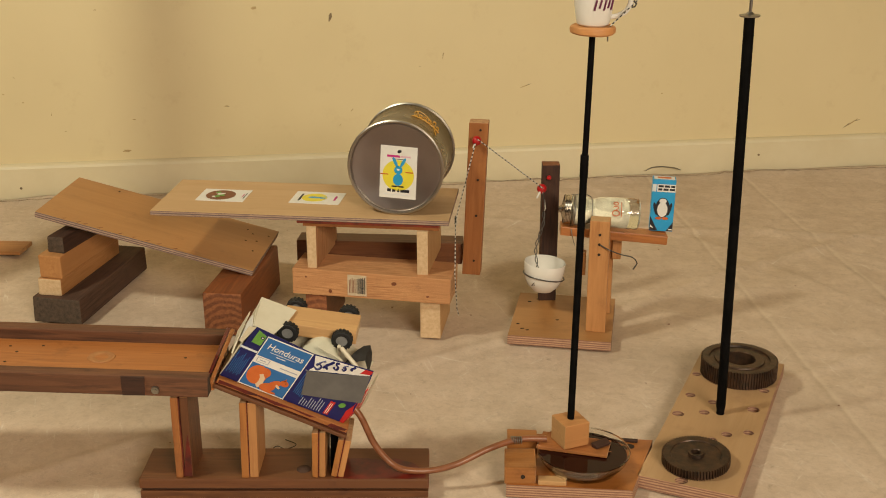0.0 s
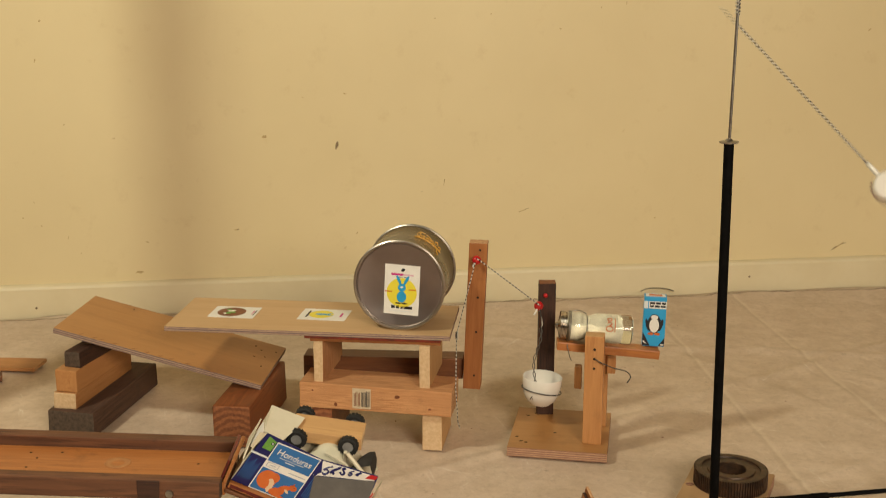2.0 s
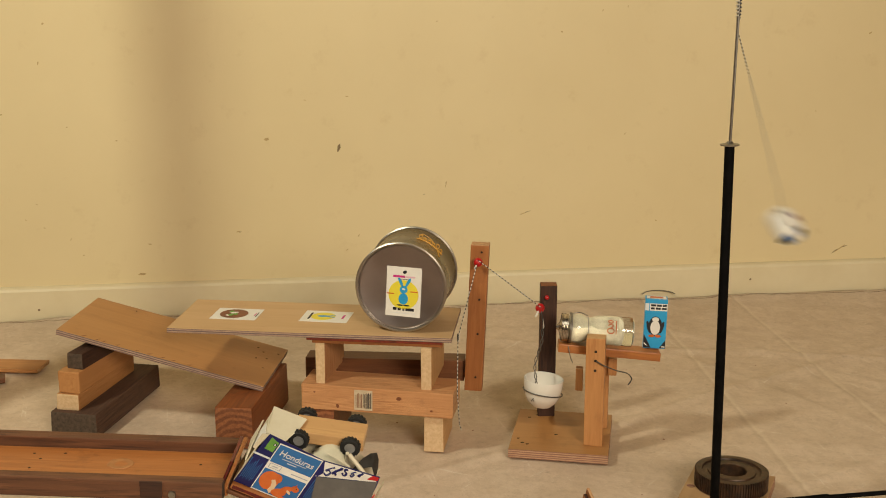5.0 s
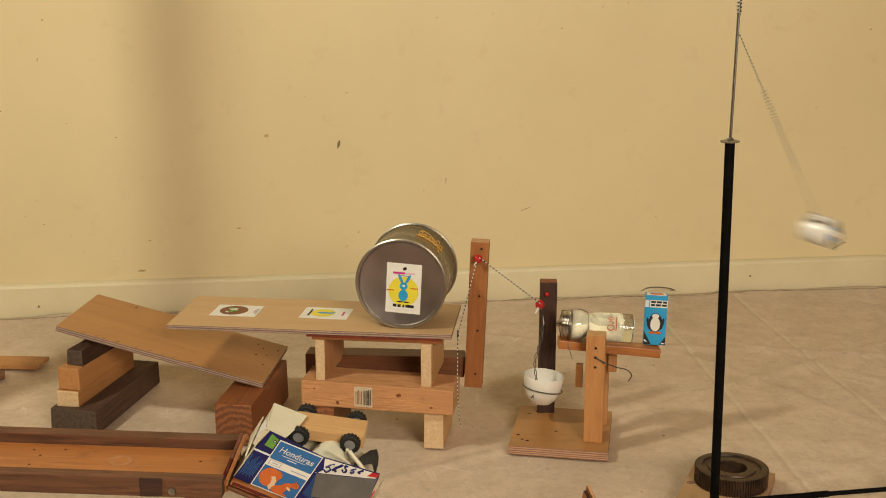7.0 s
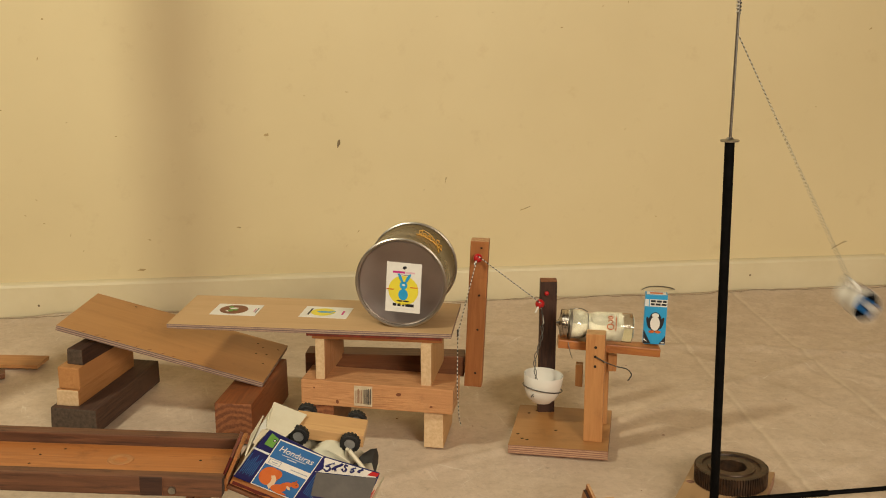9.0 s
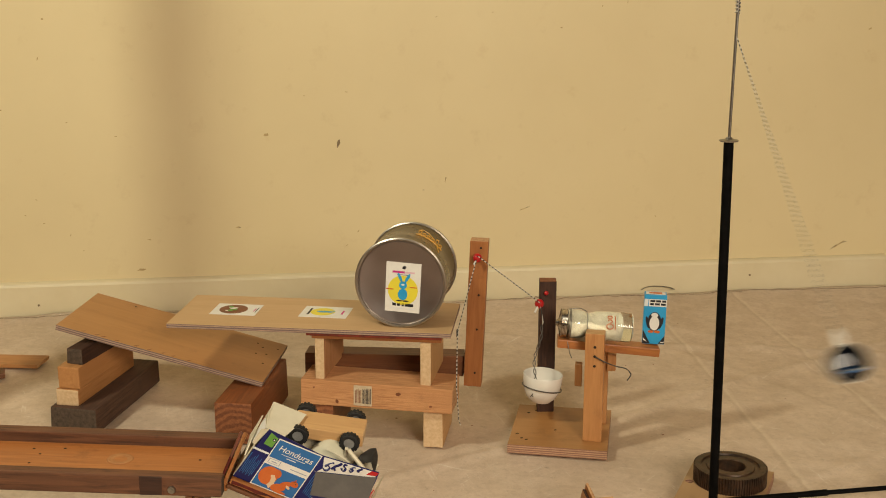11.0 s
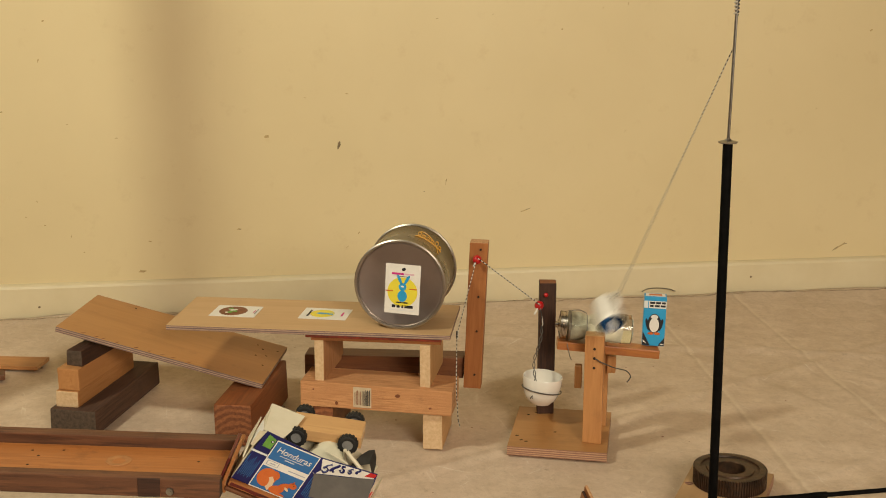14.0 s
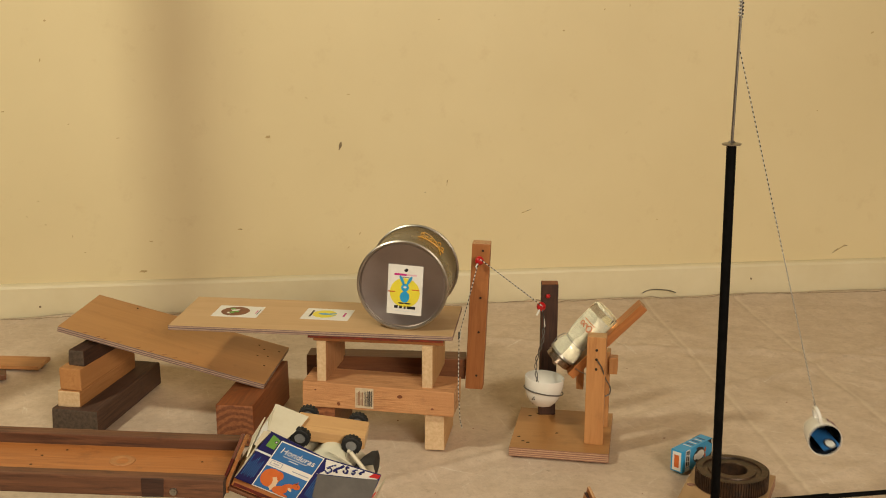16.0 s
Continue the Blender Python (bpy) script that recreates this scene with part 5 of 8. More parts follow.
# ---- tube, dish and the float with its long rod ----
def build_dish():
    base = pose(0.192, 1.472, 0, 0, 0, -7)
    bd = thing("dish_board", "plywood board that carries the dish", "board", base)
    board_bm = flat_bm([(0.088, 1.404), (0.262, 1.388), (0.313, 1.528), (0.098, 1.553)], 0.020)
    for fc in board_bm.faces:
        fc.normal_update()
        fc.material_index = 0 if abs(fc.normal.z) > 0.5 else 1
    part("board", board_bm, [WET_PLY, EDGE], bd, "wet stained plywood board cut at an angle")
    timber("side_block", bd, (0.044, 0.055, 0.026), pose(0.1085, 1.432, 0.033, 0, 0, -3), WET_PINE, END, None, "orange pine block")
    timber("side_block", bd, (0.044, 0.030, 0.026), pose(0.1155, 1.500, 0.033, 0, 0, -3), WET_PINE, END, None, "")
    timber("wedge", bd, (0.040, 0.016, 0.007), pose(0.152, 1.408, 0.0238, 0, 0, -4), PINE_PALE, END_PALE)
    decal("screw_hole", oval(0, 0, 0.0032, 0.0032, 0, 12), DARK_HOLE, bd, pose(0.111, 1.4042, 0.032, 90, 0, -3), 0, 0.0004)
    decal("drilled_hole", oval(0.078, 0.047, 0.0078, 0.0072), DARK_HOLE, bd, base @ pose(0, 0, 0.0202), 0, 0.0003)
    timber("back_strip", bd, (0.09, 0.006, 0.005), pose(0.245, 1.527, 0.0227, 0, 0, -7), DARK_WOOD, DARK_WOOD)

    dish = thing("glass_dish", "round glass dish of dark red liquid", "dish", pose(0.199, 1.447, 0.0205))
    md = world_of(dish)
    prof = [(0, 0.0), (0.040, 0.0), (0.052, 0.006), (0.0620, 0.020), (0.0655, 0.0295), (0.0665, 0.0305), (0.0660, 0.0312), (0.0640, 0.0302), (0.0600, 0.020), (0.050, 0.0085), (0.040, 0.0032), (0, 0.0032)]
    part("bowl", lathe(prof, 64), GLASS, dish, "thin clear glass", md, True).visible_shadow = False
    part("liquid", lathe([(0, 0.0035), (0.039, 0.0036), (0.0496, 0.0090), (0.0595, 0.0195), (0.0618, 0.0245), (0, 0.0245)], 64), LIQUID, dish, "dark red liquid", md, True)

    tube = [(-0.128, 1.435, 0.130), (-0.113, 1.43, 0.110), (-0.096, 1.425, 0.073), (-0.074, 1.42, 0.046), (-0.051, 1.415, 0.0365), (-0.015, 1.42, 0.033), (0.021, 1.425, 0.041), (0.061, 1.44, 0.054), (0.093, 1.455, 0.0585), (0.118, 1.463, 0.059), (0.148, 1.468, 0.056)]
    tb = thing("rubber_tube", "amber rubber tube from the pack stand to the dish", "tube", pose(0, 1.41, 0.036))
    part("hose", rod_bm(smooth_line(tube, 9), 0.0046, 12), TUBE, tb, "", None, True)
    part("wire_wrap", rod_bm([(0.097 + 0.016 * k / 60 + 0.0, 1.4585 + 0.0055 * math.cos(k * 0.63), 0.0592 + 0.0055 * math.sin(k * 0.63)) for k in range(61)], 0.0009, 5), STEEL, tb, "wire wrapping", None, True)


def build_float():
    """Built upright round its own foot; it topples to the right."""
    fl = thing("float_rod", "thin black rod fixed upright in a pine float cube", "rod")
    timber("cube", fl, (0.040, 0.040, 0.037), pose(0, 0, 0.0195, 0, 0, 24), PINE, PINE_PALE, None, "pine cube", 0.0015)
    timber("float_plate", fl, (0.100, 0.046, 0.005), pose(0.006, -0.004, -0.002, 0, 0, -16), POST_WOOD, END, None, "thin wooden plate", 0.002, 0.0012)
    timber("float_plate", fl, (0.090, 0.040, 0.005), pose(0.008, -0.006, -0.0078, 0, 0, -16), WET_PINE, DARK_WOOD, DARK_WOOD, "wet wooden plate")
    timber("float_chip", fl, (0.026, 0.012, 0.006), pose(0.044, -0.012, 0.0042, 4, 0, 30), DARK_WOOD, DARK_WOOD, None, "black charred chip", 0.002, 0.0015)
    timber("float_chip", fl, (0.018, 0.020, 0.008), pose(0.052, -0.026, -0.008, 0, 0, -20), POST_WOOD, END, None, "", 0.002, 0.0015)
    part("rod", rod_bm([(0, 0, 0.037), (0.001, 0, 0.411), (0.0012, 0, 0.412), (0.003, 0, 0.585)], 0.004, 14, [0.0050, 0.0050, 0.0040, 0.0040]), BLACK, fl, "thin black rod", None, True)
    part("joint", rod_bm([(0.001, 0, 0.396), (0.001, 0, 0.426)], 0.0056, 12), BLACK, fl, "taped joint", None, True)
    bm = lathe([(0, 0), (0.026, 0), (0.0285, 0.002), (0.029, 0.006), (0.0285, 0.009), (0.027, 0.0105), (0, 0.0105)], 36)
    for v in bm.verts:
        v.co += 0.0012 * noise.noise_vector(v.co * 60)
    part("disc", bm, PINE, fl, "round wooden disc", pose(0.003, 0, 0.585), True)
    part("nail", rod_bm([(0.021, -0.01, 0.587), (0.0212, -0.01, 0.577)], 0.001, 6), STEEL, fl, "nail")
    return fl


def build_mug():
    """Own origin in its middle, opening along its own -y, handle up along its own z."""
    mug = thing("mug", "white mug, dark blue inside, tied to a cord by its handle", "mug")
    up = pose(0, 0.029, 0, 90, 0, 0)
    prof = [(0, 0.0), (0.0195, 0.0), (0.0220, 0.002), (0.0240, 0.009), (0.0265, 0.026), (0.0280, 0.043), (0.0288, 0.0565), (0.0284, 0.0576), (0.0272, 0.0565)]
    part("body", lathe(prof, 48), CERAMIC, mug, "", up, True)
    part("inside", lathe([(0.0272, 0.0565), (0.0263, 0.043), (0.0247, 0.026), (0.0222, 0.011), (0.0175, 0.005), (0, 0.004)], 48), BLUE_GLAZE, mug, "dark blue glaze", up, True)
    h = [(0, 0.0265, 0.044), (0, 0.037, 0.049), (0, 0.047, 0.044), (0, 0.050, 0.032), (0, 0.045, 0.020), (0, 0.034, 0.013), (0, 0.0235, 0.011)]
    part("handle", rod_bm([up @ Vector(p) for p in smooth_line(h, 6)], 0.0036, 10), CERAMIC, mug, "", None, True)
    for k in range(5):
        a = radians(-5 + 14 * k)
        pts = [up @ Vector((0.0272 * math.cos(a), 0.0272 * math.sin(a), 0.023 + 0.003 * (k % 2))), up @ Vector((0.0283 * math.cos(a + 0.10), 0.0283 * math.sin(a + 0.10), 0.037))]
        part("print_stroke", rod_bm(pts, 0.0014, 5), BURGUNDY, mug, "burgundy print" if k == 0 else "")
    card = pose(0.003, -0.004, -0.008, 10, 0, 8)
    part("card", box_bm(0.030, 0.062, 0.0016, 0.0004), BLUE, mug, "blue printed card inside", card)
    decal("print", oval(0.002, -0.019, 0.0098, 0.0145), INK, mug, card, 0.0009, 0.0002)
    decal("print", oval(0.002, -0.020, 0.0072, 0.0115), PAPER, mug, card, 0.0012, 0.0002)
    part("cord_end", rod_bm([(0, 0.005, 0.050), (0.001, 0.004, 0.056), (0, 0.0, 0.058), (-0.001, -0.004, 0.054)], 0.0012, 6), CORD_DARK, mug, "knot of the cord", None, True)
    for o in mug.children:
        o.matrix_basis = Matrix.Scale(0.92, 4) @ o.matrix_basis
    return mug


STRING_PIECE = 0.32


def build_string():
    """Two straight pieces of cord that overlap: one hangs from the pole's top, one rises from the mug."""
    upper = part("cord", rod_bm([(0, 0, 0), (STRING_PIECE, 0, 0)], 0.00085, 6), CORD, None)
    tagged(upper, "thin black and white cord from the pole's wire", "cord")
    lower = part("cord", rod_bm([(0, 0, 0), (-STRING_PIECE, 0, 0)], 0.00085, 6), CORD, None)
    tagged(lower, "thin black and white cord tied to the mug", "cord")
    return upper, lower


# ---- the pole on its drilled board, and the gears ----
def drilled_board_bm(length, width, thick, holes):
    """A board with round holes right through it, as a ring of faces round each hole."""
    bm = bmesh.new()
    n = 20
    edges = []

    def loop(pts):
        vs = [bm.verts.new((x, y, thick / 2)) for x, y in pts]
        return [bm.edges.new((vs[k], vs[(k + 1) % len(vs)])) for k in range(len(vs))]

    edges += loop(rect(-length / 2, -width / 2, length / 2, width / 2))
    for x, y, r in holes:
        edges += loop(oval(x, y, r, r, 0, n))
    bmesh.ops.triangle_fill(bm, use_beauty=True, use_dissolve=False, edges=edges)
    for f in bm.faces[:]:
        f.normal_update()
        if f.normal.z < 0:
            f.normal_flip()
        f.material_index = 0
    inside = [f for f in bm.faces if any((f.calc_center_median().xy - Vector((x, y))).length < r * 0.9 for x, y, r in holes)]
    bmesh.ops.delete(bm, geom=inside, context="FACES_ONLY")
    ext = bmesh.ops.extrude_face_region(bm, geom=bm.faces[:])
    for v in (g for g in ext["geom"] if isinstance(g, bmesh.types.BMVert)):
        v.co.z -= thick
    bm.normal_update()
    for f in bm.faces:
        f.material_index = 1 if abs(f.normal.z) < 0.5 else 0
    return bm


def gear_bm(r, thick, teeth, bore, hub_r, hub_h, web, tooth=0.0035):
    """A spur gear round z: toothed rim, sunk web and raised hub round the bore."""
    bm = bmesh.new()
    outline = []
    for k in range(teeth):
        for frac, rr in ((0.0, r - tooth), (0.22, r - tooth), (0.36, r), (0.64, r), (0.78, r - tooth)):
            a = 2 * math.pi * (k + frac) / teeth
            outline.append((rr * math.cos(a), rr * math.sin(a)))
    n = len(outline)
    rim = r - tooth - 0.004
    circ = lambda rad, z: [bm.verts.new((rad * math.cos(math.atan2(y, x)), rad * math.sin(math.atan2(y, x)), z)) for x, y in outline]
    low = [bm.verts.new((x, y, 0)) for x, y in outline]
    top = [bm.verts.new((x, y, thick)) for x, y in outline]
    rings = [low, top, circ(rim, thick + 0.0004), circ(rim - 0.006, thick), circ(rim - 0.007, web), circ(hub_r + 0.001, web), circ(hub_r, hub_h), circ(bore + 0.001, hub_h), circ(bore, hub_h - 0.001), circ(bore, 0)]
    for a, b in zip(rings, rings[1:] + rings[:1]):
        for k in range(n):
            bm.faces.new((a[k], a[(k + 1) % n], b[(k + 1) % n], b[k]))
    return bm


def build_pole():
    base = pose(0.4285, 1.609, 0, 0, 0, 66.7)
    bd = thing("drilled_board", "pale plywood board with drilled holes carrying a pole", "board", base)
    inv = base.inverted()
    holes = []
    for x, y, r in ((0.425, 1.751, 0.0062), (0.399, 1.675, 0.0068), (0.367, 1.612, 0.0076), (0.409, 1.616, 0.0068), (0.430, 1.650, 0.0066), (0.488, 1.625, 0.0082), (0.462, 1.551, 0.0066), (0.428, 1.546, 0.0068), (0.334, 1.414, 0.0078), (0.522, 1.690, 0.0070), (0.402, 1.530, 0.0062)):
        p = inv @ Vector((x, y, 0))
        holes.append((p.x, p.y, r * 1.18))
    part("board", drilled_board_bm(0.452, 0.140, 0.020, holes), [PLY_PALE, EDGE], bd, "pale plywood with round holes", base @ pose(0, 0, 0.010))
    pole = thing("pole", "tall black metal pole with a thin wire on top", "pole", pose(0.433, 1.612, 0.020, 0, -0.9, 0))
    mp = world_of(pole)
    part("tube", rod_bm([mp @ Vector((0, 0, z)) for z in (0, 0.008, 0.012, 0.615)], 0.0075, 18, [0.0062, 0.0062, 0.0072, 0.0074]), BLACK, pole, "", None, True)
    part("washer", lathe([(0, 0.616), (0.0140, 0.615), (0.0145, 0.617), (0.006, 0.6185), (0.004, 0.621), (0, 0.622)], 32), STEEL, pole, "thin steel washer", mp, True)
    part("wire", rod_bm([(0.4235, 1.612, 0.635), (0.4265, 1.612, 1.06)], 0.0023, 10), STEEL, pole, "stiff steel wire", None, True)
    part("wound_cord", rod_bm([(0.425 + 0.0035 * math.cos(k * 0.7), 1.612 + 0.0035 * math.sin(k * 0.7), 0.822 + 0.00058 * k + 0.0) for k in range(190)], 0.0010, 5), CORD, pole, "cord wound round the wire", None, True)
    g1 = part("gear_wheel", gear_bm(0.0625, 0.029, 84, 0.0255, 0.040, 0.0285, 0.026, 0.0022), GEAR, None, "", pose(0.4945, 1.752, 0.0205, 0, 0, 0), True)
    tagged(g1, "large thick steel gear wheel with a wide bore", "gear")
    g2 = part("gear_wheel", gear_bm(0.0485, 0.013, 68, 0.0065, 0.011, 0.0165, 0.0115, 0.0024), GEAR, None, "", pose(0.363, 1.459, 0.0245, 3, -3.0, 0), True)
    tagged(g2, "rusty brown steel gear wheel lying flat", "gear")


# ---- strings, bits at the side ----
def build_extras():
    line = thing("twine", "twisted black and white cord over two red beads", "cord", pose(0.05, 2.03, 0.09))

    def cord(pts, name="cord"):
        for a, b in zip(pts, pts[1:]):
            a, b = Vector(a), Vector(b)
            d = b - a
            m = frame_axes(a, d, (0.3, 1, 0.2))
            part(name, rod_bm([(0, 0, 0), (d.length, 0, 0)], 0.0010, 6), CORD, line, "", m)

    cord([(0.0615, 2.040, 0.350), (0.1845, 2.052, 0.253)])
    cord([(0.0590, 2.040, 0.342), (0.0255, 1.985, 0.225), (0.0225, 1.975, 0.205), (0.0215, 1.945, 0.120), (0.0255, 1.938, 0.058), (0.029, 1.938, 0.046)])
    part("knot", rod_bm([(0.0235 + 0.0022 * math.cos(k), 1.981 + 0.0022 * math.sin(k), 0.222 - 0.0006 * k) for k in range(26)], 0.0011, 5), CORD, line, "knot in the cord", None, True)
    plank = timber("thin_plank", None, (0.30, 0.068, 0.008), pose(-1.069, 2.412, 0.0075, 0, 0, -4), PINE, END)
    tagged(plank, "thin pale plank end on the dust sheet", "plank")
    scrap = timber("wood_scrap", None, (0.10, 0.04, 0.012), pose(-1.028, 2.312, 0.007, 0, 0, 20), STAND_WOOD, END_RED)
    tagged(scrap, "reddish scrap of wood on the dust sheet", "wood scrap")
    rnd = random.Random(12)
    crumbs = bmesh.new()
    for k in range(34):
        c = bmesh.ops.create_icosphere(crumbs, subdivisions=1, radius=rnd.uniform(0.0007, 0.0019))["verts"]
        x, y = rnd.uniform(-0.9, 1.1), rnd.uniform(1.55, 2.85)
        for v in c:
            v.co = Vector((v.co.x * 1.6, v.co.y, v.co.z * 0.5)) + Vector((x, y, cloth_height(x, y) + 0.0008))
    tagged(part("crumbs", crumbs, BROWN, None), "dark crumbs of dirt on the dust sheet", "dirt", kind="stuff")


build_room()
build_cloth()
build_side_post()
build_ramp()
build_tin_table()
build_tin()
trip_wire, arm, jar = build_cup_stand()
carton = build_carton()
build_track()
build_pack_stand()
build_pack()
build_cart()
build_dish()
float_rod = build_float()
mug = build_mug()
cord_top, cord_low = build_string()
build_pole()
build_extras()


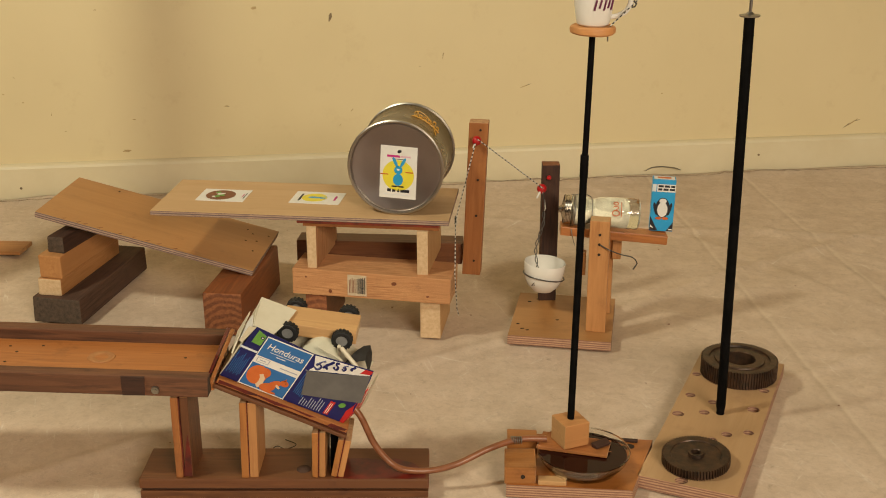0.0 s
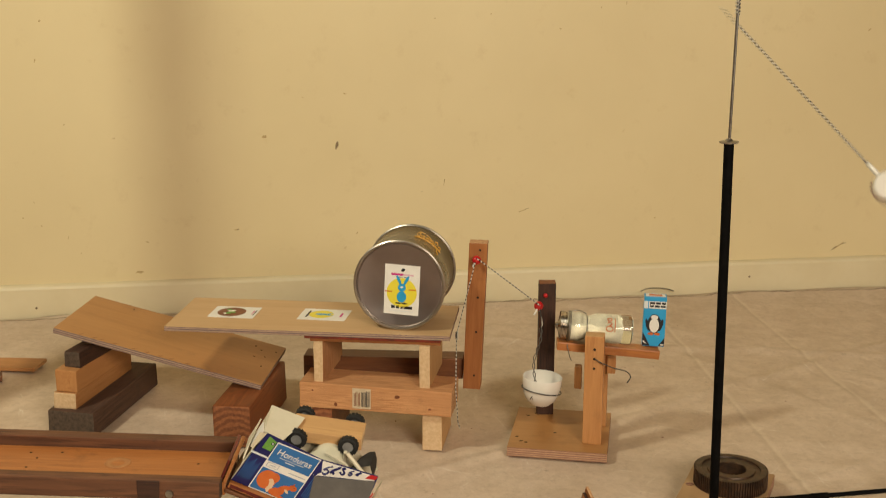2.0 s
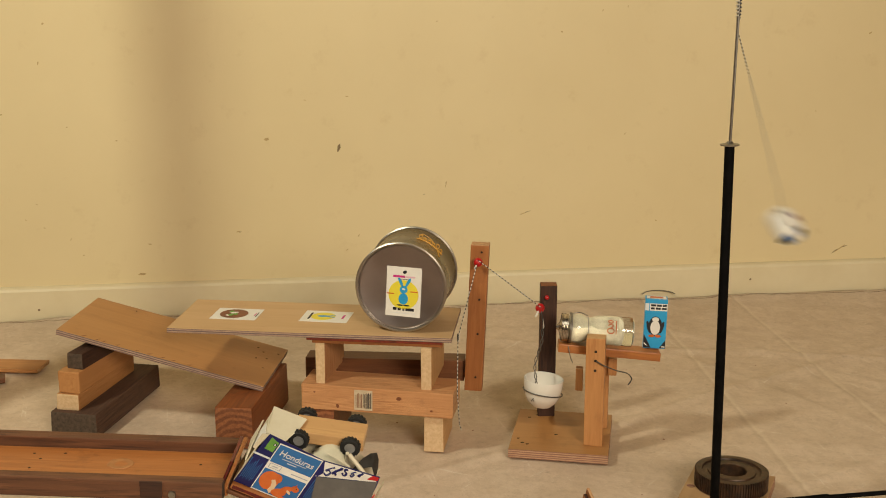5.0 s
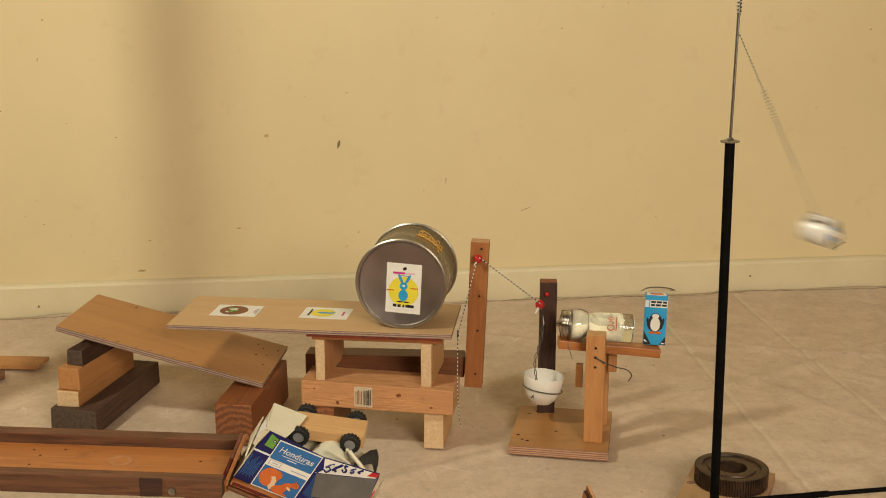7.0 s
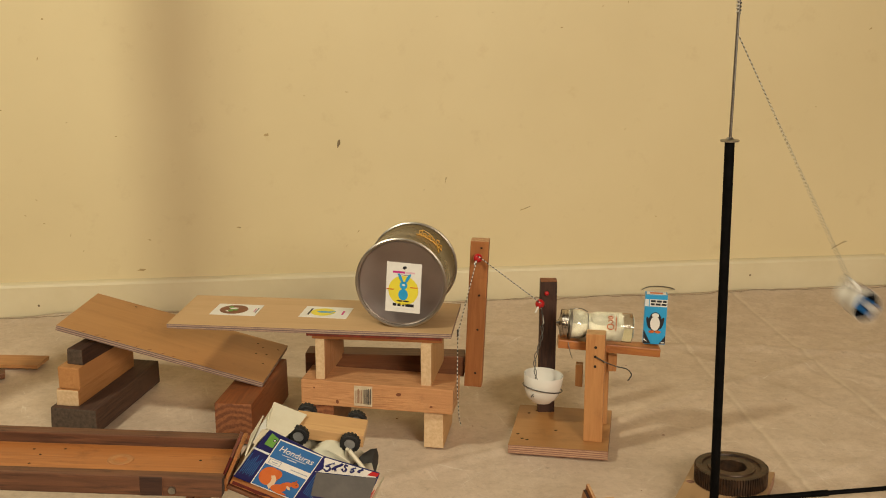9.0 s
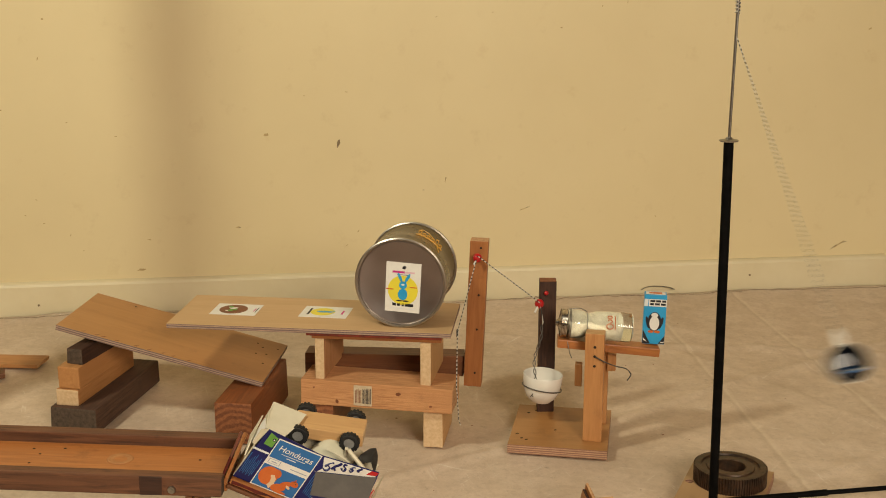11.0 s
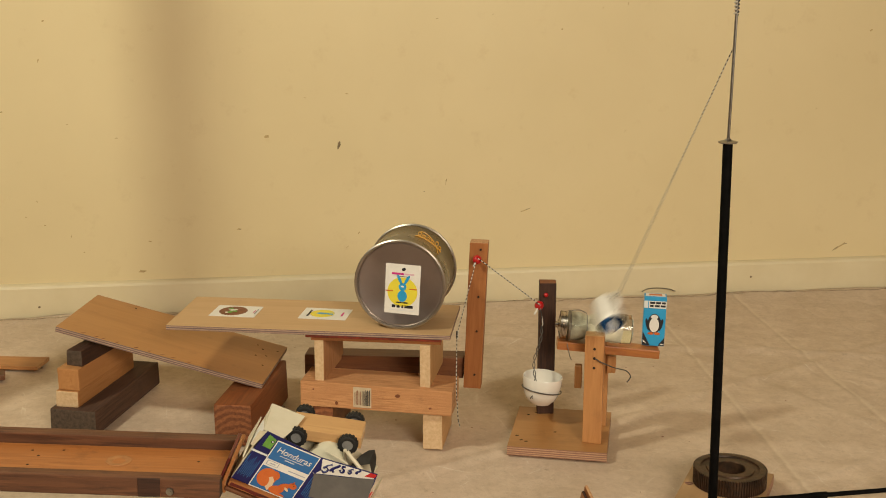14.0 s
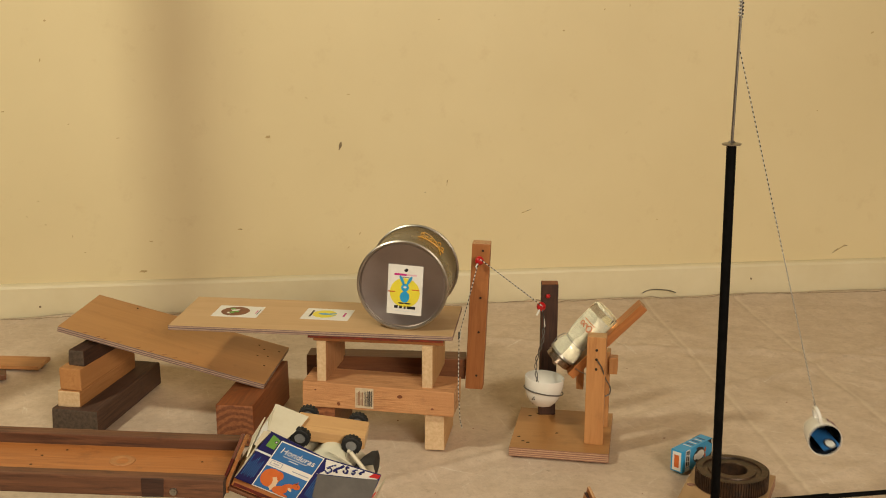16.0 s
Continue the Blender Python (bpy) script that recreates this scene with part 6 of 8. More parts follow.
# ---- what moves ----
def motions():
    walk(float_rod, [
        (0, pose(0.1820, 1.4700, 0.0500, 0, 0.4, 0.0)), (0.2, pose(0.1820, 1.4700, 0.0500, 0, 1.0, 0.0)), (0.3, pose(0.1820, 1.4700, 0.0500, 0, 2.6, 0.0)),
        (0.4, pose(0.1830, 1.4700, 0.0500, 0, 5.2, 0.0)), (0.5, pose(0.1830, 1.4700, 0.0500, 0, 7.9, 0.0)), (0.6, pose(0.1840, 1.4700, 0.0510, 0, 13.2, 0.0)),
        (0.7, pose(0.1850, 1.4700, 0.0520, 0, 19.6, 0.0)), (0.8, pose(0.1860, 1.4700, 0.0540, 0, 28.0, 1.0)), (0.9, pose(0.1870, 1.4720, 0.0560, 0, 34.5, 2.0)),
        (1, pose(0.1890, 1.4760, 0.0520, 0, 42.0, 3.0)), (1.1, pose(0.1940, 1.4900, 0.0580, 0, 50.0, 5.0)), (1.2, pose(0.2050, 1.5200, 0.0620, 0, 61.0, 9.0) @ pose(0, 0, 0, 0, 0, 10)),
        (1.3, pose(0.2170, 1.5520, 0.0600, 0, 78.0, 12.0) @ pose(0, 0, 0, 0, 0, 22)), (1.4, pose(0.2260, 1.5720, 0.0520, 0, 87.0, 14.0) @ pose(0, 0, 0, 0, 0, 32)), (1.5, pose(0.2265, 1.5735, 0.0490, 0, 91.0, 14.3) @ pose(0, 0, 0, 0, 0, 35)),
        (1.6, pose(0.2265, 1.5735, 0.0490, 0, 92.0, 14.3) @ pose(0, 0, 0, 0, 0, 35)), (16, pose(0.2265, 1.5735, 0.0490, 0, 92.0, 14.3) @ pose(0, 0, 0, 0, 0, 35))])
    walk(mug, [
        (0, pose(0.1893, 1.4700, 0.6727, -90.4, -0.0, -90.0)), (0.2, pose(0.1959, 1.4700, 0.6726, -91.0, -0.0, -90.0)), (0.3, pose(0.2132, 1.4700, 0.6719, -92.6, -0.0, -90.0)),
        (0.4, pose(0.2424, 1.4700, 0.6699, -95.2, -0.0, -90.0)), (0.5, pose(0.2716, 1.4700, 0.6664, -97.9, -0.0, -90.0)), (0.6, pose(0.3291, 1.4700, 0.6566, -103.2, -0.0, -90.0)),
        (0.7, pose(0.3967, 1.4700, 0.6376, -109.6, -0.0, -90.0)), (0.8, pose(0.4809, 1.4751, 0.6024, -118.0, -0.0, -89.0)), (0.9, pose(0.5420, 1.4844, 0.5675, -124.5, -0.0, -88.0)),
        (1, pose(0.6073, 1.4979, 0.5127, -132.0, -0.0, -87.0)), (1.1, pose(0.6212, 1.6200, 0.5531, -171.0, -18.1, -67.4)), (1.2, pose(0.6312, 1.8299, 0.5169, 144.3, -18.5, -39.6)),
        (1.3, pose(0.5492, 1.9545, 0.5150, 105.0, -0.9, -19.5)), (1.4, pose(0.3904, 1.9178, 0.5763, 70.3, 25.0, -14.0)), (1.5, pose(0.2411, 1.7396, 0.5938, 38.1, 44.0, -12.0)),
        (1.6, pose(0.1765, 1.5043, 0.6017, -3.9, 47.7, -10.0)), (1.7, pose(0.2207, 1.3201, 0.5618, 5.8, 53.7, 35.0)), (1.8, pose(0.3659, 1.2701, 0.5471, 22.0, 53.1, 80.0)),
        (1.9, pose(0.5467, 1.3746, 0.5590, 27.9, 46.6, 125.0)), (2, pose(0.6570, 1.5839, 0.5745, 19.8, 44.9, 170.0)), (2.1, pose(0.6991, 1.8022, 0.5236, 18.3, 49.4, -150.0)),
        (2.2, pose(0.5773, 1.9317, 0.4837, 25.9, 47.4, -110.0)), (2.3, pose(0.3741, 1.9159, 0.4852, 35.9, 41.9, -60.0)), (2.4, pose(0.2438, 1.7641, 0.5141, 40.3, 35.1, -10.0)),
        (2.5, pose(0.1835, 1.5453, 0.5500, 25.2, 44.3, 20.0)), (2.6, pose(0.2215, 1.3569, 0.5641, 40.8, 51.0, 75.0)), (2.7, pose(0.3353, 1.2812, 0.5423, 62.7, 36.5, 130.0)),
        (2.8, pose(0.4581, 1.3498, 0.5184, 63.7, -9.5, -162.5)), (2.9, pose(0.6008, 1.5308, 0.5166, 53.4, -12.8, -95.0)), (3, pose(0.6262, 1.7444, 0.5378, 56.7, -25.1, -25.0)),
        (3.1, pose(0.5571, 1.8979, 0.5109, 61.4, -27.8, 5.0)), (3.2, pose(0.4511, 1.9260, 0.4883, 34.5, -43.4, 67.5)), (3.3, pose(0.2976, 1.8181, 0.4744, 17.2, -36.0, 130.0)),
        (3.4, pose(0.2338, 1.6218, 0.4885, 15.3, -30.7, -170.0)), (3.5, pose(0.2619, 1.4215, 0.5202, 8.4, -39.6, -110.0)), (3.6, pose(0.3258, 1.3019, 0.5416, -10.0, -42.3, -65.0)),
        (3.7, pose(0.4397, 1.3126, 0.5344, -21.3, -23.1, -20.0)), (3.8, pose(0.5548, 1.4478, 0.5095, -13.2, -3.4, 33.3)), (3.9, pose(0.5971, 1.6497, 0.5029, -7.0, -9.0, 86.7)),
        (4, pose(0.5561, 1.8337, 0.4983, -17.4, -8.0, 140.0)), (4.1, pose(0.4610, 1.9238, 0.5037, -16.5, 28.6, -155.0)), (4.2, pose(0.3261, 1.8836, 0.5125, 7.0, 43.1, -90.0)),
        (4.3, pose(0.2053, 1.7307, 0.5186, 17.4, 41.3, -33.3)), (4.4, pose(0.1761, 1.5286, 0.5164, 23.6, 42.5, 23.3)), (4.5, pose(0.2257, 1.3601, 0.5199, 40.8, 45.0, 80.0)),
        (4.6, pose(0.3424, 1.2931, 0.5145, 60.8, 28.8, 136.7)), (4.7, pose(0.4834, 1.3540, 0.4965, 59.8, -0.7, -166.7)), (4.8, pose(0.5960, 1.5173, 0.4751, 48.9, -5.4, -110.0)),
        (4.9, pose(0.6370, 1.7169, 0.4618, 52.2, -7.0, -53.3)), (5, pose(0.5912, 1.8731, 0.4581, 50.6, -27.7, 3.3)), (5.1, pose(0.4774, 1.9241, 0.4583, 31.1, -40.8, 60.0)),
        (5.2, pose(0.3411, 1.8504, 0.4607, 12.6, -36.4, 116.7)), (5.3, pose(0.2362, 1.6818, 0.4696, 9.4, -30.7, 173.3)), (5.4, pose(0.2037, 1.4848, 0.4852, 3.3, -37.3, -130.0)),
        (5.5, pose(0.2562, 1.3365, 0.4970, -17.5, -35.4, -73.3)), (5.6, pose(0.3728, 1.2940, 0.4932, -30.9, -7.5, -16.7)), (5.7, pose(0.5079, 1.3733, 0.4743, -20.2, 15.6, 40.0)),
        (5.8, pose(0.6088, 1.5433, 0.4536, -11.7, 14.5, 96.7)), (5.9, pose(0.6351, 1.7383, 0.4427, -14.8, 20.0, 153.3)), (6, pose(0.5733, 1.8839, 0.4409, -6.7, 36.3, -150.0)),
        (6.1, pose(0.4431, 1.9251, 0.4405, 12.8, 41.2, -93.3)), (6.2, pose(0.2869, 1.8467, 0.4394, 25.9, 35.0, -36.7)), (6.3, pose(0.1856, 1.6788, 0.4458, 31.6, 29.9, 20.0)),
        (6.4, pose(0.1834, 1.4846, 0.4755, 25.8, 38.1, 50.0)), (6.5, pose(0.2454, 1.3365, 0.4821, 51.3, 25.1, 120.0)), (6.6, pose(0.3732, 1.2893, 0.4696, 53.9, -13.8, -175.0)),
        (6.7, pose(0.5142, 1.3601, 0.4584, 33.3, -31.3, -110.0)), (6.8, pose(0.6100, 1.5223, 0.4372, 11.8, -29.5, -30.0)), (6.9, pose(0.6866, 1.7162, 0.4222, 19.4, -35.6, 5.0)),
        (7, pose(0.6510, 1.8713, 0.4413, 8.3, -44.0, 50.0)), (7.1, pose(0.5322, 1.9313, 0.4325, -6.7, -40.3, 95.0)), (7.2, pose(0.3858, 1.8750, 0.4274, -18.2, -24.2, 150.0)),
        (7.3, pose(0.2466, 1.7230, 0.4265, -16.9, -15.1, -150.0)), (7.4, pose(0.1855, 1.5299, 0.4401, -26.5, -2.7, -75.0)), (7.5, pose(0.2169, 1.3644, 0.4636, -25.9, 29.3, -5.0)),
        (7.6, pose(0.2970, 1.2851, 0.4691, 2.7, 46.8, 60.0)), (7.7, pose(0.4348, 1.3195, 0.4461, 14.1, 39.6, 100.0)), (7.8, pose(0.5711, 1.4553, 0.4183, 24.0, 25.6, 165.0)),
        (7.9, pose(0.6411, 1.6447, 0.4019, 4.6, 28.7, -180.0)), (8, pose(0.6438, 1.8219, 0.3988, 18.4, 36.3, -120.0)), (8.1, pose(0.5569, 1.9256, 0.4213, 23.8, 40.0, -90.0)),
        (8.2, pose(0.4137, 1.9206, 0.4222, 34.4, 31.4, -45.0)), (8.3, pose(0.2736, 1.8088, 0.4071, 34.0, 21.5, -0.0)), (8.4, pose(0.2204, 1.6286, 0.4125, 24.3, 24.0, 30.0)),
        (8.5, pose(0.2155, 1.4413, 0.4230, 35.9, 24.7, 90.0)), (8.6, pose(0.2876, 1.3100, 0.4377, 51.6, 0.4, 155.0)), (8.7, pose(0.4081, 1.2784, 0.4398, 35.9, -35.1, -135.0)),
        (8.8, pose(0.5128, 1.3568, 0.4209, 7.8, -35.9, -70.0)), (8.9, pose(0.6245, 1.5188, 0.3840, 6.1, -28.1, -20.0)), (9, pose(0.6691, 1.7105, 0.3611, 12.2, -31.1, 15.0)),
        (9.1, pose(0.6116, 1.8690, 0.3668, 5.0, -36.5, 60.0)), (9.2, pose(0.5191, 1.9424, 0.3770, -7.6, -36.7, 100.0)), (9.3, pose(0.3843, 1.9074, 0.3756, -20.5, -21.7, 154.3)),
        (9.4, pose(0.2593, 1.7756, 0.3820, -19.8, -9.4, -151.4)), (9.5, pose(0.1899, 1.5898, 0.3965, -21.8, -7.4, -97.1)), (9.6, pose(0.1973, 1.4097, 0.4162, -30.5, 4.6, -42.9)),
        (9.7, pose(0.2786, 1.2927, 0.4271, -25.7, 29.7, 11.4)), (9.8, pose(0.4068, 1.2755, 0.4189, -5.6, 40.2, 65.7)), (9.9, pose(0.5406, 1.3630, 0.3962, 11.3, 34.7, 120.0)),
        (10, pose(0.6378, 1.5274, 0.3747, 15.9, 27.8, 174.3)), (10.1, pose(0.6679, 1.7170, 0.3661, 21.2, 29.4, -131.4)), (10.2, pose(0.6218, 1.8729, 0.3680, 36.0, 26.5, -77.1)),
        (10.3, pose(0.5142, 1.9471, 0.3700, 47.2, 6.6, -22.9)), (10.4, pose(0.3784, 1.9174, 0.3675, 41.2, -15.7, 31.4)), (10.5, pose(0.2562, 1.7933, 0.3668, 30.0, -21.7, 85.7)),
        (10.6, pose(0.1848, 1.6131, 0.3765, 26.9, -24.2, 140.0)), (10.7, pose(0.1858, 1.4314, 0.3948, 21.6, -35.1, -165.7)), (10.8, pose(0.2589, 1.3029, 0.4080, 3.4, -42.5, -111.4)),
        (10.9, pose(0.3832, 1.2655, 0.4034, -17.5, -34.8, -57.1)), (11, pose(0.5246, 1.3299, 0.3819, -25.2, -15.5, -2.9)), (11.1, pose(0.6447, 1.4762, 0.3579, -22.6, -4.0, 51.4)),
        (11.2, pose(0.7147, 1.6609, 0.3454, -25.3, 4.0, 105.7)), (11.3, pose(0.6926, 1.8299, 0.3467, -24.0, 21.7, 160.0)), (11.4, pose(0.5699, 1.9341, 0.3312, -13.1, 32.0, -150.0)),
        (11.5, pose(0.4099, 1.9439, 0.3282, 0.5, 35.2, -100.0)), (11.6, pose(0.2898, 1.8573, 0.3353, -4.5, 29.5, -85.0)), (11.7, pose(0.1780, 1.6997, 0.3721, -16.6, 22.0, -70.0)),
        (11.8, pose(0.1550, 1.5166, 0.3783, -20.1, 22.3, -35.0)), (11.9, pose(0.2029, 1.3597, 0.3875, -21.1, 29.2, 0.0)), (12, pose(0.2892, 1.2730, 0.3913, -31.3, 19.1, 0.0)),
        (12.1, pose(0.4434, 1.2799, 0.3716, -12.2, 33.9, 60.0)), (12.2, pose(0.5652, 1.3778, 0.3573, -0.6, 31.5, 105.0)), (12.3, pose(0.6479, 1.5386, 0.3470, 2.2, 27.5, 150.0)),
        (12.4, pose(0.7046, 1.7176, 0.3380, 4.5, 33.5, -165.0)), (12.5, pose(0.6858, 1.8658, 0.3403, 17.5, 38.2, -120.0)), (12.6, pose(0.5579, 1.9434, 0.3344, 29.4, 32.4, -75.0)),
        (12.7, pose(0.4025, 1.9302, 0.3219, 35.6, 21.2, -30.0)), (12.8, pose(0.2906, 1.8307, 0.3363, 36.0, 9.4, 15.0)), (12.9, pose(0.1858, 1.6725, 0.3372, 35.3, 8.6, 60.0)),
        (13, pose(0.1639, 1.4982, 0.3495, 40.4, 5.5, 105.0)), (13.1, pose(0.2149, 1.3538, 0.3675, 45.6, -7.3, 150.0)), (13.2, pose(0.2825, 1.2768, 0.3810, 39.3, -29.2, -165.0)),
        (13.3, pose(0.4193, 1.2863, 0.3634, 24.6, -34.2, -120.0)), (13.4, pose(0.5368, 1.3786, 0.3412, 12.7, -29.9, -75.0)), (13.5, pose(0.6189, 1.5289, 0.3230, 16.2, -23.0, -45.0)),
        (13.6, pose(0.6395, 1.6980, 0.3291, 26.7, -19.1, -25.0)), (13.7, pose(0.5753, 1.8426, 0.3315, 25.6, -25.9, 20.0)), (13.8, pose(0.4891, 1.9266, 0.3250, 38.3, -17.3, 15.0)),
        (13.9, pose(0.3741, 1.9299, 0.3116, 41.7, -0.5, 10.0)), (14, pose(0.2871, 1.8530, 0.2981, 36.7, 5.7, 20.0)), (14.1, pose(0.2215, 1.7162, 0.2926, 28.1, 14.3, 30.0)),
        (14.2, pose(0.1933, 1.5543, 0.3060, 31.5, 11.6, 80.0)), (14.3, pose(0.2225, 1.4072, 0.3260, 39.4, 3.3, 130.0)), (14.4, pose(0.2942, 1.3105, 0.3457, 40.7, -16.8, 180.0)),
        (14.5, pose(0.3986, 1.2866, 0.3473, 27.4, -31.6, -130.0)), (14.6, pose(0.5142, 1.3398, 0.3242, 16.6, -30.8, -90.0)), (14.7, pose(0.5996, 1.4559, 0.2891, 16.8, -23.6, -65.0)),
        (14.8, pose(0.6450, 1.6062, 0.2874, 23.3, -17.9, -45.0)), (14.9, pose(0.6446, 1.7545, 0.2643, 31.1, -12.2, -31.5)), (15, pose(0.5651, 1.8662, 0.2857, 36.8, -6.2, -18.0)),
        (15.1, pose(0.5323, 1.9160, 0.2834, 35.8, -16.8, 8.5)), (15.2, pose(0.4227, 1.8939, 0.3164, 32.4, -18.9, 35.0)), (15.3, pose(0.3646, 1.8950, 0.3066, 37.2, -4.7, 20.0)),
        (15.4, pose(0.3603, 1.8750, 0.2588, 31.6, 7.2, -0.0)), (15.5, pose(0.3825, 1.8000, 0.2078, 22.5, 2.7, 5.0)), (15.6, pose(0.4098, 1.7000, 0.1795, 12.5, 0.1, 10.0)),
        (15.7, pose(0.4501, 1.5650, 0.1987, -1.0, -1.5, 10.0)), (15.8, pose(0.5029, 1.5500, 0.1943, -3.2, -6.4, 6.0)), (15.9, pose(0.5599, 1.5700, 0.1959, -2.2, -12.1, 1.0)),
        (16, pose(0.5893, 1.6000, 0.1784, 0.3, -14.8, -2.0))])
    walk(cord_top, [
        (0, pose(0.4260, 1.6120, 0.8120, -158.7, 30.8, -142.7)), (0.2, pose(0.4260, 1.6120, 0.8116, -157.7, 31.4, -141.8)), (0.3, pose(0.4260, 1.6120, 0.8114, -154.4, 33.3, -138.9)),
        (0.4, pose(0.4260, 1.6120, 0.8112, -147.6, 36.8, -133.3)), (0.5, pose(0.4260, 1.6120, 0.8109, -138.6, 40.6, -126.5)), (0.6, pose(0.4260, 1.6120, 0.8107, -114.6, 47.8, -108.8)),
        (0.7, pose(0.4260, 1.6120, 0.8105, -81.1, 53.0, -82.8)), (0.8, pose(0.4260, 1.6120, 0.8103, -48.0, 54.0, -53.9)), (0.9, pose(0.4260, 1.6120, 0.8101, -32.8, 53.4, -38.8)),
        (1, pose(0.4260, 1.6120, 0.8099, -22.4, 53.4, -27.2)), (1.1, pose(0.4260, 1.6120, 0.8097, -0.7, 55.5, -0.9)), (1.2, pose(0.4260, 1.6120, 0.8095, 36.4, 50.6, 43.6)),
        (1.3, pose(0.4260, 1.6120, 0.8092, 62.6, 44.2, 70.1)), (1.4, pose(0.4260, 1.6120, 0.8090, 103.6, 39.8, 98.8)), (1.5, pose(0.4260, 1.6120, 0.8088, 158.6, 44.7, 150.9)),
        (1.6, pose(0.4260, 1.6120, 0.8086, -163.0, 35.9, -152.5)), (1.7, pose(0.4260, 1.6120, 0.8084, -138.0, 34.0, -121.8)), (1.8, pose(0.4260, 1.6120, 0.8082, -100.8, 36.9, -96.5)),
        (1.9, pose(0.4260, 1.6120, 0.8080, -48.1, 43.3, -58.4)), (2, pose(0.4260, 1.6120, 0.8078, -1.1, 44.8, -1.6)), (2.1, pose(0.4260, 1.6120, 0.8075, 27.2, 40.3, 38.4)),
        (2.2, pose(0.4260, 1.6120, 0.8073, 59.2, 42.6, 68.0)), (2.3, pose(0.4260, 1.6120, 0.8071, 108.2, 46.9, 103.5)), (2.4, pose(0.4260, 1.6120, 0.8069, 151.0, 52.2, 145.0)),
        (2.5, pose(0.4260, 1.6120, 0.8067, -165.2, 45.7, -159.7)), (2.6, pose(0.4260, 1.6120, 0.8065, -139.3, 37.3, -125.1)), (2.7, pose(0.4260, 1.6120, 0.8063, -109.5, 39.4, -102.6)),
        (2.8, pose(0.4260, 1.6120, 0.8061, -82.5, 50.4, -84.2)), (2.9, pose(0.4260, 1.6120, 0.8058, -24.4, 59.6, -27.7)), (3, pose(0.4260, 1.6120, 0.8056, 24.1, 50.7, 30.0)),
        (3.1, pose(0.4260, 1.6120, 0.8054, 54.1, 45.2, 62.8)), (3.2, pose(0.4260, 1.6120, 0.8052, 78.5, 45.7, 81.7)), (3.3, pose(0.4260, 1.6120, 0.8050, 122.5, 53.3, 117.0)),
        (3.4, pose(0.4260, 1.6120, 0.8048, 172.3, 57.9, 171.0)), (3.5, pose(0.4260, 1.6120, 0.8046, -143.9, 47.5, -135.3)), (3.6, pose(0.4260, 1.6120, 0.8044, -122.4, 37.4, -111.0)),
        (3.7, pose(0.4260, 1.6120, 0.8041, -89.1, 39.4, -89.4)), (3.8, pose(0.4260, 1.6120, 0.8039, -45.4, 51.3, -52.5)), (3.9, pose(0.4260, 1.6120, 0.8037, 8.7, 56.4, 10.4)),
        (4, pose(0.4260, 1.6120, 0.8035, 50.1, 46.9, 58.6)), (4.1, pose(0.4260, 1.6120, 0.8033, 84.0, 41.6, 86.0)), (4.2, pose(0.4260, 1.6120, 0.8031, 122.6, 44.3, 114.0)),
        (4.3, pose(0.4260, 1.6120, 0.8029, 161.8, 48.3, 156.3)), (4.4, pose(0.4260, 1.6120, 0.8027, -162.8, 47.5, -157.3)), (4.5, pose(0.4260, 1.6120, 0.8024, -136.5, 42.1, -125.3)),
        (4.6, pose(0.4260, 1.6120, 0.8022, -108.1, 43.0, -102.6)), (4.7, pose(0.4260, 1.6120, 0.8020, -74.3, 51.7, -77.5)), (4.8, pose(0.4260, 1.6120, 0.8018, -27.2, 61.9, -30.2)),
        (4.9, pose(0.4260, 1.6120, 0.8016, 21.9, 57.6, 25.5)), (5, pose(0.4260, 1.6120, 0.8014, 47.8, 49.5, 55.4)), (5.1, pose(0.4260, 1.6120, 0.8012, 73.7, 47.8, 77.7)),
        (5.2, pose(0.4260, 1.6120, 0.8010, 109.7, 53.1, 106.0)), (5.3, pose(0.4260, 1.6120, 0.8007, 158.8, 58.0, 155.4)), (5.4, pose(0.4260, 1.6120, 0.8005, -159.0, 50.3, -153.5)),
        (5.5, pose(0.4260, 1.6120, 0.8003, -134.9, 41.9, -123.7)), (5.6, pose(0.4260, 1.6120, 0.8001, -104.8, 41.7, -100.0)), (5.7, pose(0.4260, 1.6120, 0.7999, -64.4, 50.4, -69.7)),
        (5.8, pose(0.4260, 1.6120, 0.7997, -16.1, 58.8, -18.6)), (5.9, pose(0.4260, 1.6120, 0.7995, 27.7, 54.2, 33.0)), (6, pose(0.4260, 1.6120, 0.7993, 56.6, 48.5, 63.7)),
        (6.1, pose(0.4260, 1.6120, 0.7990, 88.9, 48.8, 89.1)), (6.2, pose(0.4260, 1.6120, 0.7988, 129.1, 53.3, 123.1)), (6.3, pose(0.4260, 1.6120, 0.7986, 169.1, 55.5, 166.9)),
        (6.4, pose(0.4260, 1.6120, 0.7984, -156.1, 50.1, -150.0)), (6.5, pose(0.4260, 1.6120, 0.7982, -131.6, 44.9, -122.1)), (6.6, pose(0.4260, 1.6120, 0.7980, -103.6, 46.3, -99.9)),
        (6.7, pose(0.4260, 1.6120, 0.7978, -68.4, 52.5, -72.6)), (6.8, pose(0.4260, 1.6120, 0.7976, -25.5, 60.5, -28.7)), (6.9, pose(0.4260, 1.6120, 0.7973, 16.3, 53.4, 20.0)),
        (7, pose(0.4260, 1.6120, 0.7971, 38.2, 46.0, 47.6)), (7.1, pose(0.4260, 1.6120, 0.7969, 63.8, 47.0, 70.2)), (7.2, pose(0.4260, 1.6120, 0.7967, 99.2, 53.4, 97.4)),
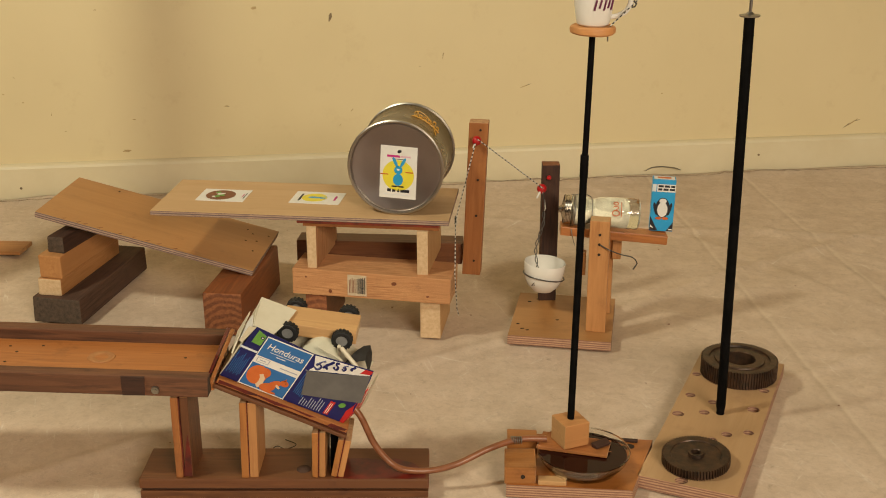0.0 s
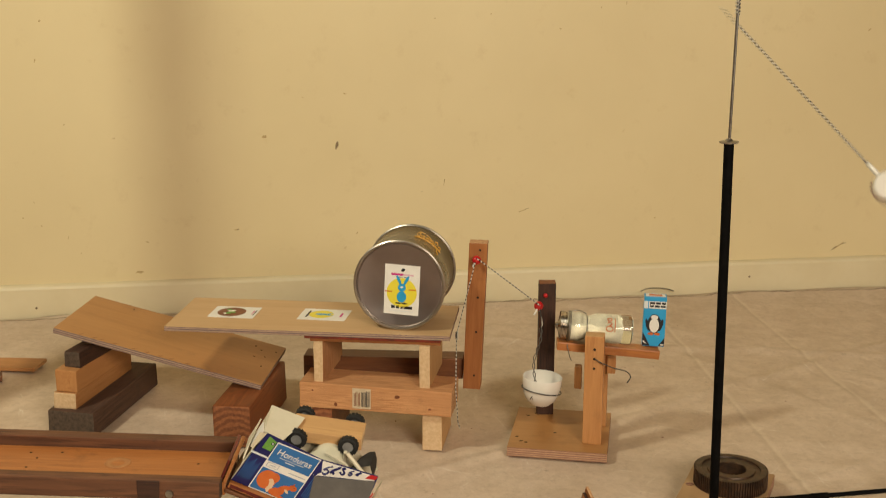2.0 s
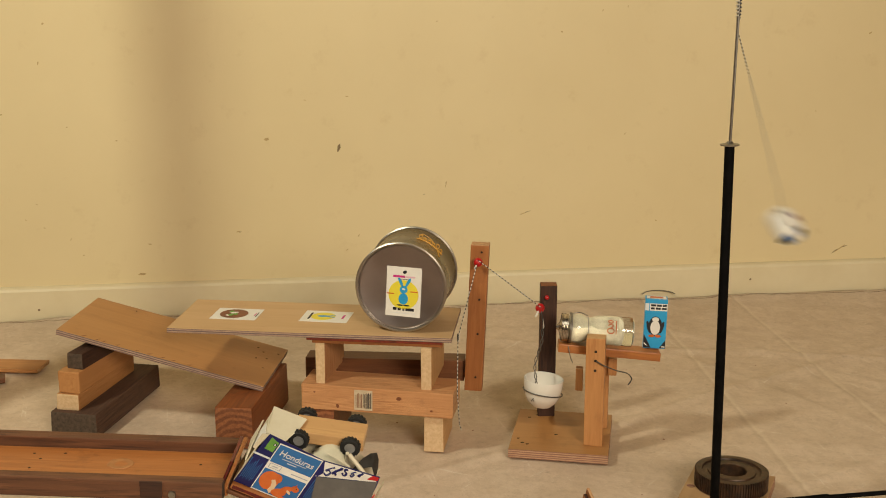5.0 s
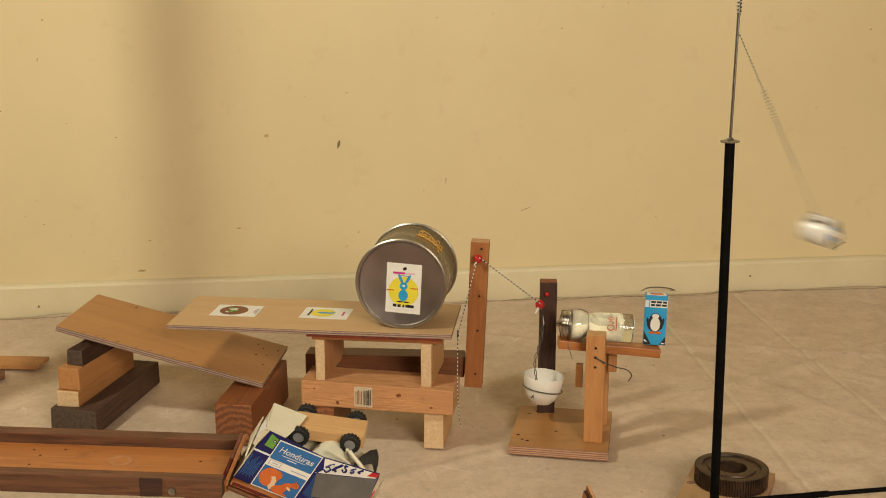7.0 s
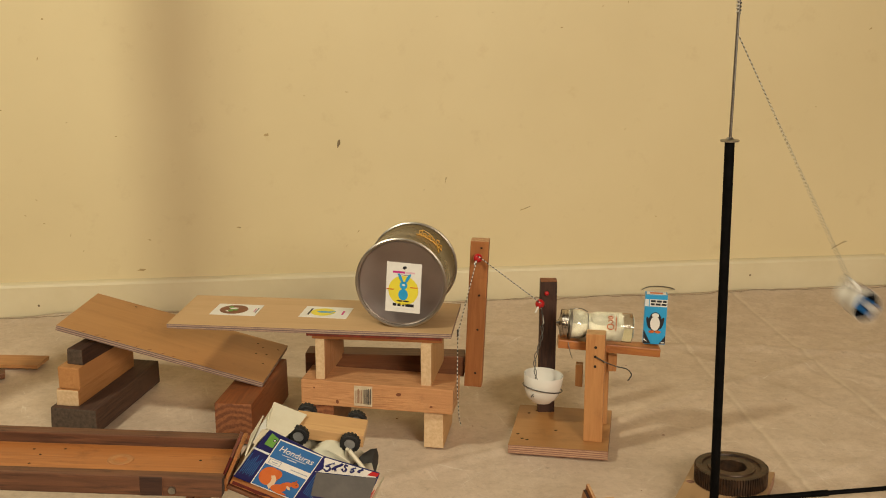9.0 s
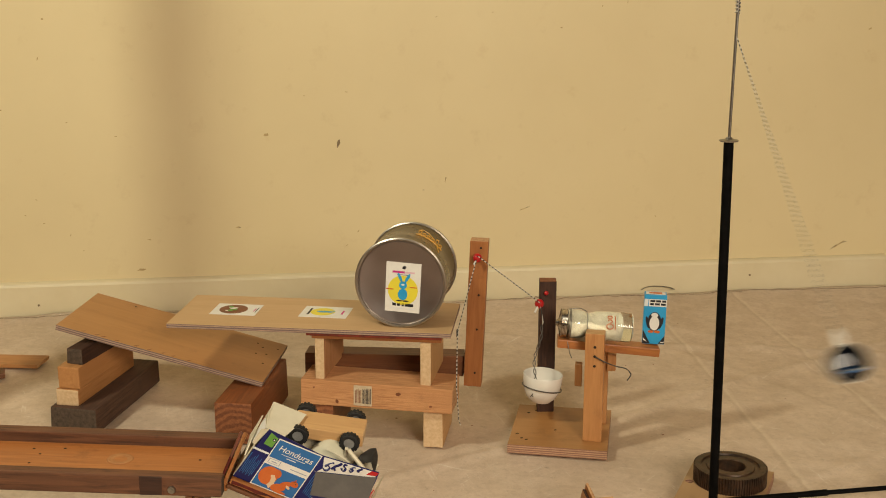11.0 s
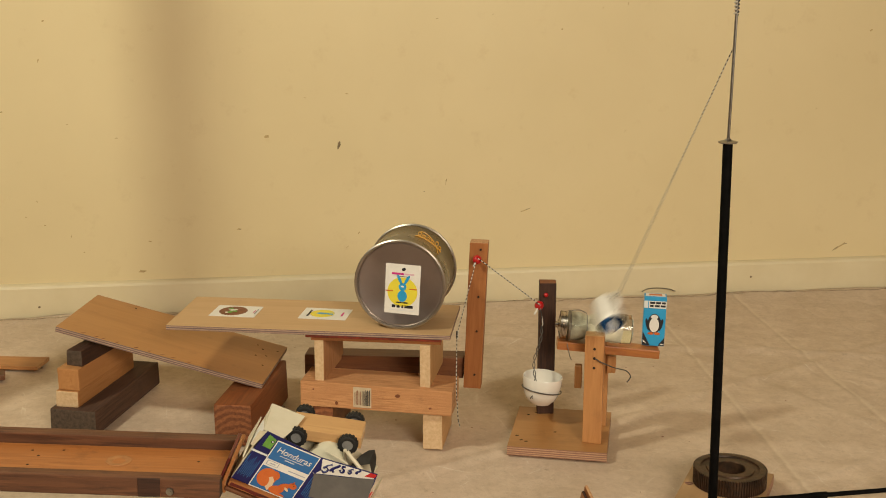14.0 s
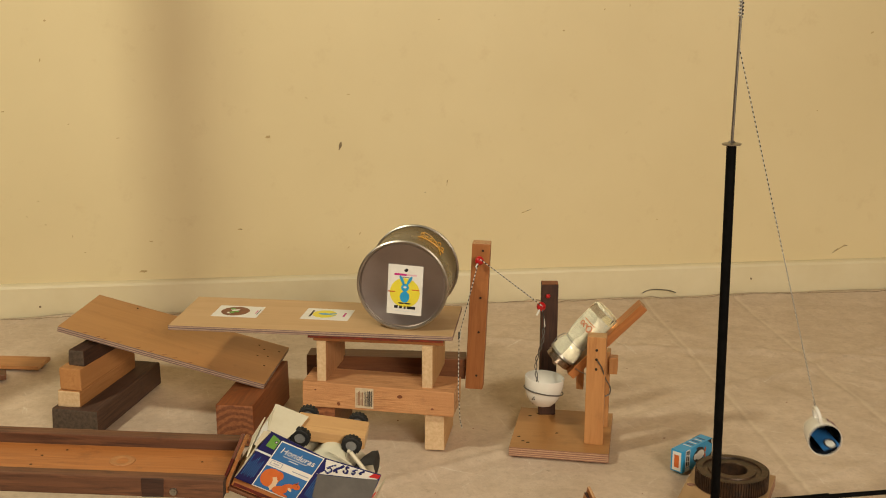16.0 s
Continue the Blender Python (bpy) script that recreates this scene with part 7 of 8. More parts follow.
        (7.3, pose(0.4260, 1.6120, 0.7965, 150.8, 59.3, 147.0)), (7.4, pose(0.4260, 1.6120, 0.7963, -164.8, 53.4, -161.3)), (7.5, pose(0.4260, 1.6120, 0.7961, -139.0, 45.0, -129.1)),
        (7.6, pose(0.4260, 1.6120, 0.7959, -118.4, 42.8, -110.2)), (7.7, pose(0.4260, 1.6120, 0.7956, -85.6, 50.2, -86.6)), (7.8, pose(0.4260, 1.6120, 0.7954, -41.3, 61.0, -45.1)),
        (7.9, pose(0.4260, 1.6120, 0.7952, 9.5, 60.9, 10.9)), (8, pose(0.4260, 1.6120, 0.7950, 39.1, 52.9, 45.5)), (8.1, pose(0.4260, 1.6120, 0.7948, 62.3, 48.0, 68.7)),
        (8.2, pose(0.4260, 1.6120, 0.7946, 94.6, 50.9, 93.6)), (8.3, pose(0.4260, 1.6120, 0.7944, 133.8, 58.0, 129.1)), (8.4, pose(0.4260, 1.6120, 0.7942, 177.7, 62.2, 177.4)),
        (8.5, pose(0.4260, 1.6120, 0.7939, -145.3, 54.6, -139.7)), (8.6, pose(0.4260, 1.6120, 0.7937, -121.7, 48.0, -114.6)), (8.7, pose(0.4260, 1.6120, 0.7935, -95.8, 47.2, -94.3)),
        (8.8, pose(0.4260, 1.6120, 0.7933, -69.3, 54.1, -73.0)), (8.9, pose(0.4260, 1.6120, 0.7931, -24.4, 61.7, -27.3)), (9, pose(0.4260, 1.6120, 0.7929, 17.5, 58.8, 20.3)),
        (9.1, pose(0.4260, 1.6120, 0.7927, 46.4, 53.3, 52.7)), (9.2, pose(0.4260, 1.6120, 0.7925, 68.3, 50.1, 73.0)), (9.3, pose(0.4260, 1.6120, 0.7922, 98.7, 53.7, 97.1)),
        (9.4, pose(0.4260, 1.6120, 0.7920, 139.2, 59.4, 134.9)), (9.5, pose(0.4260, 1.6120, 0.7918, -175.8, 58.1, -175.1)), (9.6, pose(0.4260, 1.6120, 0.7916, -145.7, 49.9, -138.3)),
        (9.7, pose(0.4260, 1.6120, 0.7914, -121.9, 45.4, -113.9)), (9.8, pose(0.4260, 1.6120, 0.7912, -92.7, 47.6, -92.0)), (9.9, pose(0.4260, 1.6120, 0.7910, -58.9, 55.3, -63.6)),
        (10, pose(0.4260, 1.6120, 0.7908, -17.6, 61.5, -19.8)), (10.1, pose(0.4260, 1.6120, 0.7905, 21.8, 58.5, 25.1)), (10.2, pose(0.4260, 1.6120, 0.7903, 47.8, 52.9, 54.1)),
        (10.3, pose(0.4260, 1.6120, 0.7901, 71.7, 51.3, 75.5)), (10.4, pose(0.4260, 1.6120, 0.7899, 100.0, 54.6, 98.2)), (10.5, pose(0.4260, 1.6120, 0.7897, 135.8, 60.2, 131.8)),
        (10.6, pose(0.4260, 1.6120, 0.7895, 178.4, 60.3, 178.2)), (10.7, pose(0.4260, 1.6120, 0.7893, -150.3, 53.0, -144.5)), (10.8, pose(0.4260, 1.6120, 0.7891, -127.8, 47.2, -119.7)),
        (10.9, pose(0.4260, 1.6120, 0.7888, -101.0, 47.4, -98.1)), (11, pose(0.4260, 1.6120, 0.7886, -67.1, 52.9, -71.4)), (11.1, pose(0.4260, 1.6120, 0.7884, -28.1, 58.2, -32.1)),
        (11.2, pose(0.4260, 1.6120, 0.7882, 8.1, 55.7, 9.8)), (11.3, pose(0.4260, 1.6120, 0.7880, 33.3, 51.4, 40.0)), (11.4, pose(0.4260, 1.6120, 0.7878, 61.6, 51.9, 67.0)),
        (11.5, pose(0.4260, 1.6120, 0.7876, 95.0, 54.0, 94.1)), (11.6, pose(0.4260, 1.6120, 0.7874, 124.8, 57.9, 120.5)), (11.7, pose(0.4260, 1.6120, 0.7871, 164.5, 57.0, 161.7)),
        (11.8, pose(0.4260, 1.6120, 0.7869, -163.2, 54.2, -159.6)), (11.9, pose(0.4260, 1.6120, 0.7867, -138.4, 49.3, -130.5)), (12, pose(0.4260, 1.6120, 0.7865, -118.4, 46.5, -111.4)),
        (12.1, pose(0.4260, 1.6120, 0.7863, -84.7, 50.9, -85.9)), (12.2, pose(0.4260, 1.6120, 0.7861, -53.2, 57.4, -57.8)), (12.3, pose(0.4260, 1.6120, 0.7859, -14.7, 61.8, -16.5)),
        (12.4, pose(0.4260, 1.6120, 0.7857, 18.7, 56.3, 22.2)), (12.5, pose(0.4260, 1.6120, 0.7854, 38.3, 50.9, 45.5)), (12.6, pose(0.4260, 1.6120, 0.7852, 64.4, 52.0, 69.3)),
        (12.7, pose(0.4260, 1.6120, 0.7850, 96.1, 56.0, 95.1)), (12.8, pose(0.4260, 1.6120, 0.7848, 125.9, 60.9, 122.3)), (12.9, pose(0.4260, 1.6120, 0.7846, 168.0, 61.8, 166.4)),
        (13, pose(0.4260, 1.6120, 0.7844, -159.7, 57.5, -156.3)), (13.1, pose(0.4260, 1.6120, 0.7842, -136.3, 52.1, -129.5)), (13.2, pose(0.4260, 1.6120, 0.7840, -120.8, 48.4, -114.0)),
        (13.3, pose(0.4260, 1.6120, 0.7837, -93.0, 52.5, -92.3)), (13.4, pose(0.4260, 1.6120, 0.7835, -63.0, 59.8, -66.2)), (13.5, pose(0.4260, 1.6120, 0.7833, -23.2, 65.7, -25.2)),
        (13.6, pose(0.4260, 1.6120, 0.7831, 18.6, 63.7, 20.6)), (13.7, pose(0.4260, 1.6120, 0.7829, 51.6, 59.1, 55.8)), (13.8, pose(0.4260, 1.6120, 0.7827, 75.6, 55.6, 78.0)),
        (13.9, pose(0.4260, 1.6120, 0.7825, 101.1, 56.3, 99.3)), (14, pose(0.4260, 1.6120, 0.7823, 123.7, 60.8, 120.2)), (14.1, pose(0.4260, 1.6120, 0.7820, 156.1, 65.5, 154.0)),
        (14.2, pose(0.4260, 1.6120, 0.7818, -166.7, 63.9, -165.3)), (14.3, pose(0.4260, 1.6120, 0.7816, -139.3, 58.4, -134.7)), (14.4, pose(0.4260, 1.6120, 0.7814, -119.2, 53.6, -114.2)),
        (14.5, pose(0.4260, 1.6120, 0.7812, -97.3, 53.4, -95.9)), (14.6, pose(0.4260, 1.6120, 0.7810, -70.6, 58.1, -73.4)), (14.7, pose(0.4260, 1.6120, 0.7808, -40.7, 64.9, -43.5)),
        (14.8, pose(0.4260, 1.6120, 0.7806, -2.6, 66.5, -2.9)), (14.9, pose(0.4260, 1.6120, 0.7803, 29.6, 63.8, 32.4)), (15, pose(0.4260, 1.6120, 0.7801, 57.5, 60.3, 61.0)),
        (15.1, pose(0.4260, 1.6120, 0.7799, 66.8, 57.6, 70.1)), (15.2, pose(0.4260, 1.6120, 0.7797, 89.8, 59.2, 89.8)), (15.3, pose(0.4260, 1.6120, 0.7795, 104.0, 59.1, 102.1)),
        (15.4, pose(0.4260, 1.6120, 0.7793, 106.0, 62.9, 104.3)), (15.5, pose(0.4260, 1.6120, 0.7791, 103.9, 71.7, 103.2)), (15.6, pose(0.4260, 1.6120, 0.7789, 100.5, 81.9, 100.4)),
        (15.7, pose(0.4260, 1.6120, 0.7786, -63.9, 84.4, -64.0)), (15.8, pose(0.4260, 1.6120, 0.7784, -39.9, 80.1, -40.3)), (15.9, pose(0.4260, 1.6120, 0.7782, -18.3, 76.3, -18.8)),
        (16, pose(0.4260, 1.6120, 0.7780, -5.3, 74.7, -5.5))])
    walk(cord_low, [
        (0, pose(0.2393, 1.4700, 0.6723, -158.7, 30.8, -142.7)), (0.2, pose(0.2459, 1.4700, 0.6717, -157.7, 31.4, -141.8)), (0.3, pose(0.2632, 1.4700, 0.6697, -154.4, 33.3, -138.9)),
        (0.4, pose(0.2922, 1.4700, 0.6653, -147.6, 36.8, -133.3)), (0.5, pose(0.3211, 1.4700, 0.6595, -138.6, 40.6, -126.5)), (0.6, pose(0.3778, 1.4700, 0.6451, -114.6, 47.8, -108.8)),
        (0.7, pose(0.4438, 1.4700, 0.6208, -81.1, 53.0, -82.8)), (0.8, pose(0.5251, 1.4759, 0.5789, -48.0, 54.0, -53.9)), (0.9, pose(0.5831, 1.4858, 0.5392, -32.8, 53.4, -38.8)),
        (1, pose(0.6444, 1.4999, 0.4793, -22.4, 53.4, -27.2)), (1.1, pose(0.6343, 1.6088, 0.5061, -0.7, 55.5, -0.9)), (1.2, pose(0.6225, 1.7992, 0.4785, 36.4, 50.6, 43.6)),
        (1.3, pose(0.5333, 1.9089, 0.5021, 62.6, 44.2, 70.1)), (1.4, pose(0.3859, 1.8704, 0.5916, 103.6, 39.8, 98.8)), (1.5, pose(0.2614, 1.7038, 0.6221, 158.6, 44.7, 150.9)),
        (1.6, pose(0.2134, 1.5013, 0.6353, -163.0, 35.9, -152.5)), (1.7, pose(0.2565, 1.3390, 0.5913, -138.0, 34.0, -121.8)), (1.8, pose(0.3907, 1.3034, 0.5749, -100.8, 36.9, -96.5)),
        (1.9, pose(0.5474, 1.4143, 0.5894, -48.1, 43.3, -58.4)), (2, pose(0.6273, 1.6064, 0.6078, -1.1, 44.8, -1.6)), (2.1, pose(0.6600, 1.7978, 0.5544, 27.2, 40.3, 38.4)),
        (2.2, pose(0.5454, 1.9081, 0.5141, 59.2, 42.6, 68.0)), (2.3, pose(0.3622, 1.8778, 0.5154, 108.2, 46.9, 103.5)), (2.4, pose(0.2598, 1.7284, 0.5453, 151.0, 52.2, 145.0)),
        (2.5, pose(0.2205, 1.5360, 0.5824, -165.2, 45.7, -159.7)), (2.6, pose(0.2607, 1.3768, 0.5879, -139.3, 37.3, -125.1)), (2.7, pose(0.3606, 1.3202, 0.5607, -109.5, 39.4, -102.6)),
        (2.8, pose(0.4481, 1.3936, 0.5403, -82.5, 50.4, -84.2)), (2.9, pose(0.5613, 1.5409, 0.5456, -24.4, 59.6, -27.7)), (3, pose(0.5980, 1.7115, 0.5627, 24.1, 50.7, 30.0)),
        (3.1, pose(0.5498, 1.8532, 0.5321, 54.1, 45.2, 62.8)), (3.2, pose(0.4665, 1.8890, 0.5182, 78.5, 45.7, 81.7)), (3.3, pose(0.3270, 1.8061, 0.5131, 122.5, 53.3, 117.0)),
        (3.4, pose(0.2557, 1.6391, 0.5300, 172.3, 57.9, 171.0)), (3.5, pose(0.2658, 1.4536, 0.5583, -143.9, 47.5, -135.3)), (3.6, pose(0.3197, 1.3356, 0.5781, -122.4, 37.4, -111.0)),
        (3.7, pose(0.4287, 1.3360, 0.5772, -89.1, 39.4, -89.4)), (3.8, pose(0.5461, 1.4557, 0.5581, -45.4, 51.3, -52.5)), (3.9, pose(0.5906, 1.6423, 0.5520, 8.7, 56.4, 10.4)),
        (4, pose(0.5516, 1.8179, 0.5456, 50.1, 46.9, 58.6)), (4.1, pose(0.4462, 1.9012, 0.5458, 84.0, 41.6, 86.0)), (4.2, pose(0.3200, 1.8497, 0.5488, 122.6, 44.3, 114.0)),
        (4.3, pose(0.2234, 1.7009, 0.5544, 161.8, 48.3, 156.3)), (4.4, pose(0.2124, 1.5225, 0.5502, -162.8, 47.5, -157.3)), (4.5, pose(0.2626, 1.3808, 0.5466, -136.5, 42.1, -125.3)),
        (4.6, pose(0.3638, 1.3329, 0.5359, -108.1, 43.0, -102.6)), (4.7, pose(0.4737, 1.3961, 0.5216, -74.3, 51.7, -77.5)), (4.8, pose(0.5616, 1.5331, 0.5078, -27.2, 61.9, -30.2)),
        (4.9, pose(0.6031, 1.6964, 0.4922, 21.9, 57.6, 25.5)), (5, pose(0.5788, 1.8337, 0.4862, 47.8, 49.5, 55.4)), (5.1, pose(0.4858, 1.8870, 0.4907, 73.7, 47.8, 77.7)),
        (5.2, pose(0.3638, 1.8294, 0.5000, 109.7, 53.1, 106.0)), (5.3, pose(0.2621, 1.6869, 0.5121, 158.8, 58.0, 155.4)), (5.4, pose(0.2209, 1.5099, 0.5249, -159.0, 50.3, -153.5)),
        (5.5, pose(0.2627, 1.3672, 0.5359, -134.9, 41.9, -123.7)), (5.6, pose(0.3748, 1.3202, 0.5358, -104.8, 41.7, -100.0)), (5.7, pose(0.5064, 1.3947, 0.5195, -64.4, 50.4, -69.7)),
        (5.8, pose(0.5973, 1.5543, 0.5010, -16.1, 58.8, -18.6)), (5.9, pose(0.6145, 1.7343, 0.4882, 27.7, 54.2, 33.0)), (6, pose(0.5507, 1.8642, 0.4809, 56.6, 48.5, 63.7)),
        (6.1, pose(0.4302, 1.8937, 0.4772, 88.9, 48.8, 89.1)), (6.2, pose(0.2945, 1.8137, 0.4763, 129.1, 53.3, 123.1)), (6.3, pose(0.2145, 1.6614, 0.4827, 169.1, 55.5, 166.9)),
        (6.4, pose(0.2180, 1.4919, 0.5109, -156.1, 50.1, -150.0)), (6.5, pose(0.2726, 1.3675, 0.5104, -131.6, 44.9, -122.1)), (6.6, pose(0.3767, 1.3302, 0.4982, -103.6, 46.3, -99.9)),
        (6.7, pose(0.4958, 1.3899, 0.4940, -68.4, 52.5, -72.6)), (6.8, pose(0.5840, 1.5254, 0.4797, -25.5, 60.5, -28.7)), (6.9, pose(0.6607, 1.6973, 0.4605, 16.3, 53.4, 20.0)),
        (7, pose(0.6345, 1.8403, 0.4769, 38.2, 46.0, 47.6)), (7.1, pose(0.5292, 1.8988, 0.4704, 63.8, 47.0, 70.2)), (7.2, pose(0.3949, 1.8518, 0.4707, 99.2, 53.4, 97.4)),
        (7.3, pose(0.2647, 1.7166, 0.4727, 150.8, 59.3, 147.0)), (7.4, pose(0.2065, 1.5377, 0.4847, -164.8, 53.4, -161.3)), (7.5, pose(0.2407, 1.3843, 0.5028, -139.0, 45.0, -129.1)),
        (7.6, pose(0.3172, 1.3155, 0.5033, -118.4, 42.8, -110.2)), (7.7, pose(0.4415, 1.3521, 0.4834, -85.6, 50.2, -86.6)), (7.8, pose(0.5573, 1.4801, 0.4595, -41.3, 61.0, -45.1)),
        (7.9, pose(0.6172, 1.6487, 0.4456, 9.5, 60.9, 10.9)), (8, pose(0.6161, 1.8055, 0.4370, 39.1, 52.9, 45.5)), (8.1, pose(0.5368, 1.8962, 0.4564, 62.3, 48.0, 68.7)),
        (8.2, pose(0.4090, 1.8855, 0.4574, 94.6, 50.9, 93.6)), (8.3, pose(0.2888, 1.7809, 0.4457, 133.8, 58.0, 129.1)), (8.4, pose(0.2468, 1.6201, 0.4541, 177.7, 62.2, 177.4)),
        (8.5, pose(0.2448, 1.4583, 0.4598, -145.3, 54.6, -139.7)), (8.6, pose(0.3040, 1.3456, 0.4688, -121.7, 48.0, -114.6)), (8.7, pose(0.4039, 1.3156, 0.4730, -95.8, 47.2, -94.3)),
        (8.8, pose(0.4964, 1.3818, 0.4610, -69.3, 54.1, -73.0)), (8.9, pose(0.6007, 1.5218, 0.4279, -24.4, 61.7, -27.3)), (9, pose(0.6474, 1.6938, 0.4030, 17.5, 58.8, 20.3)),
        (9.1, pose(0.6006, 1.8411, 0.4068, 46.4, 53.3, 52.7)), (9.2, pose(0.5177, 1.9121, 0.4168, 68.3, 50.1, 73.0)), (9.3, pose(0.3923, 1.8841, 0.4191, 98.7, 53.7, 97.1)),
        (9.4, pose(0.2742, 1.7644, 0.4284, 139.2, 59.4, 134.9)), (9.5, pose(0.2090, 1.5934, 0.4425, -175.8, 58.1, -175.1)), (9.6, pose(0.2171, 1.4260, 0.4591, -145.7, 49.9, -138.3)),
        (9.7, pose(0.2962, 1.3184, 0.4662, -121.9, 45.4, -113.9)), (9.8, pose(0.4155, 1.3068, 0.4569, -92.7, 47.6, -92.0)), (9.9, pose(0.5352, 1.3921, 0.4365, -58.9, 55.3, -63.6)),
        (10, pose(0.6168, 1.5433, 0.4173, -17.6, 61.5, -19.8)), (10.1, pose(0.6392, 1.7118, 0.4067, 21.8, 58.5, 25.1)), (10.2, pose(0.5972, 1.8488, 0.4042, 47.8, 52.9, 54.1)),
        (10.3, pose(0.5035, 1.9118, 0.4038, 71.7, 51.3, 75.5)), (10.4, pose(0.3869, 1.8840, 0.4037, 100.0, 54.6, 98.2)), (10.5, pose(0.2799, 1.7755, 0.4070, 135.8, 60.2, 131.8)),
        (10.6, pose(0.2133, 1.6187, 0.4172, 178.4, 60.3, 178.2)), (10.7, pose(0.2072, 1.4558, 0.4328, -150.3, 53.0, -144.5)), (10.8, pose(0.2685, 1.3353, 0.4449, -127.8, 47.2, -119.7)),
        (10.9, pose(0.3811, 1.2965, 0.4426, -101.0, 47.4, -98.1)), (11, pose(0.5136, 1.3518, 0.4255, -67.1, 52.9, -71.4)), (11.1, pose(0.6276, 1.4856, 0.4039, -28.1, 58.2, -32.1)),
        (11.2, pose(0.6933, 1.6582, 0.3905, 8.1, 55.7, 9.8)), (11.3, pose(0.6698, 1.8166, 0.3891, 33.3, 51.4, 40.0)), (11.4, pose(0.5532, 1.9114, 0.3725, 61.6, 51.9, 67.0)),
        (11.5, pose(0.4045, 1.9156, 0.3691, 95.0, 54.0, 94.1)), (11.6, pose(0.2959, 1.8332, 0.3787, 124.8, 57.9, 120.5)), (11.7, pose(0.1975, 1.6878, 0.4165, 164.5, 57.0, 161.7)),
        (11.8, pose(0.1794, 1.5204, 0.4217, -163.2, 54.2, -159.6)), (11.9, pose(0.2257, 1.3777, 0.4283, -138.4, 49.3, -130.5)), (12, pose(0.3032, 1.2989, 0.4317, -118.4, 46.5, -111.4)),
        (12.1, pose(0.4479, 1.3088, 0.4122, -84.7, 50.9, -85.9)), (12.2, pose(0.5579, 1.4028, 0.3999, -53.2, 57.4, -57.8)), (12.3, pose(0.6288, 1.5518, 0.3913, -14.7, 61.8, -16.5)),
        (12.4, pose(0.6770, 1.7143, 0.3796, 18.7, 56.3, 22.2)), (12.5, pose(0.6580, 1.8478, 0.3778, 38.3, 50.9, 45.5)), (12.6, pose(0.5402, 1.9145, 0.3712, 64.4, 52.0, 69.3)),
        (12.7, pose(0.4007, 1.8976, 0.3598, 96.1, 56.0, 95.1)), (12.8, pose(0.3046, 1.8040, 0.3762, 125.9, 60.9, 122.3)), (12.9, pose(0.2138, 1.6633, 0.3776, 168.0, 61.8, 166.4)),
        (13, pose(0.1943, 1.5101, 0.3874, -159.7, 57.5, -156.3)), (13.1, pose(0.2366, 1.3825, 0.4022, -136.3, 52.1, -129.5)), (13.2, pose(0.2926, 1.3123, 0.4148, -120.8, 48.4, -114.0)),
        (13.3, pose(0.4140, 1.3188, 0.4010, -93.0, 52.5, -92.3)), (13.4, pose(0.5199, 1.3992, 0.3835, -63.0, 59.8, -66.2)), (13.5, pose(0.5957, 1.5323, 0.3672, -23.2, 65.7, -25.2)),
        (13.6, pose(0.6167, 1.6838, 0.3713, 18.6, 63.7, 20.6)), (13.7, pose(0.5642, 1.8155, 0.3720, 51.6, 59.1, 55.8)), (13.8, pose(0.4859, 1.8936, 0.3625, 75.6, 55.6, 78.0)),
        (13.9, pose(0.3796, 1.8971, 0.3489, 101.1, 56.3, 99.3)), (14, pose(0.3011, 1.8263, 0.3380, 123.7, 60.8, 120.2)), (14.1, pose(0.2427, 1.7012, 0.3354, 156.1, 65.5, 154.0)),
        (14.2, pose(0.2205, 1.5581, 0.3477, -166.7, 63.9, -165.3)), (14.3, pose(0.2455, 1.4293, 0.3646, -139.3, 58.4, -134.7)), (14.4, pose(0.3052, 1.3431, 0.3820, -119.2, 53.6, -114.2)),
        (14.5, pose(0.3959, 1.3192, 0.3851, -97.3, 53.4, -95.9)), (14.6, pose(0.5000, 1.3643, 0.3654, -70.6, 58.1, -73.4)), (14.7, pose(0.5784, 1.4672, 0.3330, -40.7, 64.9, -43.5)),
        (14.8, pose(0.6210, 1.6022, 0.3311, -2.6, 66.5, -2.9)), (14.9, pose(0.6234, 1.7372, 0.3062, 29.6, 63.8, 32.4)), (15, pose(0.5517, 1.8390, 0.3255, 57.5, 60.3, 61.0)),
        (15.1, pose(0.5250, 1.8853, 0.3222, 66.8, 57.6, 70.1)), (15.2, pose(0.4268, 1.8641, 0.3563, 89.8, 59.2, 89.8)), (15.3, pose(0.3718, 1.8655, 0.3463, 104.0, 59.1, 102.1)),
        (15.4, pose(0.3656, 1.8488, 0.3011, 106.0, 62.9, 104.3)), (15.5, pose(0.3864, 1.7811, 0.2539, 103.9, 71.7, 103.2)), (15.6, pose(0.4118, 1.6894, 0.2283, 100.5, 81.9, 100.4)),
        (15.7, pose(0.4486, 1.5656, 0.2486, -63.9, 84.4, -64.0)), (15.8, pose(0.4970, 1.5518, 0.2439, -39.9, 80.1, -40.3)), (15.9, pose(0.5493, 1.5701, 0.2448, -18.3, 76.3, -18.8)),
        (16, pose(0.5768, 1.5975, 0.2247, -5.3, 74.7, -5.5))])
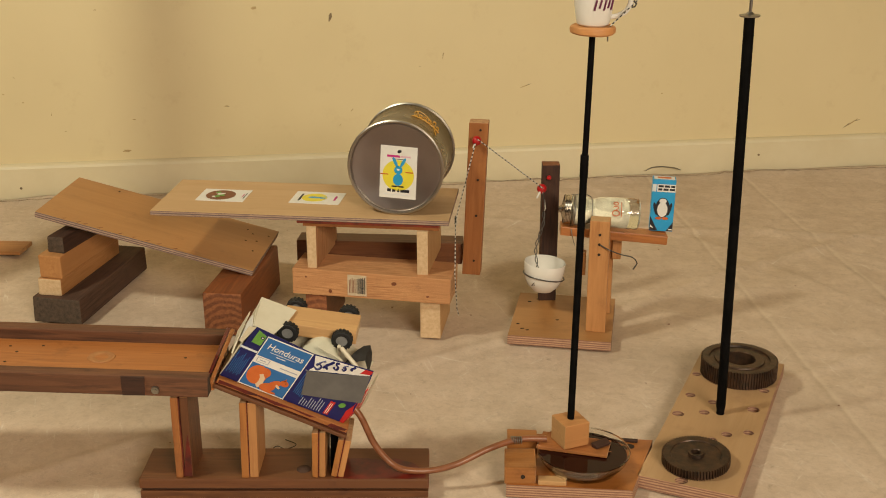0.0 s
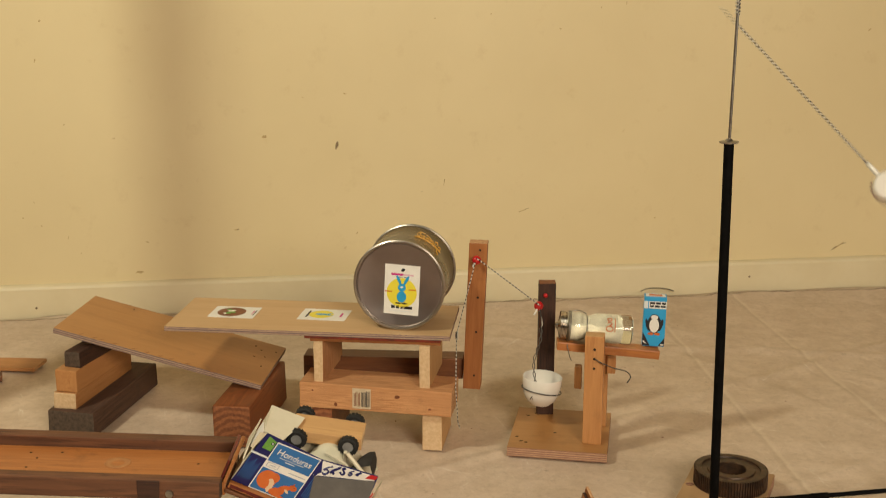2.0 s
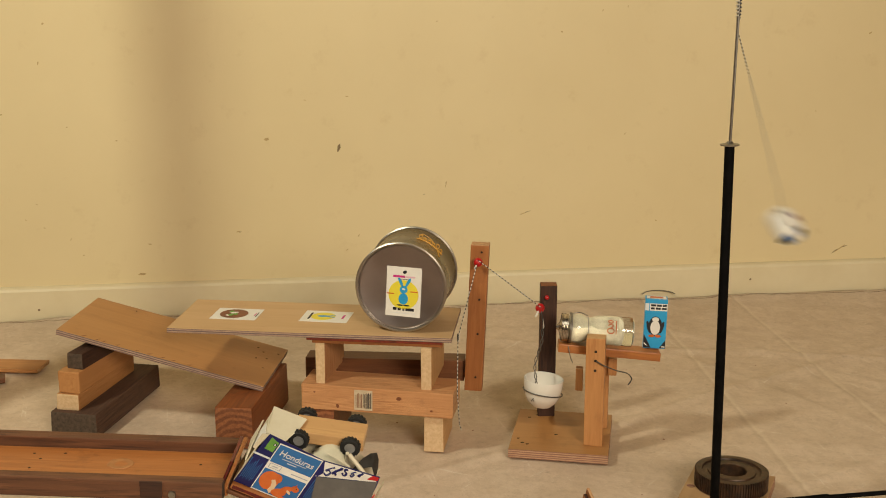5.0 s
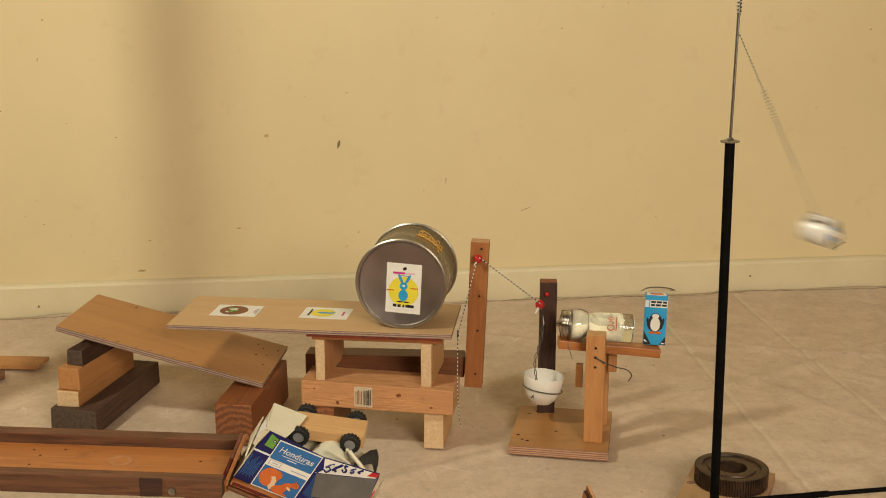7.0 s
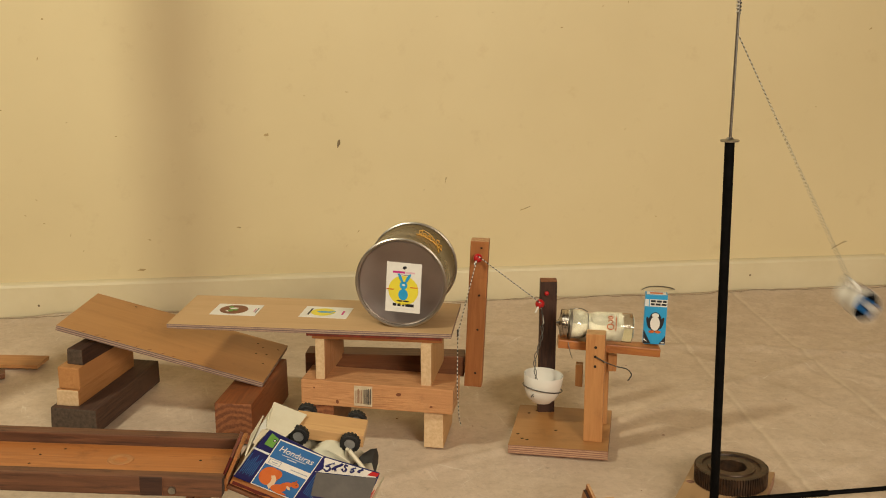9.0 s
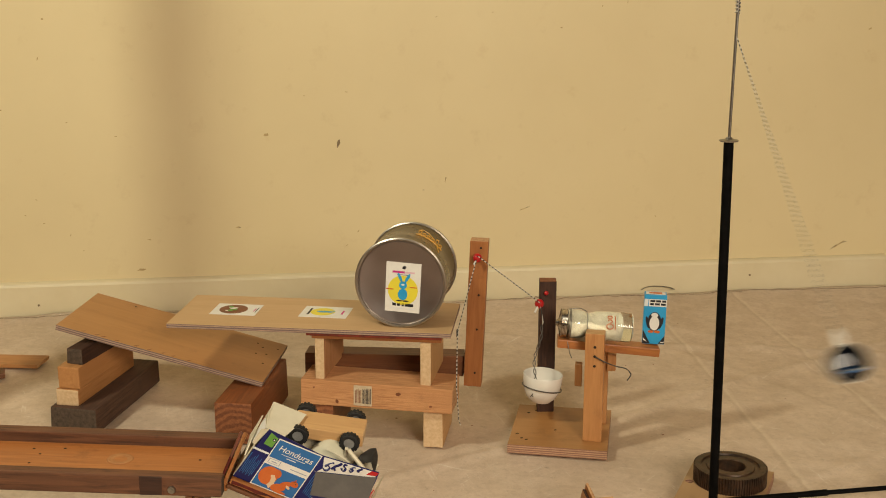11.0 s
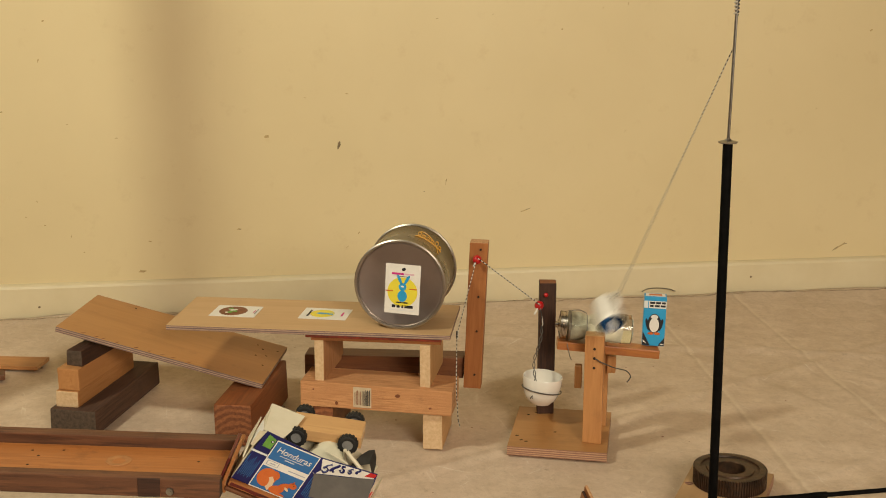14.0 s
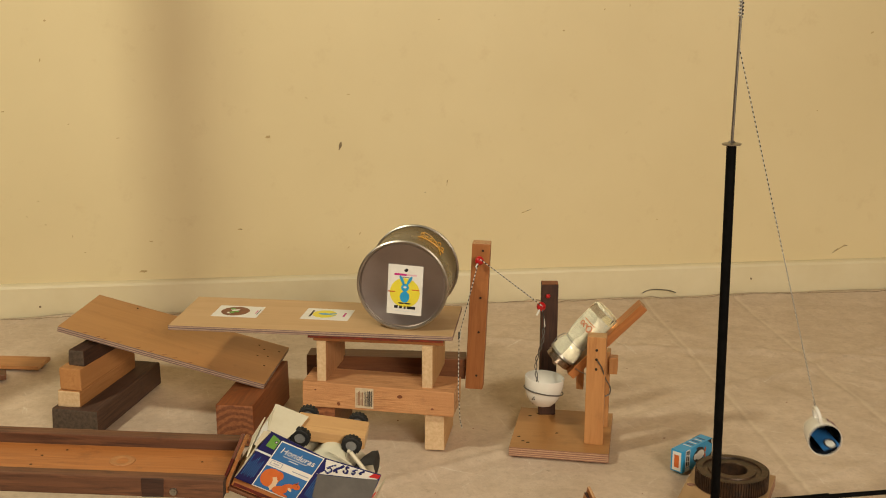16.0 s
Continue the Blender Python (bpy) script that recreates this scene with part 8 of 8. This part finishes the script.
    walk(carton, [
        (0, pose(0.3958, 1.9919, 0.2422, 0.0, 1.0, -8.0)), (15.1, pose(0.3958, 1.9919, 0.2422, 0.0, 1.0, -8.0)), (15.2, pose(0.3918, 1.9919, 0.2442, 0.0, -3.0, -8.0)),
        (15.3, pose(0.3913, 1.9750, 0.2414, 0.0, 38.0, -12.0)), (15.4, pose(0.3943, 1.9550, 0.1925, 0.0, 82.0, -30.0)), (15.5, pose(0.4025, 1.8850, 0.0399, 33.9, 21.0, 3.9)),
        (15.6, pose(0.4374, 1.8700, 0.0389, 36.7, -55.3, 6.7)), (15.7, pose(0.4495, 1.8778, 0.0225, 0.0, -90.0, 45.0)), (15.8, pose(0.4515, 1.8778, 0.0225, 0.0, -90.0, 45.0)),
        (16, pose(0.4515, 1.8778, 0.0225, 0.0, -90.0, 45.0))])
    for tipping in (arm, jar):
        walk(tipping, [
        (0, TIP @ pose(0, 0, 0, 0, 0, 0)), (15.15, TIP @ pose(0, 0, 0, 0, 0, 0)), (15.2, TIP @ pose(0, 0, 0, 0, -1, 0)),
        (15.3, TIP @ pose(0, 0, 0, 0, -12, 0)), (15.4, TIP @ pose(0, 0, 0, 0, -27, 0)), (15.5, TIP @ pose(0, 0, 0, 0, -51, 0)),
        (15.55, TIP @ pose(0, 0, 0, 0, -52, 0)), (15.6, TIP @ pose(0, 0, 0, 0, -50.5, 0)), (15.7, TIP @ pose(0, 0, 0, 0, -51, 0)),
        (16, TIP @ pose(0, 0, 0, 0, -51, 0))])
    walk(trip_wire, [(0, HOOK), (15.2, HOOK), (15.3, HOOK @ pose(0, 0, 0, 0, 12, 0)), (15.4, HOOK @ pose(0, 0, 0, 0, 30, 8)), (15.5, HOOK @ pose(0, 0, 0, 0, 40, 15)), (16, HOOK @ pose(0, 0, 0, 0, 39, 15))])


motions()
